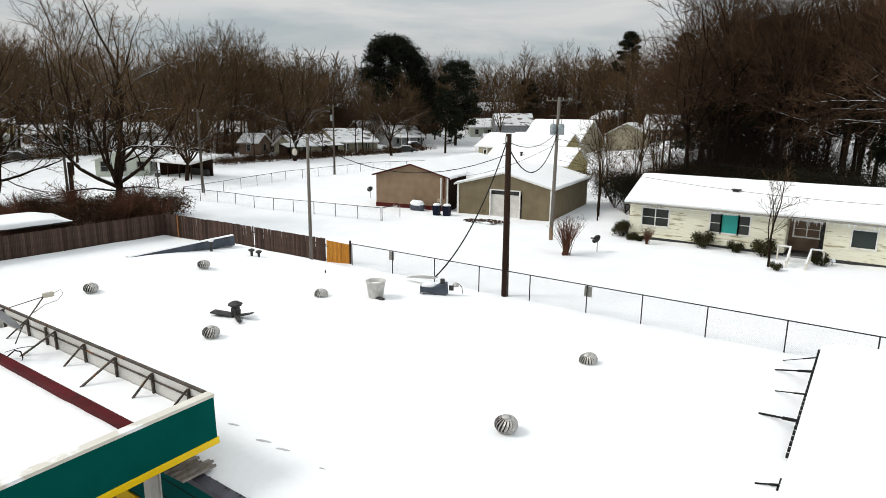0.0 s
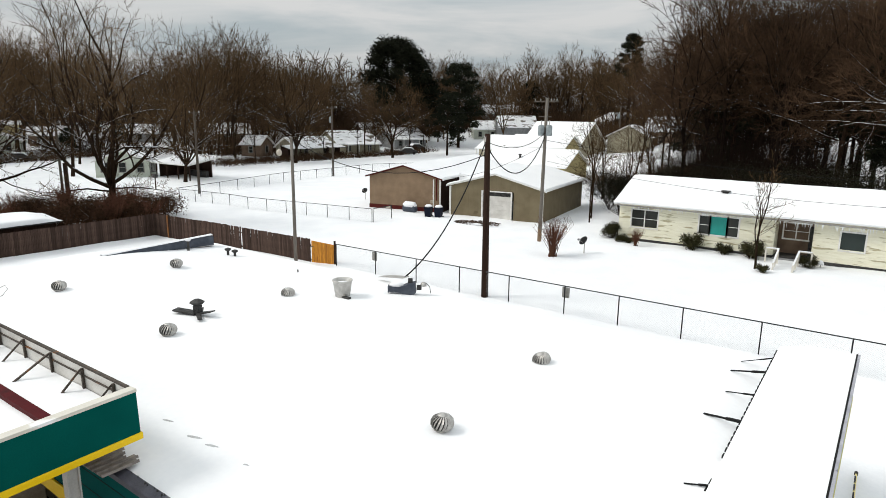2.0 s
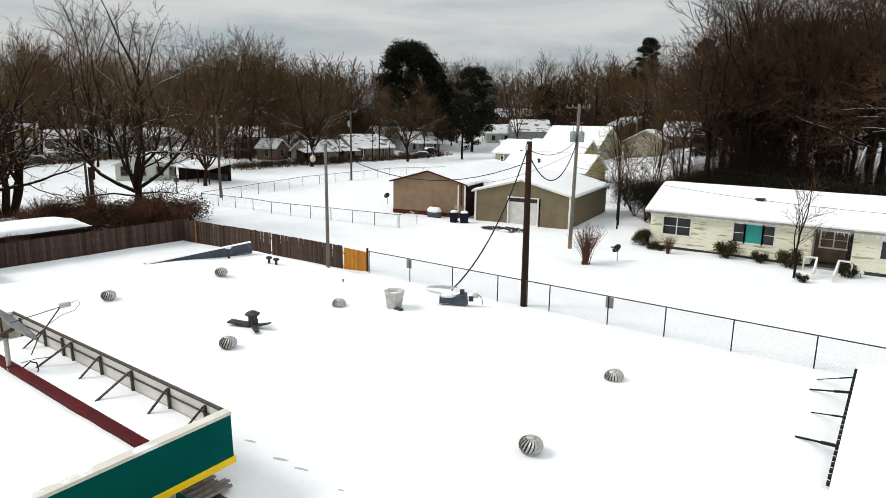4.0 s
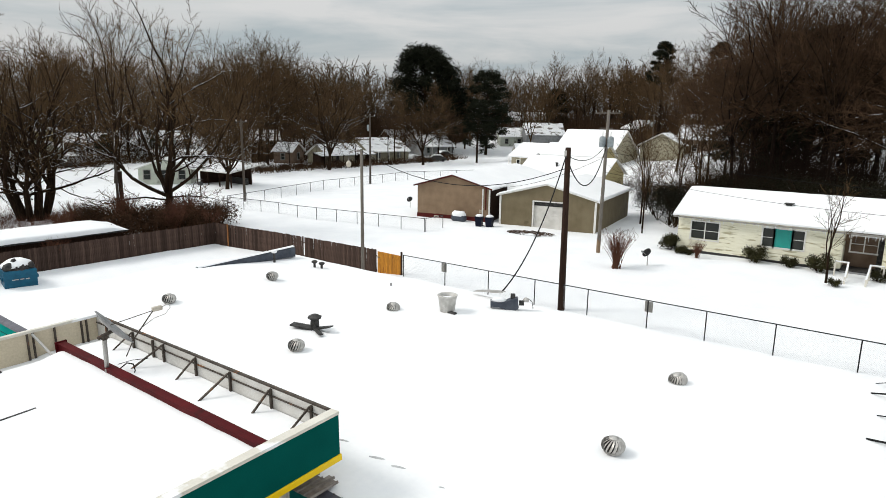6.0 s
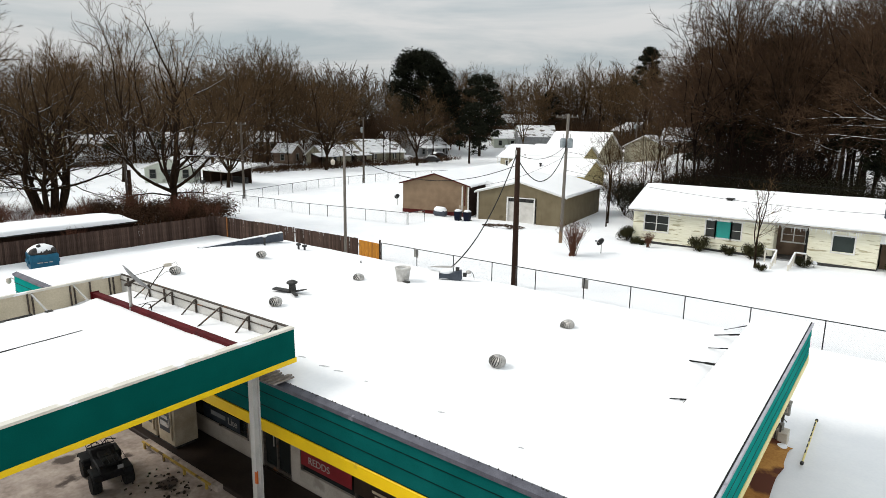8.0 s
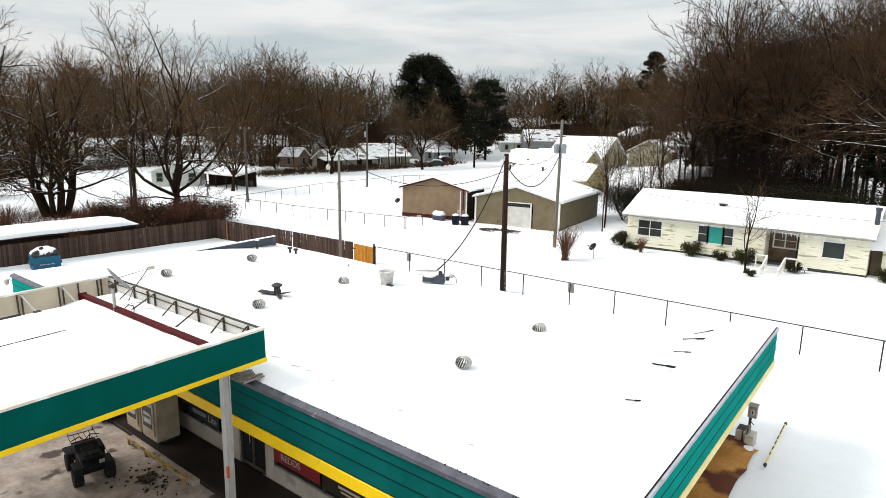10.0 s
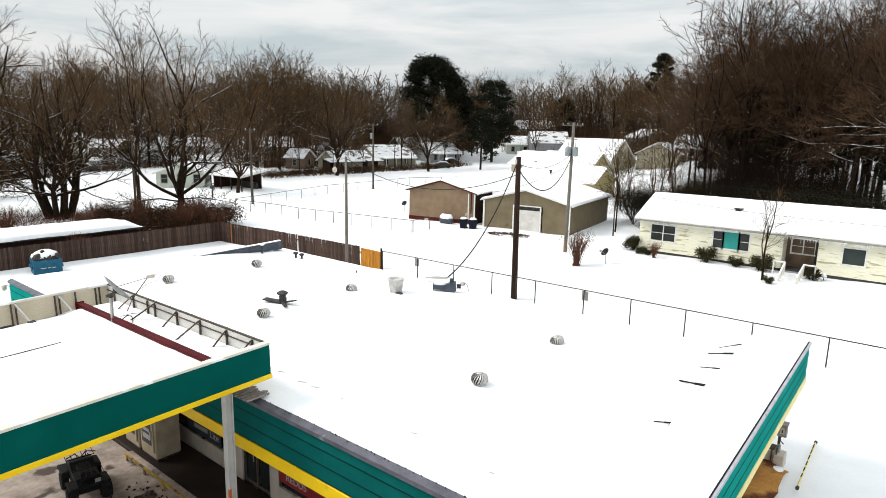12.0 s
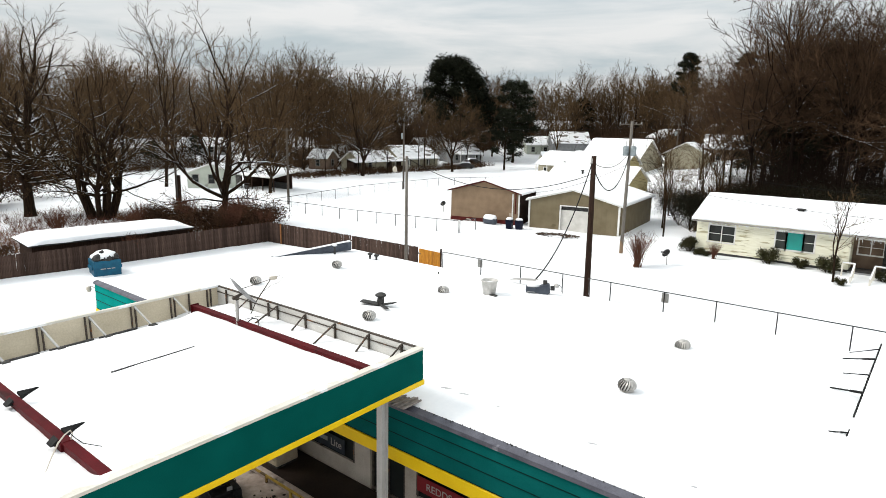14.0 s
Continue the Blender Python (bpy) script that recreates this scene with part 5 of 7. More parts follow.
for x, y, top in ((-64.6, 42.6, 10.8), (-67.9, 67.2, 11.8), (-62.5, 27.0, 9.7), (-43.0, 118.0, 13.0)):
    q, h = pole("weathered grey utility pole with a crossarm", x, y, top, 0.11 if y < 30 else 0.14, POLE_BROWN)
    part("crossarm", Geo().box(-1.0, 1.0, -0.05, 0.05, h - 0.32, h - 0.22), POLE_ARM, q)
    part("insulator", Geo().box(-1.0, -0.9, -0.05, 0.05, h - 0.22, h - 0.05), GALV, q)
    part("insulator", Geo().box(0.9, 1.0, -0.05, 0.05, h - 0.22, h - 0.05), GALV, q)
    if y > 60:
        part("transformer", Geo().lathe([(0.2, h - 2.4), (0.24, h - 2.3), (0.24, h - 1.6), (0.1, h - 1.5)], 10, pose(-0.3, 0, 0)), TRANSFORMER, q)
    far_poles.append((x, y, top - 0.2))
stub = thing("wooden_post", "short dark wooden pole stub", "post", (-64.3, 28.2, 1.2))
part("shaft", Geo().path([(0, 0, 0), (0, 0, 4.4)], 0.2, 10), POLE_DARK, stub)
runs = [
    ("thick black service cable drooping to the store roof", (-16.25, 28.5, 9.2), (-14.6, 20.0, 4.0), 0.9, 0.032),
    ("black service cable drooping between two poles", (-16.2, 28.7, 8.9), (-20.2, 42.8, 9.1), 1.9, 0.034),
    ("black service cable drooping between two poles", (-16.2, 28.7, 9.2), (-20.2, 42.8, 9.4), 0.6, 0.02),
    ("black cable from a lamp pole to a service pole", (-29.7, 27.1, 9.0), (-16.2, 28.6, 8.6), 1.5, 0.022),
    ("thin black line over a house roof", (-20.2, 42.9, 8.9), (14.0, 52.0, 6.9), 0.9, 0.014),
    ("thin black line over a house roof", (-20.2, 42.9, 7.4), (14.0, 46.5, 6.4), 1.2, 0.012),
    ("thin black line between far poles", far_poles[0], far_poles[1], 0.7, 0.014),
    ("thin black line between far poles", far_poles[0], far_poles[2], 0.6, 0.014),
    ("thin black line between far poles", far_poles[1], far_poles[3], 0.9, 0.014),
    ("thin black line between far poles", far_poles[2], (-84, -10, 11), 0.7, 0.014),
    ("thin black line to a tan building", (-20.3, 42.9, 8.5), (-33.8, 50.0, 4.7), 0.5, 0.014),
]
for lab, a, b, sag, r in runs:
    solo("power_cable", Geo().path(cable(a, b, sag), r, 5), WIRE, lab, "cable", group="cables")


# ---- houses ----
def lap_wall(g, x0, x1, z0, z1, y, step=0.13, depth=0.022, holes=()):
    """Overlapping boards on a wall that faces -y, with holes (x0, x1, z0, z1)."""
    if not holes:
        prof, z = [], z0
        while z < z1 - 0.01:
            prof += [(y - depth, z), (y - 0.004, min(z + step, z1) - 0.002)]
            z += step
        g.prism(prof + [(y + 0.05, z1), (y + 0.05, z0)], "x", x0, x1)
        return
    z = z0
    while z < z1 - 0.01:
        zt2 = min(z + step, z1)
        cuts = sorted((h[0], h[1]) for h in holes if h[2] < zt2 - 0.03 and h[3] > z + 0.03 and x0 < h[0] < x1)
        xa = x0
        for ha, hb in cuts + [(x1, x1)]:
            if ha > xa:
                g.prism([(y - depth, z), (y - 0.004, zt2), (y + 0.05, zt2), (y + 0.05, z)], "x", xa, ha)
            xa = max(xa, hb)
        z = zt2


def sash_window(parent, x0, x1, z0, z1, y, panes, glass_mat, frame_mat, name="window"):
    w = part(name, Geo().box(x0, x1, y + 0.03, y + 0.05, z0, z1), glass_mat, parent)
    t = 0.1
    g = Geo().box(x0 - t, x1 + t, y - 0.05, y + 0.02, z1, z1 + t).box(x0 - t, x1 + t, y - 0.07, y + 0.02, z0 - t, z0).box(x0 - t, x0, y - 0.05, y + 0.02, z0, z1).box(x1, x1 + t, y - 0.05, y + 0.02, z0, z1)
    part("window_frame", g, frame_mat, w)
    cols, rows = panes
    for c in range(1, cols):
        xm = x0 + (x1 - x0) * c / cols
        part("mullion", Geo().box(xm - 0.035, xm + 0.035, y - 0.03, y + 0.025, z0, z1), frame_mat, w)
    for r in range(1, rows):
        zm = z0 + (z1 - z0) * r / rows
        part("glazing_bar", Geo().box(x0, x1, y - 0.012, y + 0.028, zm - 0.02, zm + 0.02), frame_mat, w)
    return w


def gable_roof(parent, x0, x1, y0, y1, ze, zr, over=0.45, trim_mat=None, along="x", snow=0.16, ends=0.35, cover=None):
    """A pitched roof with a snow blanket; the ridge runs along x or y."""
    trim_mat = trim_mat or WHITE_TRIM
    if along == "x":
        a0, a1, b0, b1 = y0 - over, y1 + over, x0 - ends, x1 + ends
        ax = "x"
    else:
        a0, a1, b0, b1 = x0 - over, x1 + over, y0 - ends, y1 + ends
        ax = "y"
    am = (a0 + a1) / 2
    drop = (zr - ze) / ((a1 - a0) / 2 - over) * over
    el = ze - drop
    rf = part("roof", Geo().prism([(a0, el), (am, zr), (a1, el), (a1, el + 0.12), (am, zr + 0.13), (a0, el + 0.12)], ax, b0, b1), trim_mat, parent)
    g = Geo()
    nb = max(4, int((b1 - b0) / 0.6))
    cols = [b0 - 0.03 + (b1 - b0 + 0.06) * i / nb for i in range(nb + 1)]
    prof = [(a0 - 0.04, el + 0.02), (a0 - 0.07, el + 0.14), (a0 + 0.05, el + 0.15 + snow)]
    for i in range(1, 5):
        t = i / 5
        prof.append((a0 + (am - a0) * t, el + 0.13 + snow + (zr - el) * t))
    prof.append((am, zr + 0.09 + snow))
    for i in range(4, 0, -1):
        t = i / 5
        prof.append((a1 + (am - a1) * t, el + 0.13 + snow + (zr - el) * t))
    prof += [(a1 - 0.05, el + 0.15 + snow), (a1 + 0.07, el + 0.14), (a1 + 0.04, el + 0.02), (a1 + 0.015, el + 0.02), (a1 + 0.01, el + 0.13), (am, zr + 0.135), (a0 - 0.01, el + 0.13), (a0 - 0.015, el + 0.02)]
    o, m = len(g.v), len(prof)
    for ci, c in enumerate(cols):
        for u, z in prof:
            zz = z + (0.03 * wobble(c, u, 0.7) if abs(u - a0) > 0.1 else 0.02 * wobble(c, u, 1.5))
            if z == zr + 0.135 or abs(u - a0) < 0.02 or abs(u - a1) < 0.02:
                zz = z
            elif ci in (0, nb):
                zz -= 0.05
            g.v.append((c, u, zz) if ax == "x" else (u, c, zz))
    for i in range(nb):
        for k in range(m):
            k2 = (k + 1) % m
            g.f.append((o + i * m + k, o + i * m + k2, o + (i + 1) * m + k2, o + (i + 1) * m + k))
    g.f.append(tuple(o + k for k in range(m)))
    g.f.append(tuple(o + nb * m + k for k in reversed(range(m))))
    part("roof_snow", g, cover or SNOW_ROOF, rf, "thin patchy snow" if cover else "thick even snow blanket")
    return rf


# cream ranch house
house = thing("ranch_house", "long single-storey cream lap-sided ranch house under snow", "house", (-15.9, 47.6, 1.25))
L = 17.4
openings = [(1.0, 2.95, 1.2, 2.5), (5.95, 8.55, 1.25, 2.55), (14.65, 15.95, 1.2, 2.35)]
g = Geo()
lap_wall(g, 0, 10.75, 0.3, 3.1, 0.0, 0.155, 0.04, holes=openings)
lap_wall(g, 13.2, L, 0.3, 3.1, 0.0, 0.155, 0.04, holes=openings)
part("front_siding", g, CREAM_SIDING, house, "weathered cream lap boards with mildew")
core = Geo().box(0.02, 10.7, 0.06, 0.2, 0, 3.1).box(13.25, L - 0.02, 0.06, 0.2, 0, 3.1).box(0, 0.15, 0.2, 7.4, 0, 3.1).box(L - 0.15, L, 0.2, 7.4, 0, 3.1).box(0, L, 7.4, 7.55, 0, 3.1)
part("wall_core", core, CREAM_SIDING, house)
gab = Geo().prism([(-0.02, 3.08), (7.5, 3.08), (3.75, 4.66)], "x", 0.0, 0.12).prism([(-0.02, 3.08), (7.5, 3.08), (3.75, 4.66)], "x", L - 0.12, L)
part("gable_wall", gab, CREAM_SIDING, house)
part("foundation", Geo().box(-0.03, L + 0.03, -0.012, 7.5, -0.4, 0.3), DARK_VENT, house, "dark exposed foundation strip")
for x0, x1 in ((10.7, 10.85), (13.1, 13.25)):
    part("porch_wall", Geo().box(x0, x1, 0.03, 1.6, 0, 3.1), CREAM_SIDING, house)
# brown instead of cream: the porch recess has its shade as colour
part("porch_wall", Geo().box(10.85, 13.1, 1.5, 1.65, 0, 3.1), BROWN_SIDING, house, "recessed porch wall, brown for its shade")
part("porch_floor", Geo().box(10.85, 13.1, -0.2, 1.5, 0, 0.2), GREY_SIDING, house)
sash_window(house, 1.0, 2.95, 1.2, 2.5, 0.0, (2, 2), HOUSE_GLASS, WHITE_TRIM)
sash_window(house, 5.95, 6.62, 1.25, 2.55, 0.0, (1, 2), HOUSE_GLASS, WHITE_TRIM)
sash_window(house, 6.72, 7.78, 1.25, 2.55, 0.0, (1, 1), TEAL_GLASS, WHITE_TRIM)
sash_window(house, 7.88, 8.55, 1.25, 2.55, 0.0, (1, 2), HOUSE_GLASS, WHITE_TRIM)
sash_window(house, 14.65, 15.95, 1.2, 2.35, 0.0, (1, 1), SEA_GLASS, WHITE_TRIM)
sash_window(house, 11.2, 12.7, 1.35, 2.4, 1.5, (2, 2), DARK_GLASS, WHITE_TRIM)
part("front_door", Geo().box(12.75, 13.08, 1.44, 1.5, 0.2, 2.3), DARK_VENT, house)
gable_roof(house, 0, L, 0, 7.5, 3.1, 4.68, 0.45, ends=0.3, snow=0.09)
part("gutter", Geo().box(-0.3, L + 0.3, -0.53, -0.43, 2.77, 2.87), METER, house, "dull grey gutter", bevel=0.01)
rng = random.Random(8)
ic = Geo()
for i in range(150):
    xi = rng.uniform(0, L)
    ln = rng.uniform(0.04, 0.3) * (1.5 if 10.8 < xi < 16.5 else 0.8)
    ic.path([(xi, -0.5, 2.78), (xi, -0.5, 2.78 - ln)], [0.02, 0.003], 5)
tagged(part("icicles", ic, ICE, house, "icicles along the eaves"), kind="stuff")
part("roof_vent", Geo().box(6.9, 7.3, 1.75, 2.1, 3.8, 4.2).box(6.8, 7.4, 1.65, 2.2, 4.18, 4.24), DARK_VENT, house, "black roof vent")
part("chimney_pipe", Geo().path([(L + 0.12, 1.2, 2.9), (L + 0.12, 1.2, 4.75)], 0.16, 10).path([(L + 0.12, 1.2, 4.75), (L + 0.12, 1.2, 4.95)], 0.22, 10), BLUEGREY, house)
wing = thing("house_wing", "lower cream carport wing beside the ranch house", "house", (1.9, 48.2, 1.2))
g = Geo()
lap_wall(g, 0.35, 12, 0.0, 2.2, 0.0)
part("siding", g, CREAM_SIDING, wing)
part("dark_doorway", Geo().box(-0.3, 0.35, 0.5, 0.6, 0, 2.1), BROWN_SIDING, wing)
part("wall_core", Geo().box(0.35, 12, 0.06, 6, 0, 2.2), CREAM_SIDING, wing)
gable_roof(wing, -0.2, 12, 0, 6.5, 2.3, 3.7, 0.4)
for at, side in (((-4.5, 45.9, 1.2), -1), ((-3.3, 45.9, 1.2), 1)):
    rl = thing("stair_rail", "white painted stair railing turning onto a porch, in snow", "railing", at, 0, group="porch railings")
    for px, py, pz in ((side * 0.72, 0.1, 1.1), (0, 0.1, 1.1), (-side * 0.02, -0.95, 0.8), (-side * 0.05, -1.9, 0.5)):
        part("post", Geo().box(px - 0.045, px + 0.045, py - 0.045, py + 0.045, -0.15, pz + 0.05), CREAM_CAP, rl)
    part("landing_rail", Geo().beam((side * 0.74, 0.1, 1.1), (0, 0.1, 1.1), 0.09, 0.06), CREAM_CAP, rl)
    part("handrail", Geo().beam((0, 0.1, 1.1), (-side * 0.05, -1.95, 0.5), 0.09, 0.06), CREAM_CAP, rl)
    part("lower_rail", Geo().beam((0, 0.1, 0.62), (-side * 0.05, -1.9, 0.12), 0.06, 0.05), CREAM_CAP, rl)
    for i in range(6):
        f = (i + 0.7) / 6.5
        part("baluster", Geo().box(-0.02, 0.02, -2.0 * f + 0.08, -2.0 * f + 0.12, 0.6 - 0.5 * f, 1.08 - 0.58 * f), CREAM_CAP, rl)
    part("snow_cover", Geo().beam((0, 0.1, 1.15), (-side * 0.05, -1.9, 0.56), 0.1, 0.05).beam((side * 0.72, 0.1, 1.15), (0, 0.1, 1.15), 0.1, 0.05), SNOW, rl)
path_light = thing("path_light", "small garden path light with a snow cap", "lamp", (-2.1, 46.6, 1.25))
part("stake", Geo().path([(0, 0, -0.2), (0, 0, 0.32)], 0.025, 8), DARK_VENT, path_light)
part("shade", Geo().lathe([(0.03, 0.3), (0.2, 0.3), (0.06, 0.42), (0.01, 0.43)], 12), DARK_VENT, path_light, smooth=True)
part("snow_cap", Geo().lathe([(0.2, 0.305), (0.19, 0.38), (0.1, 0.52), (0.01, 0.56)], 12), SNOW, path_light, smooth=True)


# olive garage and tan building
gar = thing("metal_garage", "olive metal-sided gable garage with a white roll-up door", "garage", (-32.9, 48.7, 1.3), 9)
W, D, E, A = 9.2, 13.0, 2.85, 4.05
ze = lambda x: E + (A - E) * (1 - abs(x - W / 2) / (W / 2))
for i in range(20):  # ribbed vertical sheets on the front
    x0, x1 = W * i / 20, W * (i + 1) / 20
    z0 = 2.55 if 3.3 < (x0 + x1) / 2 < 6.25 else 0.0
    xa, xb = x0 + 0.06, x0 + 0.12
    prof = [(x0, 0.0), (xa, 0.0), (xa + 0.015, -0.009), (xb - 0.015, -0.009), (xb, 0.0), (x1, 0.0), (x1, 0.1), (x0, 0.1)]
    g = Geo().add([(a, b, z0) for a, b in prof] + [(a, b, ze(a)) for a, b in prof], [tuple(range(7, -1, -1)), tuple(range(8, 16))] + [(k, (k + 1) % 8, 8 + (k + 1) % 8, 8 + k) for k in range(8)])
    part("siding_panel", g, OLIVE, gar)
part("side_wall", Geo().box(W - 0.1, W, 0.1, D, 0, E), OLIVE, gar)
part("side_wall", Geo().box(0, 0.1, 0.1, D, 0, E), OLIVE, gar)
part("rear_wall", Geo().box(0.1, W - 0.1, D - 0.1, D, 0, E), OLIVE, gar)
part("corner_trim", Geo().box(-0.04, 0.14, -0.06, 0.04, 0, E - 0.02), WHITE_TRIM, gar)
part("corner_trim", Geo().box(W - 0.14, W + 0.04, -0.06, 0.04, 0, E - 0.02), WHITE_TRIM, gar)
rd = part("roll_up_door", Geo().box(3.4, 6.15, 0.12, 0.18, 0, 2.12), GARAGE_WHITE, gar, "white roll-up door left slightly open at the top")
# dark sheet behind the open strip stands in for the unlit inside
part("door_gap_shade", Geo().box(3.4, 6.15, 0.2, 0.25, 2.1, 2.5), DARK_VENT, rd)
for i in range(5):
    part("door_slat", Geo().box(3.42, 6.13, 0.1, 0.13, 0.03 + i * 0.42, 0.42 + i * 0.42), GARAGE_WHITE, rd)
part("door_frame", Geo().box(3.27, 3.4, -0.05, 0.1, 0, 2.6).box(6.15, 6.28, -0.05, 0.1, 0, 2.6).box(3.4, 6.15, -0.05, 0.1, 2.5, 2.6), WHITE_TRIM, gar)
gable_roof(gar, 0, W, 0, D, E + 0.02, A + 0.02, 0.25, along="y", ends=0.2, snow=0.14)
tanb = thing("tan_building", "tan gable-fronted outbuilding with maroon trim under snow", "building", (-42.0, 47.4, 1.3), 13)
W, D, E, A = 7.8, 20.0, 3.25, 4.35
g = Geo()
lap_wall(g, 0, W, 0.45, E, 0.0, 0.2, 0.012)
part("front_siding", g, TAN, tanb)
part("gable_wall", Geo().prism([(0, E), (W, E), (W / 2, A)], "y", -0.02, 0.1), TAN, tanb)
part("core", Geo().box(0.02, W - 0.02, 0.06, D, 0, E), TAN, tanb)
part("base_board", Geo().box(-0.03, W + 0.03, -0.05, 0.02, -0.2, 0.45), MAROON, tanb, "maroon base board")
part("side_panel", Geo().box(W, W + 0.06, 0.02, D, -0.2, E), POLE_DARK, tanb, "dark brown side wall")
part("corner_trim", Geo().box(W - 0.75, W - 0.62, -0.06, -0.03, 0.45, E).box(W - 0.08, W + 0.08, -0.05, 0.0, 0, E), WHITE_TRIM, tanb)
part("downpipe", Geo().path([(W - 0.35, -0.1, 1.2), (W - 0.35, -0.1, E + 0.1)], 0.06, 8), MAROON, tanb)
part("meter_box", Geo().box(W - 1.0, W - 0.72, -0.12, -0.03, 0.9, 1.2), ENAMEL, tanb)
part("crawl_vent", Geo().box(1.9, 2.4, -0.08, -0.05, 0.1, 0.3), ENAMEL, tanb)
gable_roof(tanb, 0, W, 0, D, E + 0.02, A + 0.02, 0.35, MAROON, "y", ends=0.25, snow=0.13)
mid = thing("low_roof_link", "low snow-covered roof joining two outbuildings", "roof", (-34.3, 52.0, 1.3), 11)
part("infill", Geo().prism([(0.0, 2.8), (2.0, 2.8), (2.0, 3.3), (0.0, 3.72)], "y", 0.3, 18.0), SNOW_ROOF, mid)
# near-black block closes the gap; its colour is the shade there
part("gap_shade_wall", Geo().box(0.0, 1.5, 0.6, 1.0, -0.1, 2.8), POLE_DARK, mid)


def trash_bin(at, turn):
    th = thing("wheeled_bin", "navy blue wheeled trash bin with snow on its lid", "trash bin", at, turn, group="trash bins")
    part("body", Geo().add([(-0.26, -0.28, 0.08), (0.26, -0.28, 0.08), (0.26, 0.24, 0.08), (-0.26, 0.24, 0.08), (-0.33, -0.37, 0.98), (0.33, -0.37, 0.98), (0.33, 0.34, 0.98), (-0.33, 0.34, 0.98)],
                           ((0, 3, 2, 1), (4, 5, 6, 7), (0, 1, 5, 4), (1, 2, 6, 5), (2, 3, 7, 6), (3, 0, 4, 7))), NAVY, th, bevel=0.02)
    part("lid", Geo().prism([(-0.4, 0.98), (0.37, 0.98), (0.37, 1.04), (0.0, 1.1), (-0.4, 1.04)], "x", -0.35, 0.35), NAVY, th, bevel=0.015)
    part("snow_cap", Geo().lathe([(0.36, 1.05), (0.37, 1.13), (0.25, 1.24), (0.02, 1.28)], 12), SNOW, th, smooth=True)
    for sx in (-1, 1):
        part("wheel", Geo().path([(sx * 0.26, 0.3, 0.12), (sx * 0.32, 0.3, 0.12)], 0.12, 12), RUBBER, th)


trash_bin((-33.6, 46.3, 1.25), 15)
trash_bin((-32.65, 46.6, 1.25), 8)
gas = thing("gas_tank", "small dark tank with a snow cap beside a wall", "tank", (-36.9, 47.6, 1.2))
part("tank", Geo().path([(-0.8, 0, 0.5), (-0.65, 0, 0.5), (0.65, 0, 0.5), (0.8, 0, 0.5)], [0.2, 0.38, 0.38, 0.2], 12), BLUEGREY, gas, smooth=True)
part("snow_cap", Geo().path([(-0.75, 0, 0.78), (-0.5, 0, 0.82), (0.5, 0, 0.82), (0.75, 0, 0.78)], [0.18, 0.36, 0.36, 0.18], 10), SNOW, gas, smooth=True)
part("leg", Geo().box(-0.5, -0.4, -0.2, 0.2, 0, 0.25), DARK_VENT, gas)
part("leg", Geo().box(0.4, 0.5, -0.2, 0.2, 0, 0.25), DARK_VENT, gas)
for at, tn in (((-15.9, 41.2, 1.1), 150), ((-46.5, 51.5, 1.3), 190)):
    sd = thing("yard_dish", "small dark satellite dish on a post in a snowy yard", "satellite dish", at, tn, group="yard dishes")
    part("post", Geo().path([(0, 0, -0.1), (0, 0, 0.9)], 0.035, 8), GALV, sd)
    rm = pose(0, 0.06, 1.02) @ Vector((0, 0.75, 0.6)).to_track_quat("Z", "Y").to_matrix().to_4x4()
    part("reflector", Geo().lathe([(0.01, 0), (0.2, 0.03), (0.34, 0.09), (0.34, 0.075), (0.2, 0.01), (0.01, -0.02)], 18, rm), WIRE, sd, smooth=True)
    part("arm", Geo().path([(0, 0.05, 0.85), (0, 0.5, 1.15)], 0.015, 5), GALV, sd)
    part("receiver", Geo().box(-0.06, 0.06, 0.46, 0.58, 1.1, 1.22), GREY_SIDING, sd)
clear = Geo()
rng = random.Random(21)
for i in range(260):
    a, r = rng.uniform(0, 6.28), rng.uniform(0, 1) ** 0.7
    x, y = 2.2 * r * math.cos(a), 1.15 * r * math.sin(a)
    s = rng.uniform(0.03, 0.13)
    clear.lathe([(s, -0.02), (s * 0.8, 0.02), (0.01, 0.03)], 6, pose(x, y, 0.05, 0, 0, rng.uniform(0, 360)) @ Matrix.Diagonal((1.6, 0.7, 1, 1)))
solo("bare_gravel", clear, STREW, "patch of bare dark ground by a garage door", "ground", at=(-27.9, 45.9, snow_height(-27.9, 45.9)), turn=9, kind="stuff")


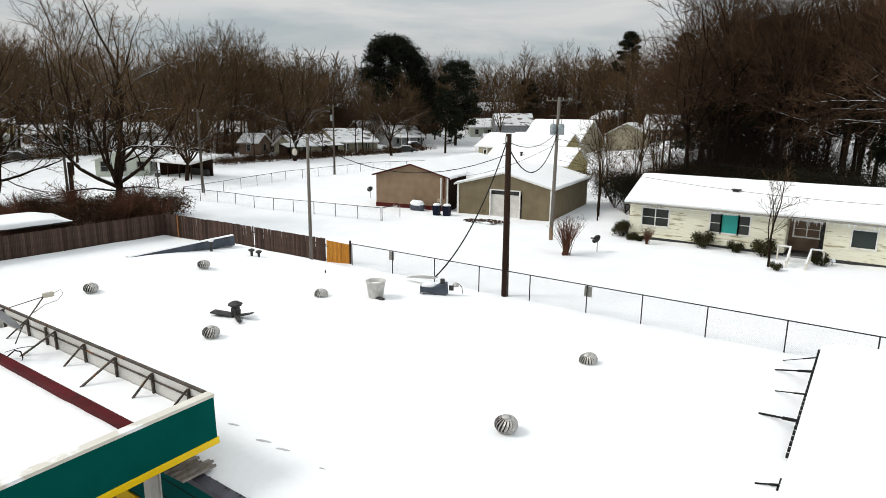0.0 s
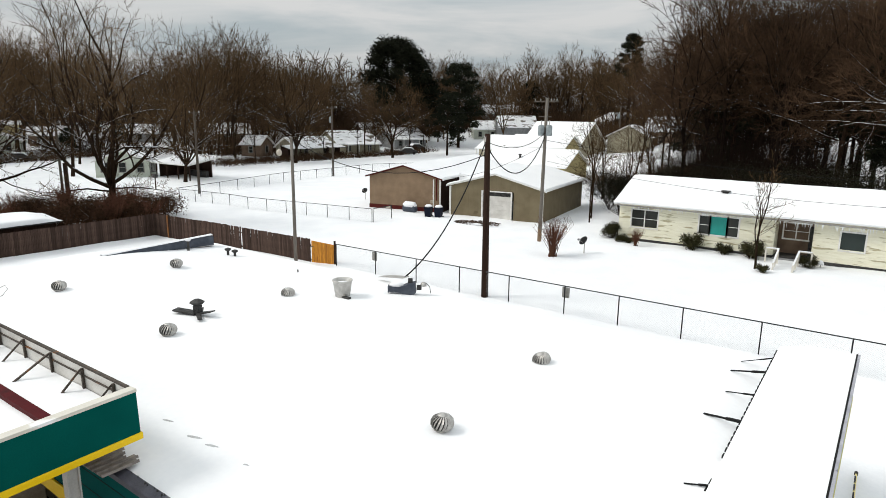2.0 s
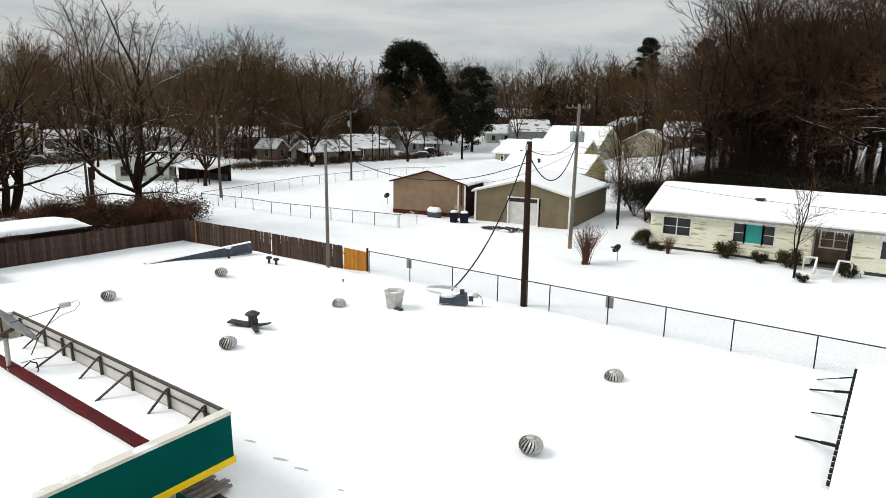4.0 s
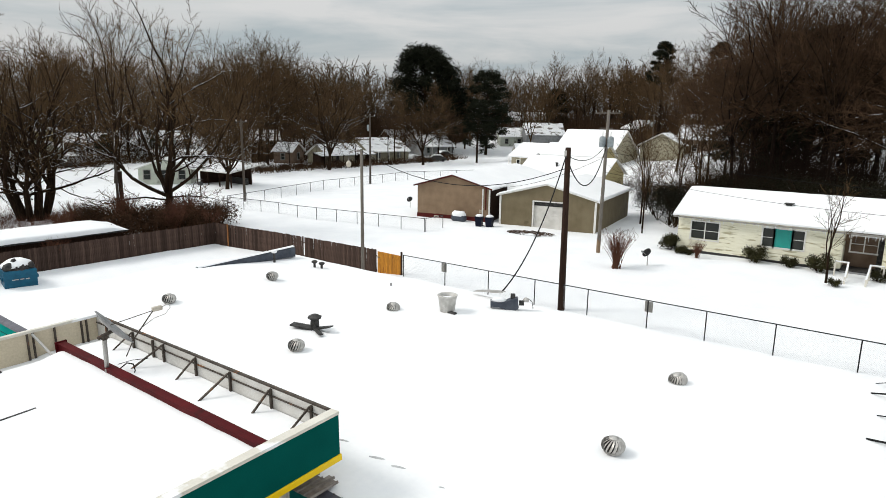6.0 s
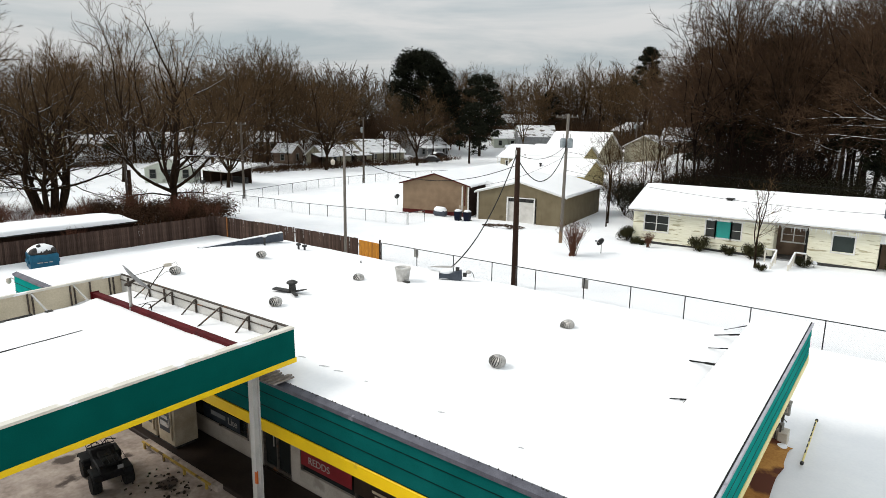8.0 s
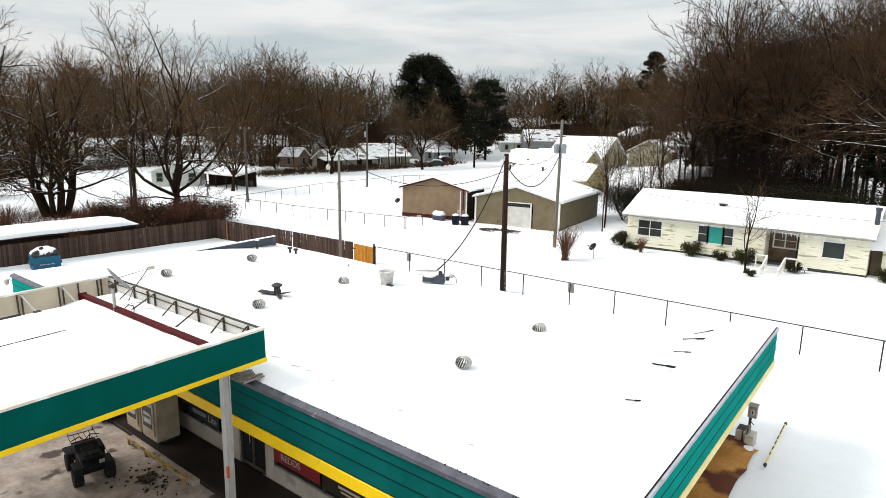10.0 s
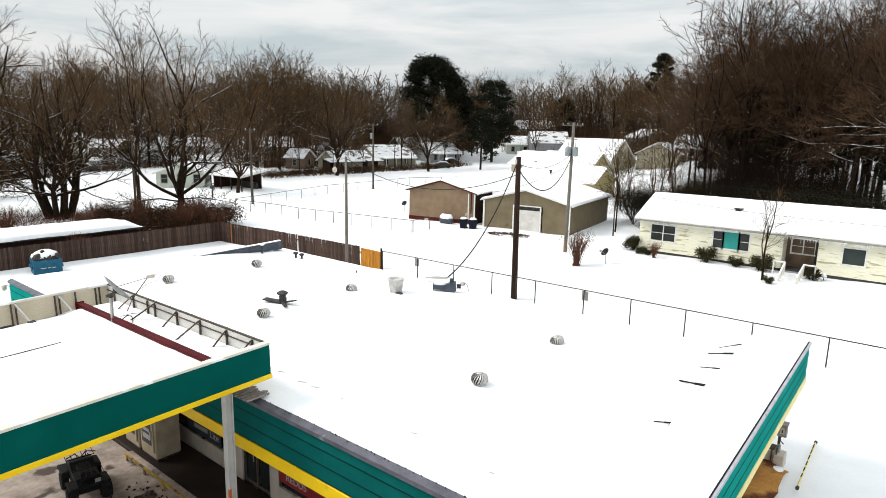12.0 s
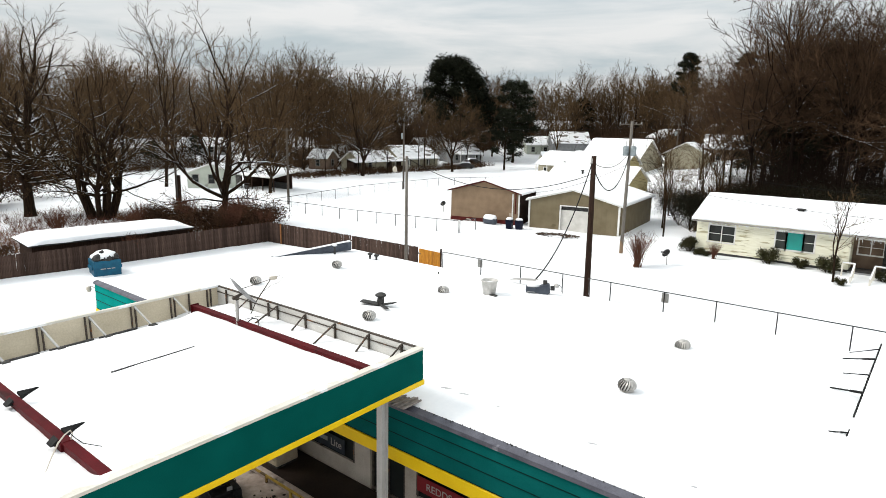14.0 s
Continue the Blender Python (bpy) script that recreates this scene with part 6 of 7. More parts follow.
def far_house(name_label, x, y, turn, w, d, h, rh, mat, along="x", wins=3, porch=False, z=None):
    th = thing("house", name_label, "house", (x, y, (ground_z(x, y) if z is None else z) - 0.05), turn)
    g = Geo()
    lap_wall(g, 0, w, 0.0, h, 0.0, 0.3, 0.03)
    part("front_wall", g, mat, th)
    part("wall_core", Geo().box(0.02, w - 0.02, 0.06, d, 0, h), mat, th)
    if along == "x":
        part("gable_wall", Geo().prism([(0, h), (d, h), (d / 2, h + rh)], "x", 0, w), mat, th)
    else:
        part("gable_wall", Geo().prism([(0, h), (w, h), (w / 2, h + rh)], "y", 0, d), mat, th)
    gable_roof(th, 0, w, 0, d, h + 0.02, h + rh + 0.02, 0.4, along=along, snow=0.12, cover=PATCHY_SNOW if x < -80 else None)
    trim = METER if x < -80 else WHITE_TRIM
    for i in range(wins):
        xc = w * (i + 0.5) / wins
        sash_window(th, xc - 0.42, xc + 0.42, 0.85, 2.1, -0.06, (1, 2), DARK_GLASS, trim)
        m = sash_window(th, 0, 1.0, 0.8, 2.15, -0.05, (1, 2), DARK_GLASS, trim)
        m.matrix_basis = pose(w, d * (i + 0.5) / wins - 0.5, 0, 0, 0, 90)
    if porch:
        part("porch_roof", Geo().prism([(-2.2, h - 0.3), (0, h), (0, h + 0.25), (-2.3, h - 0.05)], "x", w * 0.1, w * 0.9), SNOW_ROOF, th)
        for i in range(4):
            px = w * (0.12 + 0.25 * i)
            part("porch_post", Geo().box(px - 0.06, px + 0.06, -2.15, -2.03, 0, h - 0.2), WHITE_TRIM, th)
    return th


HOUSES = [
    ("pale green cottage with a snowy roof among trees", -89.6, 42.6, 50, 7.0, 5.4, 2.3, 1.4, PALE_SIDING, "y", 3, False),
    ("cream bungalow with arched windows and patchy snow on its roof", -100.3, 99.9, 80, 11.6, 9, 2.5, 2.6, CREAM_AGED, "x", 2, True),
    ("low tan garage with a patchy snowy roof", -98.4, 86.2, 85, 10, 7, 2.1, 2.0, CREAM_AGED, "x", 2, False),
    ("small tan shed-like house with a dark gable", -110.5, 82.0, 22, 4.4, 5, 2.6, 1.6, BROWN_SIDING, "x", 1, False),
    ("grey cottage half hidden behind trees", -100.5, 119.5, 78, 10, 8, 2.6, 2.4, GREY_SIDING, "x", 3, True),
    ("brown house with patchy snow behind trees", -113.0, 122.0, 70, 10, 8, 2.8, 2.4, BROWN_SIDING, "x", 3, False),
    ("yellow house with a gable end and a broad snowy roof", -51.2, 83.4, 0, 13.7, 7.5, 2.2, 2.15, YELLOW_SIDING, "x", 0, False),
    ("low cream house with a posted porch under snow", -62.5, 99.2, -12, 11.0, 6.5, 3.0, 2.0, CREAM_AGED, "x", 3, True, 2.2),
    ("taller yellow gable behind a lower snowy roof", -51.5, 91.2, 0, 10, 5.5, 4.5, 1.6, YELLOW_SIDING, "x", 0, False),
    ("grey house with a long high snowy roof", -60.9, 112.7, -8, 13, 10, 2.1, 4.4, CREAM_AGED, "x", 0, False),
    ("cream cottage with a porch beyond the outbuildings", -70.6, 115.0, 38, 11, 8, 1.9, 1.6, CREAM_AGED, "x", 3, True),
    ("low cream house with a gable end behind brush", -45.0, 117.5, 8, 7.6, 9, 3.4, 2.0, CREAM_AGED, "y", 0, False),
    ("long low house with a snowy roof behind brush", -39.5, 122.5, 8, 12, 8, 3.2, 2.4, BROWN_SIDING, "x", 2, False),
    ("two-storey cottage with a snowy roof down the street", -86.5, 146.0, 40, 10, 8, 4.3, 2.8, GREY_SIDING, "x", 3, False),
    ("grey cottage facing with its gable among bare trees", -64.0, 166.5, 52, 10, 9, 2.6, 2.2, GREY_SIDING, "y", 3, False),
    ("cream ranch house under snow behind bare trees", -50.0, 172.0, 50, 13, 9, 2.6, 2.2, CREAM_AGED, "x", 3, False),
    ("grey house with a snowy roof far down the street", -106.0, 169.0, 40, 12, 9, 5.0, 2.4, GREY_SIDING, "x", 3, False),
    ("small house with a snowy roof far down the street", -96.0, 148.0, 40, 7, 8, 2.8, 2.2, PALE_SIDING, "x", 2, False),
    ("white house far down the street", -122.0, 205.0, 35, 12, 9, 5.5, 2.8, GREY_SIDING, "x", 3, False),
    ("pale green gabled cottage deep among trees", -143.0, 44.5, 66, 8.0, 7, 2.7, 1.6, PALE_SIDING, "y", 2, False),
    ("narrow yellow two-storey house among trees", -160.0, 54.0, 68, 5.0, 5, 4.0, 0.6, YELLOW_SIDING, "x", 1, False),
    ("brick-brown cottage deep among trees", -138.0, 90.0, 58, 12, 8, 2.7, 2.2, BROWN_SIDING, "x", 3, False),
    ("long low grey building with a snowy roof among trees", -150.0, 73.0, 63, 12, 7, 2.4, 1.8, GREY_SIDING, "x", 4, False),
    ("dark cottage with a snowy roof deep among trees", -133.0, 30.0, 64, 9, 7, 2.2, 1.7, BROWN_SIDING, "x", 2, False),
    ("low dark house with a snowy roof behind a field", -152.0, 58.0, 66, 8, 7, 2.4, 1.6, BROWN_SIDING, "x", 2, False),
]
for row in HOUSES:
    far_house(*row)
cp = thing("carport", "open carport with a snowy lean-to roof on posts", "carport", (-85.2, 48.9, 1.3), 1)
part("roof", Geo().prism([(-0.3, 2.15), (5.0, 3.1), (5.0, 3.2), (-0.3, 2.27)], "x", -0.2, 8.6), WHITE_TRIM, cp)
part("roof_snow", Geo().prism([(-0.25, 2.28), (5.0, 3.21), (5.0, 3.36), (-0.2, 2.42)], "x", -0.15, 8.4), SNOW_ROOF, cp)
for i in range(4):
    part("post", Geo().box(0.1 + 2.7 * i, 0.22 + 2.7 * i, 0.0, 0.14, -0.1, 2.2), POLE_DARK, cp)
# near-black walls and an added low block hold the shade under the roof
part("back_wall", Geo().box(0, 6.3, 4.8, 4.95, -0.1, 3.1), POLE_DARK, cp)
part("side_wall", Geo().box(0, 0.12, 0.6, 4.8, -0.1, 2.3), POLE_DARK, cp)
part("low_wall", Geo().box(2.2, 6.2, 4.0, 4.4, -0.1, 1.1), DARK_VENT, cp, "low dark block for the carport's shade")
eave_dish = thing("satellite_dish", "small dark satellite dish on a snowy eave", "satellite dish", (-54.6, 95.2, 4.75), -12)
part("mast", Geo().path([(0, 0, -0.3), (0, 0, 0.35), (0, -0.12, 0.5)], 0.04, 6), DARK_VENT, eave_dish)
part("bowl", Geo().lathe([(0.02, 0.0), (0.3, 0.06), (0.48, 0.16), (0.46, 0.17), (0.28, 0.08), (0.01, 0.02)], 14, pose(0, -0.16, 0.55, 60, 0, 20)), DARK_VENT, eave_dish, smooth=True)
flue = thing("roof_flue", "short dark flue pipe on a snowy roof", "flue", (-45.6, 84.6, 4.1))
part("pipe", Geo().path([(0, 0, -0.2), (0, 0, 0.85)], 0.16, 10), DARK_VENT, flue)
part("cowl", Geo().lathe([(0.2, 0.85), (0.26, 0.9), (0.24, 1.0), (0.02, 1.06)], 12), DARK_VENT, flue, smooth=True)
mb = thing("mailbox", "dark mailbox on a thin post in snow", "mailbox", (-71.4, 41.1, 1.3))
part("post", Geo().box(-0.05, 0.05, -0.05, 0.05, -0.2, 1.5), POLE_DARK, mb)
part("box", Geo().box(-0.3, 0.3, -0.2, 0.2, 1.5, 1.95).box(-0.6, 0.6, -0.02, 0.02, 2.2, 2.28), DARK_VENT, mb, bevel=0.05)
shed = thing("long_shed", "long low shed with a rounded snow-covered roof behind a fence", "shed", (-47.6, 8.95, 0.55), 91)
part("wall", Geo().box(0, 11.3, 0.05, 2.4, 0, 2.1), POLE_DARK, shed, "dark board wall")
part("roof", Geo().prism([(-0.35, 2.05), (2.8, 2.3), (2.8, 2.4), (-0.35, 2.15)], "x", -0.3, 11.6), DARK_VENT, shed)
g = Geo().grid([-0.35 + i * 0.4 for i in range(31)], [-0.4, -0.35, 0.2, 1.2, 2.2, 2.8, 2.85], lambda x, y: 2.16 + 0.08 * (y + 0.35) + (0.28 if -0.36 < y < 2.81 else 0.0) * smoothstep(-0.4, 0.8, x) * smoothstep(11.7, 10.2, x) + 0.04 * wobble(x, y, 0.8))
part("roof_snow", g, SNOW, shed, smooth=True)
car = thing("parked_car", "dark parked car under snow beside trees", "car", (-124.0, 45.5, ground_z(-124, 45.5)), 60)
part("body", Geo().prism([(-2.2, 0.3), (-2.25, 0.75), (-1.4, 0.9), (-0.8, 1.4), (0.9, 1.42), (1.6, 0.95), (2.2, 0.85), (2.25, 0.3)], "y", -0.85, 0.85), DARK_VENT, car, bevel=0.06)
part("snow_cover", Geo().prism([(-1.3, 0.95), (-0.8, 1.43), (0.9, 1.45), (1.55, 1.0), (1.2, 1.45), (0.8, 1.62), (-0.7, 1.6)], "y", -0.8, 0.8), SNOW, car, bevel=0.06)
for xx in (-1.4, 1.4):
    for yy in (-0.8, 0.8):
        part("wheel", Geo().path([(xx, yy - 0.1, 0.32), (xx, yy + 0.1, 0.32)], 0.32, 14), RUBBER, car)


def lean_to(at, turn, w, d, label):
    th = thing("lean_to_shed", label, "shed", at, turn, group="lean-to sheds")
    part("roof", Geo().prism([(-0.3, 1.9), (d, 2.5), (d, 2.58), (-0.3, 1.98)], "x", -0.15, w + 0.15), DARK_VENT, th)
    part("roof_snow", Geo().prism([(-0.25, 1.985), (d - 0.05, 2.585), (d - 0.1, 2.7), (-0.1, 2.1)], "x", 0.0, w - 0.3), PATCHY_SNOW, th)
    part("back_wall", Geo().box(0, w, d - 0.12, d, -0.1, 2.45), POLE_DARK, th)
    part("side_wall", Geo().box(0, 0.1, 0.3, d - 0.12, -0.1, 2.05), POLE_DARK, th)
    for i in range(3):
        part("post", Geo().box((w - 0.1) * i / 2, (w - 0.1) * i / 2 + 0.1, 0, 0.1, -0.1, 1.95), POLE_DARK, th)


lean_to((-97.2, 83.4, ground_z(-97.2, 83.4)), 82, 5.5, 3.0, "dark open lean-to with a patchy snowy roof")
lean_to((-96.6, 93.6, ground_z(-96.6, 93.6)), 80, 4.5, 2.6, "dark open lean-to against a cream house")
for x, y, tn in ((-90.8, 112.7, 40), (-95.7, 121.5, 70), (-111.0, 172.0, 55)):
    copy_thing(car, pose(x, y, ground_z(x, y), 0, 0, tn))


# ---- trees ----
UP = Vector((0, 0, 1))


def hardwood(seed, height, r0, fork=0.2, leaders=4, lean=0.4, kids=(9, 7, 5), twig_r=0.018, low=0, low_at=(0.12, 0.3), low_len=0.4, low_rise=0.3, sag=0.06, sides=7, stems=1, segs=(4, 2), wig=0.16, spread=0.45, boughs=(), reach=(0.48, 0.24), crook=0.1):
    """A leafless broad-crowned tree: a trunk that forks into rising leaders, limbs and branches in one list, fine twigs in another.
    boughs: single low limbs, each by heading, height, length, rise, upward bend and radius."""
    rng = random.Random(seed)
    limbs, twigs = Geo(), Geo()

    def shoot(p, d, length, r, n, bend, wig, tip):
        pts, rad = [p], [r]
        for i in range(n):
            d = (d + UP * bend + Vector((rng.gauss(0, wig), rng.gauss(0, wig), rng.gauss(0, wig * 0.6)))).normalized()
            p = p + d * (length / n)
            pts.append(p)
            rad.append(tip + (r - tip) * (1 - ((i + 1) / n) ** 1.35))
        return pts, rad

    def ramify(pts, rad, length, level, f0):
        n, az = len(pts) - 1, rng.uniform(0, 6.28)
        for j in range(kids[level]):
            f = min(f0 + (1 - f0) * (j + rng.random()) / kids[level], 0.999)
            i = int(f * n)
            u = f * n - i
            q, ax = pts[i].lerp(pts[i + 1], u), (pts[i + 1] - pts[i]).normalized()
            az += 2.4 + rng.gauss(0, 0.35)
            side = ax.orthogonal().normalized()
            side = side * math.cos(az) + ax.cross(side) * math.sin(az)
            ang = rng.uniform(0.5, 1.15) * (1.0 - 0.3 * f)
            d = ax * math.cos(ang) + side * math.sin(ang)
            if level == 2:
                twigs.spike(q, q + (d + UP * 0.15).normalized() * length * rng.uniform(0.28, 0.58), twig_r)
                continue
            ln = length * (reach[0] * (1 - f) + reach[1]) * rng.uniform(0.75, 1.2)
            rr = max((rad[i] + (rad[i + 1] - rad[i]) * u) * rng.uniform(0.45, 0.6), twig_r * 1.25)
            p2, r2 = shoot(q, d, ln, rr, segs[level], 0.04, wig, max(rr * 0.3, twig_r * 0.8))
            (limbs if rr > 0.04 else twigs).path(p2, r2, 4 if rr > 0.06 else 3, False)
            ramify(p2, r2, ln, level + 1, 0.2)

    for s in range(stems):
        a = 6.28 * s / stems + rng.uniform(-0.4, 0.4)
        foot = Vector((spread * math.cos(a), spread * math.sin(a), -0.3)) if stems > 1 else Vector((0, 0, -0.3))
        d0 = Vector((math.cos(a) * 0.3, math.sin(a) * 0.3, 1)) if stems > 1 else UP
        tp, tr = shoot(foot, d0.normalized(), height * fork + 0.3, r0, 3, 0.02, 0.04, r0 * 0.82)
        tr[0] *= 1.25
        limbs.path(tp, tr, sides, False)
        for k in range(leaders):
            a = 6.28 * k / leaders + rng.uniform(-0.5, 0.5)
            t = lean * (rng.uniform(0.1, 0.35) if k == 0 else rng.uniform(0.7, 1.15))
            ln = height * (1 - fork) * (1.0 if k == 0 else rng.uniform(0.72, 0.95))
            p2, r2 = shoot(tp[-1], Vector((math.cos(a) * math.sin(t), math.sin(a) * math.sin(t), math.cos(t))), ln, r0 * (0.66 if k == 0 else rng.uniform(0.42, 0.58)), 8, sag, crook, twig_r)
            limbs.path(p2, r2, 5, False)
            ramify(p2, r2, ln, 0, 0.14)
    for k in range(low):
        a = 2.4 * k + rng.uniform(-0.4, 0.4)
        z = height * rng.uniform(*low_at)
        ln = height * low_len * rng.uniform(0.75, 1.15)
        p2, r2 = shoot(Vector((0, 0, z)), Vector((math.cos(a), math.sin(a), rng.uniform(0.3, 1.6) * low_rise)).normalized(), ln, r0 * rng.uniform(0.3, 0.45), 6, 0.035, 0.12, twig_r)
        limbs.path(p2, r2, 5, False)
        ramify(p2, r2, ln, 0, 0.2)
    for az, z, ln, rise, bend, r in boughs:
        a = math.radians(az)
        p2, r2 = shoot(Vector((0, 0, z)), Vector((math.cos(a), math.sin(a), rise)).normalized(), ln, r, 8, bend, crook, twig_r)
        limbs.path(p2, r2, 6, False)
        ramify(p2, r2, ln, 0, 0.25)
    return limbs, twigs


def tree_thing(label, geos, mats, category="tree", name="bare_tree", group="bare trees", names=("trunk", "crown")):
    th = thing(name, label, category, group=group)
    for nm, g, m in zip(names, geos, mats):
        ob = part(nm, g, m, th, smooth=True)
        if nm == "stem":
            tagged(ob, kind="stuff")
    return th


def plant(proto, x, y, s, turn, z=None):
    c = copy_thing(proto, pose(x, y, (ground_z(x, y) if z is None else z), 0, 0, turn))
    for ch in c.children:
        ch.scale = (s, s, s)
    return c


def puff(g, centre, radius, n, size, rng, squash=0.8, shell=0.5, slim=0.45):
    """Small leaf blades scattered through a lumpy ball."""
    for i in range(n):
        d = Vector((rng.gauss(0, 1), rng.gauss(0, 1), rng.gauss(0, 1))).normalized()
        r = radius * (shell + (1 - shell) * rng.random())
        p = Vector(centre) + Vector((d.x * r, d.y * r, d.z * r * squash))
        a = Vector((rng.gauss(0, 1), rng.gauss(0, 1), rng.gauss(0, 0.7))).normalized()
        b = a.cross(d + Vector((0.2, 0.1, 0))).normalized()
        s = size * rng.uniform(0.6, 1.3)
        g.add([p - a * s, p + b * s * slim, p + a * s, p - b * s * slim], ((0, 1, 2, 3),))


def pine_tree(seed, height, width, clumps, n, size, bottom=0.22):
    """A pine: bare lower trunk, boughs, and needle tufts in lobes."""
    rng = random.Random(seed)
    trunk, crown = Geo(), Geo()
    trunk.path([(0, 0, -0.3), (0.1, 0.05, height * 0.5), (0.0, 0.1, height * 0.95)], [0.4, 0.28, 0.06], 8)
    for i in range(clumps):
        f = rng.random() ** 0.8
        z = height * (bottom + (0.95 - bottom) * f)
        env = width * math.sqrt(max(0.03, 1 - ((f - 0.33) / 0.68) ** 2))
        a = rng.uniform(0, 6.283)
        r = env * rng.uniform(0.1, 1.0) ** 0.55
        c = (r * math.cos(a), r * math.sin(a), z + rng.uniform(-0.4, 0.4))
        trunk.path([(0, 0.05, z - r * 0.35), c], [0.09, 0.03], 4, False)
        puff(crown, c, rng.uniform(0.2, 0.36) * width, n, size, rng, 0.72, 0.3, 0.3)
    return trunk, crown


def bush(seed, w, h, n, size, stems=8):
    rng = random.Random(seed)
    st, lf = Geo(), Geo()
    for i in range(stems):
        a = rng.uniform(0, 6.28)
        st.path([(0, 0, -0.1), (w * 0.25 * math.cos(a), w * 0.25 * math.sin(a), h * 0.5), (w * 0.45 * math.cos(a), w * 0.45 * math.sin(a), h * rng.uniform(0.7, 1.0))], [0.03, 0.02, 0.008], 4, False)
        puff(lf, (w * 0.3 * math.cos(a), w * 0.3 * math.sin(a), h * rng.uniform(0.35, 0.75)), w * 0.32, n // stems, size, rng, 0.9, 0.3)
    return st, lf


def stick_bush(seed, w, h, stems, kids=4):
    rng = random.Random(seed)
    g, t = Geo(), Geo()
    for i in range(stems):
        a, lean = rng.uniform(0, 6.28), rng.uniform(0.15, 1.0)
        e = Vector((w * 0.5 * lean * math.cos(a), w * 0.5 * lean * math.sin(a), h * rng.uniform(0.6, 1.0)))
        m = Vector((e.x * 0.42, e.y * 0.42, e.z * 0.5))
        ba, br = rng.uniform(0, 6.28), w * rng.uniform(0.01, 0.12)
        g.path([(br * math.cos(ba), br * math.sin(ba), -0.1), m, e], [0.022, 0.015, 0.007], 4, False)
        for k in range(kids):
            q = m.lerp(e, rng.random())
            t.path([q, q + Vector((rng.gauss(0, 0.2), rng.gauss(0, 0.2), rng.uniform(0.1, 0.4))) * h * 0.35], [0.01, 0.005], 3, False)
    return g, t


# the large forked tree beyond the wooden fence and its neighbours
big = tree_thing("large bare tree with heavy forked limbs and snow on its branches", hardwood(12, 20.5, 0.33, 0.15, 3, 0.26, (12, 8, 5), 0.012, 0, sag=0.05, segs=(5, 3), wig=0.24, reach=(0.34, 0.16), crook=0.17, boughs=(
    (93, 2.8, 12.5, 0.35, 0.22, 0.2), (-87, 2.9, 10.0, 0.35, 0.17, 0.18), (-177, 3.0, 11.0, 0.7, 0.2, 0.16), (10, 3.1, 12.5, 0.8, 0.2, 0.17), (50, 3.6, 13.0, 1.1, 0.2, 0.15), (-130, 4.2, 11.0, 1.2, 0.12, 0.14),
    (100, 2.4, 7.0, 0.14, -0.02, 0.1), (-80, 2.6, 5.5, 0.12, -0.01, 0.09), (-95, 4.6, 7.5, 0.5, -0.05, 0.1))), (BARK_SNOWY, TWIG), group="")
big.matrix_basis = pose(-54.6, 27.6, ground_z(-54.6, 27.6), 0, 0, 150)
yard = tree_thing("many-stemmed bare yard tree with snowy spreading limbs", hardwood(17, 15.5, 0.29, 0.2, 3, 0.42, (7, 5, 5), 0.012, 6, (0.1, 0.3), 0.4, 0.25, stems=7, spread=0.85, segs=(5, 2), wig=0.22, reach=(0.38, 0.2), crook=0.15, boughs=(
    (60, 2.4, 9.5, 0.1, 0.02, 0.15), (235, 3.2, 8.0, 0.35, 0.0, 0.15), (250, 2.2, 6.0, 0.3, 0.03, 0.12), (40, 4.0, 7.0, 0.5, 0.05, 0.12))), (BARK_SNOWY, TWIG), group="")
yard.matrix_basis = pose(-67.0, 21.2, ground_z(-67, 21.2), 0, 0, 10)
dark = tree_thing("broad dark bare tree with a thick trunk and snowy low limbs", hardwood(29, 20.0, 0.55, 0.17, 6, 0.6, (12, 8, 6), 0.014, 14, (0.13, 0.5), 0.42, 0.3, segs=(5, 2), wig=0.22, reach=(0.38, 0.2), crook=0.15, boughs=(
    (150, 4.2, 11.0, 0.1, 0.0, 0.17), (170, 5.5, 10.0, 0.2, -0.02, 0.15), (-20, 4.6, 10.0, 0.25, 0.03, 0.16), (5, 5.8, 9.0, 0.3, -0.02, 0.14), (-60, 4.0, 9.0, 0.2, 0.02, 0.14))), (BARK_SNOWY, TWIG), group="")
dark.matrix_basis = pose(-73.3, 16.7, ground_z(-73.3, 16.7), 0, 0, 80)
round_kind = tree_thing("round-crowned bare brown tree beside a street", hardwood(53, 16.5, 0.3, 0.16, 6, 0.8, (10, 6, 5), 0.02, 5, (0.15, 0.3), 0.4, 0.4, wig=0.2, reach=(0.4, 0.22), crook=0.14), (BARK_SNOWY, TWIG), group="street trees")
round_kind.matrix_basis = pose(-85.7, 101.5, ground_z(-85.7, 101.5), 0, 0, 20)
plant(round_kind, -76.4, 48.1, 0.84, 130)
plant(round_kind, -89.5, 78.5, 1.05, 210)
plant(round_kind, -93.0, 61.0, 0.95, 300)
arch = tree_thing("tall bare tree with long arching snowy limbs", hardwood(61, 21.0, 0.2, 0.4, 4, 0.4, (8, 6, 4), 0.013, 4, (0.3, 0.6), 0.36, 0.5, 0.04, boughs=((118, 10.0, 9.0, 0.3, -0.05, 0.1), (124, 8.6, 9.0, 0.22, -0.03, 0.1), (110, 9.4, 9.0, 0.9, 0.0, 0.09))), (BARK_SNOWY, DARK_SHADE_TWIG), group="")
arch.matrix_basis = pose(2.2, 60.8, ground_z(2.2, 60.8), 0, 0, 60)
plant(arch, -3.5, 66.0, 1.02, 200)
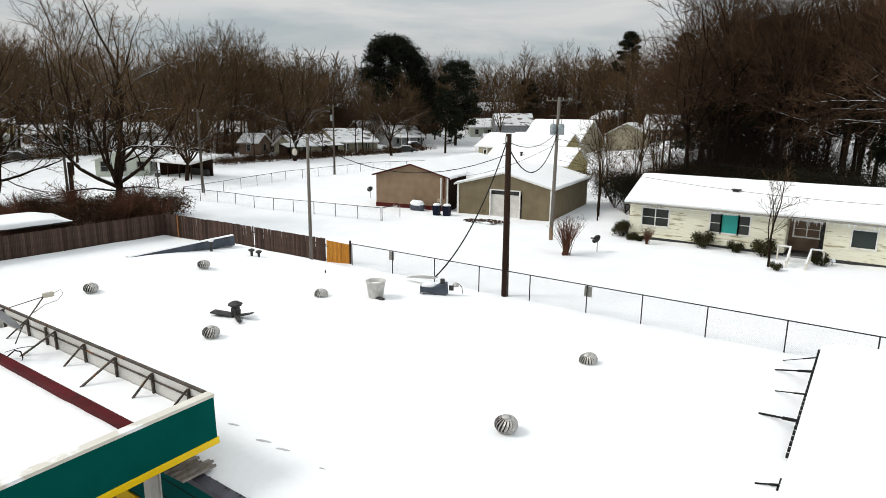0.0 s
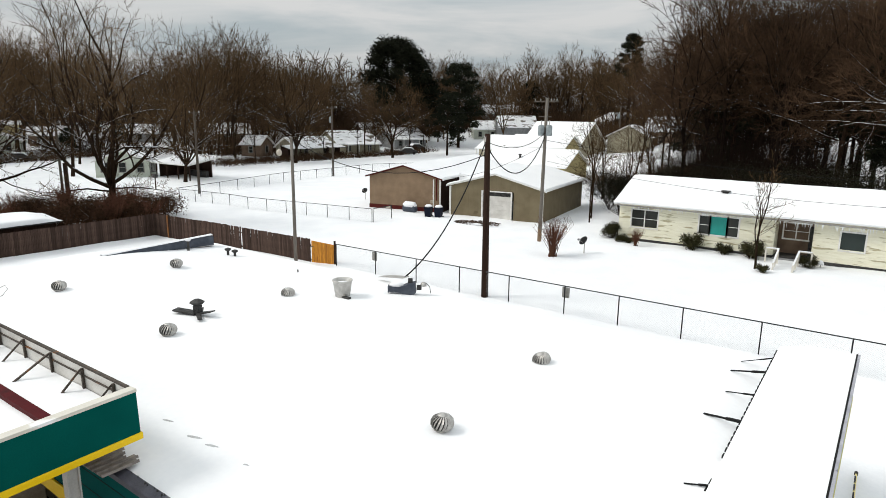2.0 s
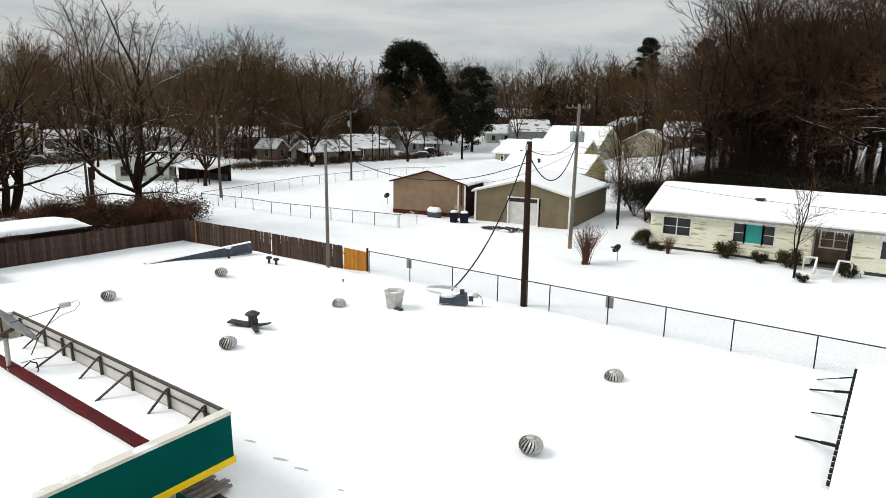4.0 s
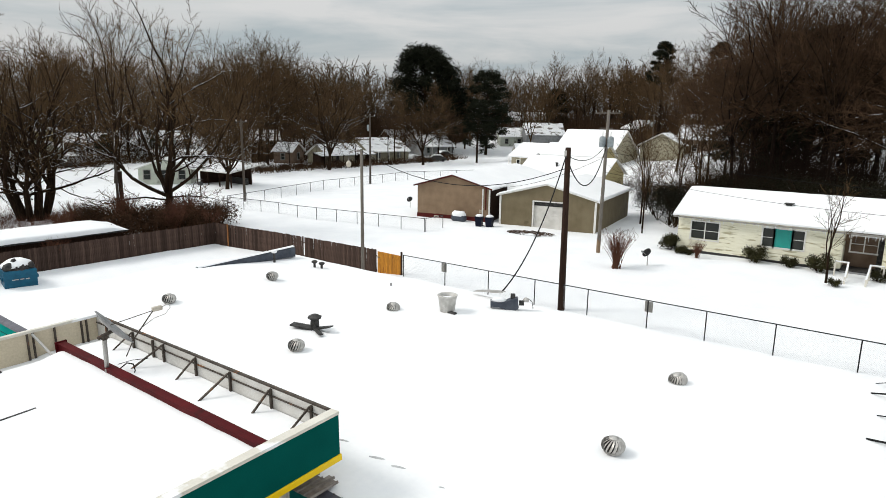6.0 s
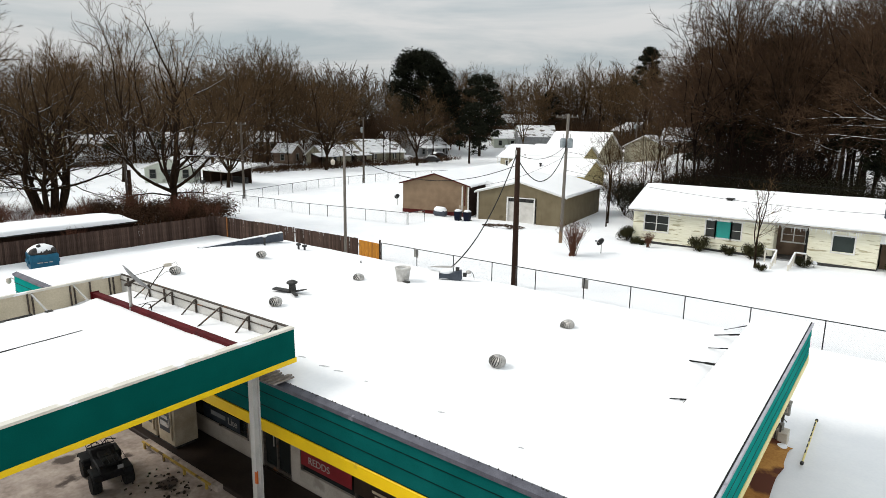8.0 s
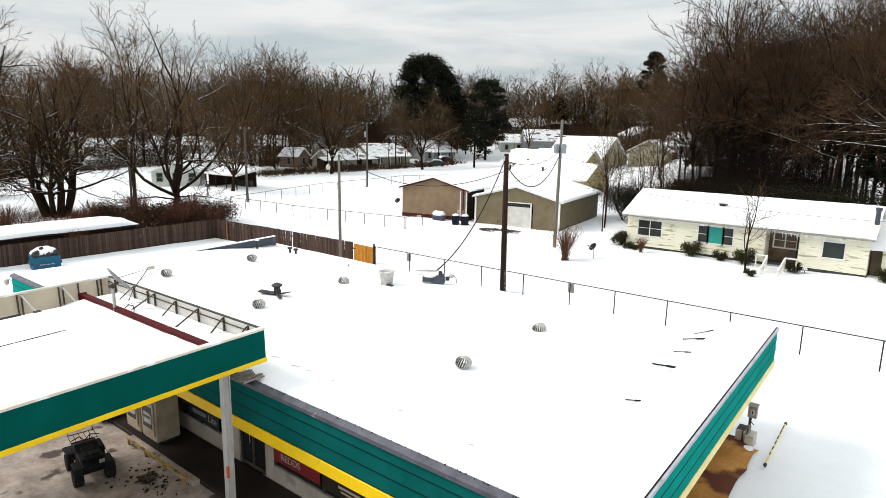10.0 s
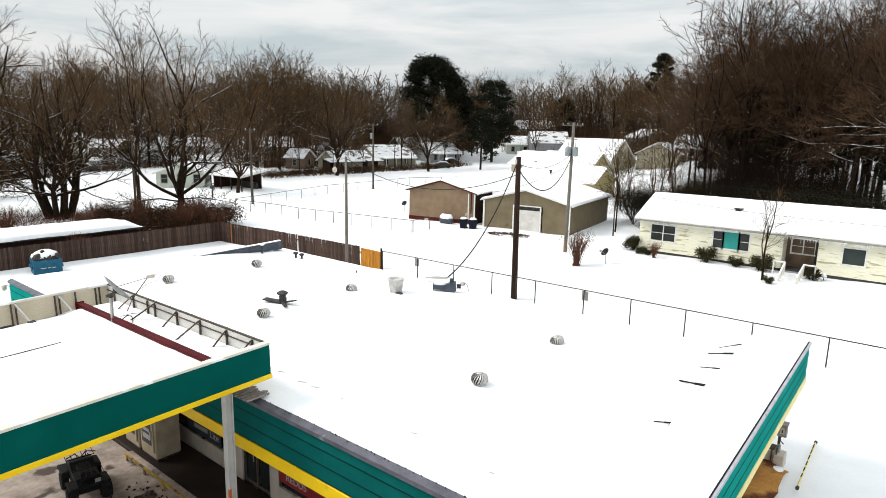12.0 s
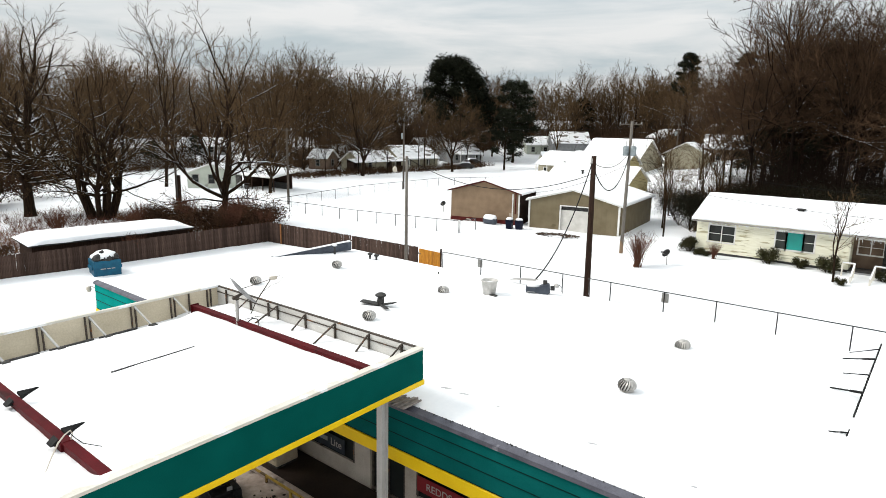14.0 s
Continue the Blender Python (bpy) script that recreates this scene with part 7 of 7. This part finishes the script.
small = tree_thing("slender bare young tree standing in snow", hardwood(41, 6.9, 0.08, 0.2, 4, 0.26, (7, 4, 4), 0.008, 0, reach=(0.34, 0.16)), (BARK, TWIG), group="young trees")
small.matrix_basis = pose(-5.4, 43.7, 1.25, 0, 0, 0)
sapling = tree_thing("slim bare sapling with snow on its twigs", hardwood(43, 9.5, 0.08, 0.3, 3, 0.26, (6, 4, 3), 0.011, 2, (0.3, 0.5), 0.22, 0.7), (BARK_SNOWY, TWIG), group="saplings")
sapling.matrix_basis = pose(-21.5, 55.5, 1.3, 0, 0, 60)
for x, y, sc in ((-20.6, 53.0, 0.8), (-22.8, 58.5, 1.05), (-20.0, 60.5, 1.0), (-26.0, 69.0, 0.95), (-23.5, 73.0, 1.1), (-20.5, 68.0, 1.15), (-18.6, 63.0, 1.0)):
    plant(sapling, x, y, sc, 71 * sc * x % 360)

# woods: five kinds of bare tree, repeated
FORMS = ((20, 0.2, 4, 0.45), (22, 0.26, 5, 0.38), (19, 0.16, 5, 0.55), (21, 0.3, 4, 0.4), (18, 0.2, 4, 0.5))
kinds = [tree_thing("bare brown woodland tree", hardwood(100 + i, hgt, 0.21, fk, ld, ln, (9, 6, 4), 0.021, 0, segs=(2, 1), wig=0.17, crook=0.14), (BARK, TWIG), group="woodland trees")
         for i, (hgt, fk, ld, ln) in enumerate(FORMS)]
# the darker twig colour stands in for self-shadow in these crowns
dark_kinds = [tree_thing("dense bare woodland tree with twigs darkened as shade", hardwood(140 + i, hgt, 0.17, fk + 0.14, 5, ln * 0.85, (9, 5, 5), 0.019, 5, (0.28, 0.7), 0.26, 0.35, segs=(3, 1), wig=0.18, reach=(0.44, 0.25), crook=0.15), (BARK_DARK, DARK_SHADE_TWIG), group="dark woodland trees")
              for i, (hgt, fk, ld, ln) in enumerate(FORMS[:4])]
rng = random.Random(77)
first, dark_first = [True] * 5, [True] * 4


def dark_wood(spots):
    for x, y, s in spots:
        k = rng.randrange(4)
        if dark_first[k]:
            dark_first[k] = False
            dark_kinds[k].matrix_basis = pose(x, y, ground_z(x, y), 0, 0, rng.uniform(0, 360))
            for ch in dark_kinds[k].children:
                ch.scale = (s, s, s)
        else:
            plant(dark_kinds[k], x, y, s, rng.uniform(0, 360))


def wood(spots):
    for x, y, s in spots:
        k = rng.randrange(5)
        if first[k]:
            first[k] = False
            kinds[k].matrix_basis = pose(x, y, ground_z(x, y), 0, 0, rng.uniform(0, 360))
            for ch in kinds[k].children:
                ch.scale = (s, s, s)
        else:
            plant(kinds[k], x, y, s, rng.uniform(0, 360))


def belt(ax, ay, bx, by, depth, n, s0, s1):
    """Trees strewn along a line and some way beyond it."""
    out = []
    for i in range(n):
        t, d = (i + rng.random()) / n, rng.random() * depth
        dx, dy = bx - ax, by - ay
        ln = math.hypot(dx, dy)
        out.append((ax + dx * t - dy / ln * d, ay + dy * t + dx / ln * d, rng.uniform(s0, s1)))
    return out


dark_wood(belt(16, 62, 5, 63, -16, 3, 1.0, 1.2))
dark_wood(belt(4, 63, -9, 65, -20, 12, 1.05, 1.25))
dark_wood(belt(-7, 66, -18, 74, -18, 16, 1.0, 1.15))
dark_wood(((-17.2, 68.5, 0.98), (-16.2, 74.0, 1.2), (-15.5, 79.0, 1.15), (-13.6, 69.5, 1.18), (-17.0, 85.0, 1.05)))
dark_wood(((-94.0, 73.0, 0.5), (-93.0, 80.5, 0.55), (-92.6, 88.5, 0.5), (-92.0, 97.5, 0.55), (-94.0, 105.0, 0.6), (-90.0, 118.0, 0.55), (-98.0, 66.0, 0.6)))
dark_wood(belt(4, 92, -16, 104, -20, 14, 0.9, 1.1))
dark_wood(belt(-17, 80, -29, 98, -14, 13, 0.85, 1.0))
wood(belt(-123, 24, -136, 76, 28, 21, 0.95, 1.15))
wood(belt(-104, 66, -114, 108, 22, 25, 1.0, 1.2))
wood(belt(-118, 112, -140, 150, 26, 16, 0.75, 0.9))
wood(belt(-114, 152, -62, 192, 24, 25, 0.88, 1.08))
wood(belt(-58, 178, -8, 142, -24, 20, 0.78, 0.95))
wood(((-93.7, 41.3, 1.1), (-112.0, 50.4, 0.95), (-100.0, 21.5, 0.95), (-107.0, 25.0, 0.95), (-116.5, 27.0, 1.0), (-122.5, 41.5, 0.95), (-128.5, 60.5, 1.0), (-96.5, 104.5, 0.75), (-91.0, 113.5, 0.7), (-35.0, 108.0, 0.9), (-44.0, 128.0, 0.85), (-99.5, 88.0, 0.9), (-104.0, 72.0, 1.0)))

pine = tree_thing("broad dark evergreen pine with a lobed crown", pine_tree(5, 27.0, 8.6, 110, 200, 0.44, 0.36), (BARK, NEEDLE), name="pine_tree", group="pine trees", names=("trunk", "crown"))
pine.matrix_basis = pose(-105.5, 126.0, ground_z(-105.5, 126.0), 0, 0, 0)
slim = tree_thing("dark evergreen pine with a narrow ragged crown", pine_tree(9, 21.5, 5.8, 80, 110, 0.4, 0.2), (BARK, NEEDLE), name="pine_tree", group="pine trees", names=("trunk", "crown"))
slim.matrix_basis = pose(-90.5, 132.5, ground_z(-90.5, 132.5), 0, 0, 0)
knob = tree_thing("dark pine with a small round crown on a bare trunk", pine_tree(13, 23.0, 3.1, 50, 110, 0.35, 0.6), (BARK, NEEDLE), name="pine_tree", group="pine trees", names=("trunk", "crown"))
knob.matrix_basis = pose(-48.2, 136.0, ground_z(-48.2, 136.0), 0, 0, 0)
for kind_of, x, y, s in ((slim, -101.0, 131.0, 0.9), (slim, -111.0, 130.0, 0.85), (slim, -94.0, 176.0, 0.7), (slim, -76.0, 186.0, 0.75), (knob, -60.0, 172.0, 0.85),
                         (slim, -12.0, 78.0, 0.95), (slim, -17.5, 84.0, 0.85), (slim, -24.0, 104.0, 0.85), (slim, 1.0, 72.0, 0.95), (knob, -39.0, 146.0, 0.9), (slim, -79.5, 112.5, 0.62), (slim, -131.0, 57.0, 0.27), (slim, -137.0, 70.0, 0.3)):
    plant(kind_of, x, y, s, rng.uniform(0, 360))

# evergreen thickets behind the ranch house and shrubs along it
thick = tree_thing("dense dark evergreen thicket", bush(61, 5.0, 4.4, 5200, 0.075, 16), (BARK, LEAF_DARK), "shrub", "evergreen_thicket", "thickets", ("stem", "foliage"))
spots = [(-18.3, 57.0, 1.0), (7.5, 60.5, 1.4), (-22.3, 62.0, 0.95), (-20.3, 59.5, 0.95), (-24.0, 65.5, 0.85), (-12.5, 58.0, 1.0), (-7.5, 58.5, 1.1), (-2.5, 58.5, 1.1), (2.5, 58.5, 1.1), (-15.5, 64.0, 1.2), (-15.0, 60.5, 1.1), (-20.6, 62.0, 0.8), (-10.0, 62.5, 1.15), (-5.0, 61.5, 1.1), (0.0, 62.5, 1.2), (5.0, 61.0, 1.15), (-12.0, 66.5, 1.3), (-30.0, 70.0, 0.7)]
thick.matrix_basis = pose(*spots[0][:2], ground_z(*spots[0][:2]))
for x, y, s in spots[1:]:
    plant(thick, x, y, s * (1.22 if x > -9 else 1.0), rng.uniform(0, 360))
shrub = tree_thing("round evergreen shrub dusted with snow", bush(67, 1.5, 1.5, 2400, 0.062, 12), (BARK, SHRUB_LEAF), "shrub", "shrub", "house shrubs", ("stem", "foliage"))
shrub.matrix_basis = pose(-10.2, 46.9, 1.15)
for x, y, s in ((-8.0, 46.95, 0.72), (-6.15, 46.7, 1.02), (-16.4, 47.6, 1.05), (-15.3, 46.7, 0.6), (-14.7, 46.6, 0.5), (-16.6, 48.8, 0.95), (-2.75, 46.1, 0.72), (2.7, 47.0, 0.9), (-4.9, 43.1, 0.5)):
    plant(shrub, x, y, s, rng.uniform(0, 360), 1.1)
hedge = tree_thing("tangled dark brown hedge behind a fence", bush(71, 4.0, 2.6, 2600, 0.1, 14), (BARK, LEAF_BROWN), "shrub", "tangled_hedge", "hedges", ("stem", "foliage"))
hs = [(-95.0, 76.0, 0.5), (-96.0, 81.0, 0.45), (-95.5, 86.0, 0.55), (-96.0, 90.0, 0.4), (-95.0, 94.5, 0.5), (-96.5, 97.5, 0.4), (-96.0, 112.0, 0.5), (-94.5, 119.0, 0.55), (-92.0, 70.0, 0.55), (-48.5, 27.0, 0.9), (-50.5, 26.5, 1.05), (-52.0, 26.2, 1.0), (-55.5, 30.0, 1.0), (-52.5, 31.2, 0.95), (-56.0, 22.5, 1.0), (-51.5, 29.5, 0.9), (-54.5, 27.0, 1.0), (-50.0, 24.5, 0.9), (-53.0, 23.0, 1.0), (-57.0, 25.5, 0.85), (-50.2, 20.8, 0.8), (-60.5, 24.0, 0.8), (-51.5, 8.0, 0.55), (-53.0, 12.5, 0.6), (-52.5, 4.0, 0.6), (-83.0, 13.5, 1.5), (-85.5, 17.0, 1.6), (-84.0, 9.5, 1.5), (-87.0, 13.0, 1.7), (-79.5, 10.5, 1.2), (-90.0, 21.0, 1.5)]
hedge.matrix_basis = pose(*hs[0][:2], 1.6)
for ch in hedge.children:
    ch.scale = (0.5, 0.5, 0.5)
for x, y, s in hs[1:]:
    plant(hedge, x, y, s, rng.uniform(0, 360), 1.0 if x > -70 else None)
laden = tree_thing("tangled brush half covered in snow", bush(75, 3.6, 2.2, 1300, 0.14, 14), (BARK, LADEN_LEAF), "shrub", "snowy_brush", "snow-laden brush", ("stem", "foliage"))
laden.matrix_basis = pose(-127.0, 52.0, ground_z(-127.0, 52.0))
for x, y, s in ((-129.5, 55.0, 1.1), (-132.5, 60.0, 1.2), (-130.0, 63.5, 1.0), (-134.5, 66.0, 1.3), (-136.0, 60.5, 1.4), (-139.0, 64.5, 1.5), (-138.0, 56.0, 1.3), (-124.0, 47.5, 0.9), (-121.5, 42.5, 0.8), (-142.0, 69.0, 1.5), (-133.0, 71.0, 1.0), (-116.0, 33.0, 0.9), (-119.0, 25.5, 1.1), (-112.0, 24.0, 0.9)):
    plant(laden, x, y, s, rng.uniform(0, 360))
twiggy = tree_thing("leafless red-brown twiggy bush in snow", stick_bush(81, 2.9, 2.6, 80, 7), (RUST_TWIG, RUST_TWIG), "shrub", "twiggy_bush", "twiggy bushes", ("stem", "crown"))
twiggy.matrix_basis = pose(-17.4, 39.3, 1.2)
for x, y, s in ((-13.8, 45.6, 0.5), (-58.0, 14.0, 1.0), (-60.0, 22.0, 0.9), (-56.5, 19.5, 0.8), (-62.0, 27.0, 0.8), (-46.9, 15.4, 0.75), (-51.0, 26.6, 1.15), (-55.2, 24.2, 1.25), (-49.3, 25.2, 1.1), (-53.4, 28.8, 1.2), (-48.2, 27.6, 1.0)):
    plant(twiggy, x, y, s, rng.uniform(0, 360))

# dry brush strewn along the far side of the yards and in the woods
def brush(name, label, areas, n, h, seed, mat, thick=0.035, ring=False):
    r2 = random.Random(seed)
    g = Geo()
    for i in range(n):
        x0, x1, y0, y1 = areas[r2.randrange(len(areas))]
        x, y = r2.uniform(x0, x1), r2.uniform(y0, y1)
        if ring:  # angle and distance
            x, y = -math.sin(math.radians(x)) * y, math.cos(math.radians(x)) * y
        z = ground_z(x, y)
        for k in range(3):
            e = Vector((x + r2.gauss(0, 0.33) * h, y + r2.gauss(0, 0.33) * h, z + h * r2.uniform(0.3, 1.0)))
            g.spike(Vector((x + r2.gauss(0, 0.1), y + r2.gauss(0, 0.1), z - 0.05)), e, thick)
    solo(name, g, mat, label, "undergrowth", kind="stuff")


brush("dry_grass", "patches of dry red-brown grass in snow", [(-62, -52, 24, 27), (-66, -58, 22, 26), (-60, -50, 8, 18)], 700, 0.7, 5, GRASS_DRY)
brush("dry_weeds", "thin dry weed stems poking through snow", [(-76, -50, 4, 24), (-70, -56, 13, 30), (-64, -50, 2, 14)], 3600, 0.85, 25, RUST_TWIG, 0.014)
# below the trees the dark twig colour carries the shade
brush("undergrowth", "bare brush darkened as shade under trees beside yards", [(-136, -120, 22, 36), (-172, -152, 30, 100), (-125, -112, 78, 105), (-122, -105, 86, 128), (-120, -106, 100, 132), (-150, -130, 84, 120), (-165, -136, 10, 40)], 3900, 4.4, 6, DARK_SHADE_TWIG, 0.042)
brush("undergrowth", "low tangled brush along the edge of a snowy field", [(-118, -113, 28, 40), (-127, -121, 40, 52), (-133, -125, 50, 66), (-136, -128, 64, 78), (-142, -134, 44, 70)], 1500, 1.7, 36, DARK_SHADE_TWIG, 0.03)
brush("undergrowth", "dark tangle of stems in front of far houses", [(-97, -90, 78, 96), (-95, -90, 96, 110), (-99, -94, 66, 80)], 950, 1.7, 26, DARK_SHADE_TWIG, 0.03)
brush("undergrowth", "low snow-flecked brush beside a street", [(-97, -91, 64, 98), (-96, -90, 108, 124)], 900, 1.5, 16, DARK_SHADE_TWIG)
brush("undergrowth", "bare brush under the woods, darkened as shade", [(-22, -7, 66, 92), (-20, -7, 62, 80), (-18, -8, 72, 92)], 6200, 5.0, 7, DARK_SHADE_TWIG, 0.034)
brush("undergrowth", "tall thin dark saplings under the woods", [(-17, -5, 66, 84)], 1500, 11.0, 47, BARK_DARK, 0.026)
brush("undergrowth", "tangled saplings and brush in snow behind sheds", [(-30, -12, 78, 104), (-20, -14, 58, 74), (-38, -14, 84, 112)], 1300, 2.6, 17, TWIG, 0.032)
brush("undergrowth", "bare brush under far woods, darkened as shade", [(-100, 0, 150, 200), (-60, 0, 140, 170), (-130, -108, 110, 150)], 6500, 7.0, 8, DARK_SHADE_TWIG, 0.05)
brush("undergrowth", "dense brown brush on the horizon, darkened as shade", [(-3, 78, 185, 250)], 6500, 12.0, 9, DARK_SHADE_TWIG, 0.1, True)


def far_woods(n, seed):
    """Distant woods, far beyond the yards: many leafless trees in one mesh."""
    r2 = random.Random(seed)
    protos = []
    for k in range(4):
        g = Geo()
        for q in hardwood(300 + k, 16.0, 0.2, 0.15, 4, 0.45, (6, 3, 3), 0.05, 0, sides=4, segs=(2, 1), wig=0.1):
            g.add(q.v, q.f)
        protos.append((np.array(g.v), g.f))
    out = Geo()
    for i in range(n):
        a = math.radians(r2.uniform(-3, 78))
        d = r2.uniform(165, 240)
        x, y = -math.sin(a) * d, math.cos(a) * d
        v, f = protos[i % 4]
        t, s = r2.uniform(0, 6.28), r2.uniform(0.85, 1.3)
        w = v * s
        w = np.stack([w[:, 0] * math.cos(t) - w[:, 1] * math.sin(t) + x, w[:, 0] * math.sin(t) + w[:, 1] * math.cos(t) + y, w[:, 2] + ground_z(x, y)], 1)
        out.add(w.tolist(), f)
    solo("distant_woods", out, TWIG, "brown leafless woods on the horizon", "woods", kind="stuff", smooth=True)


far_woods(165, 4)
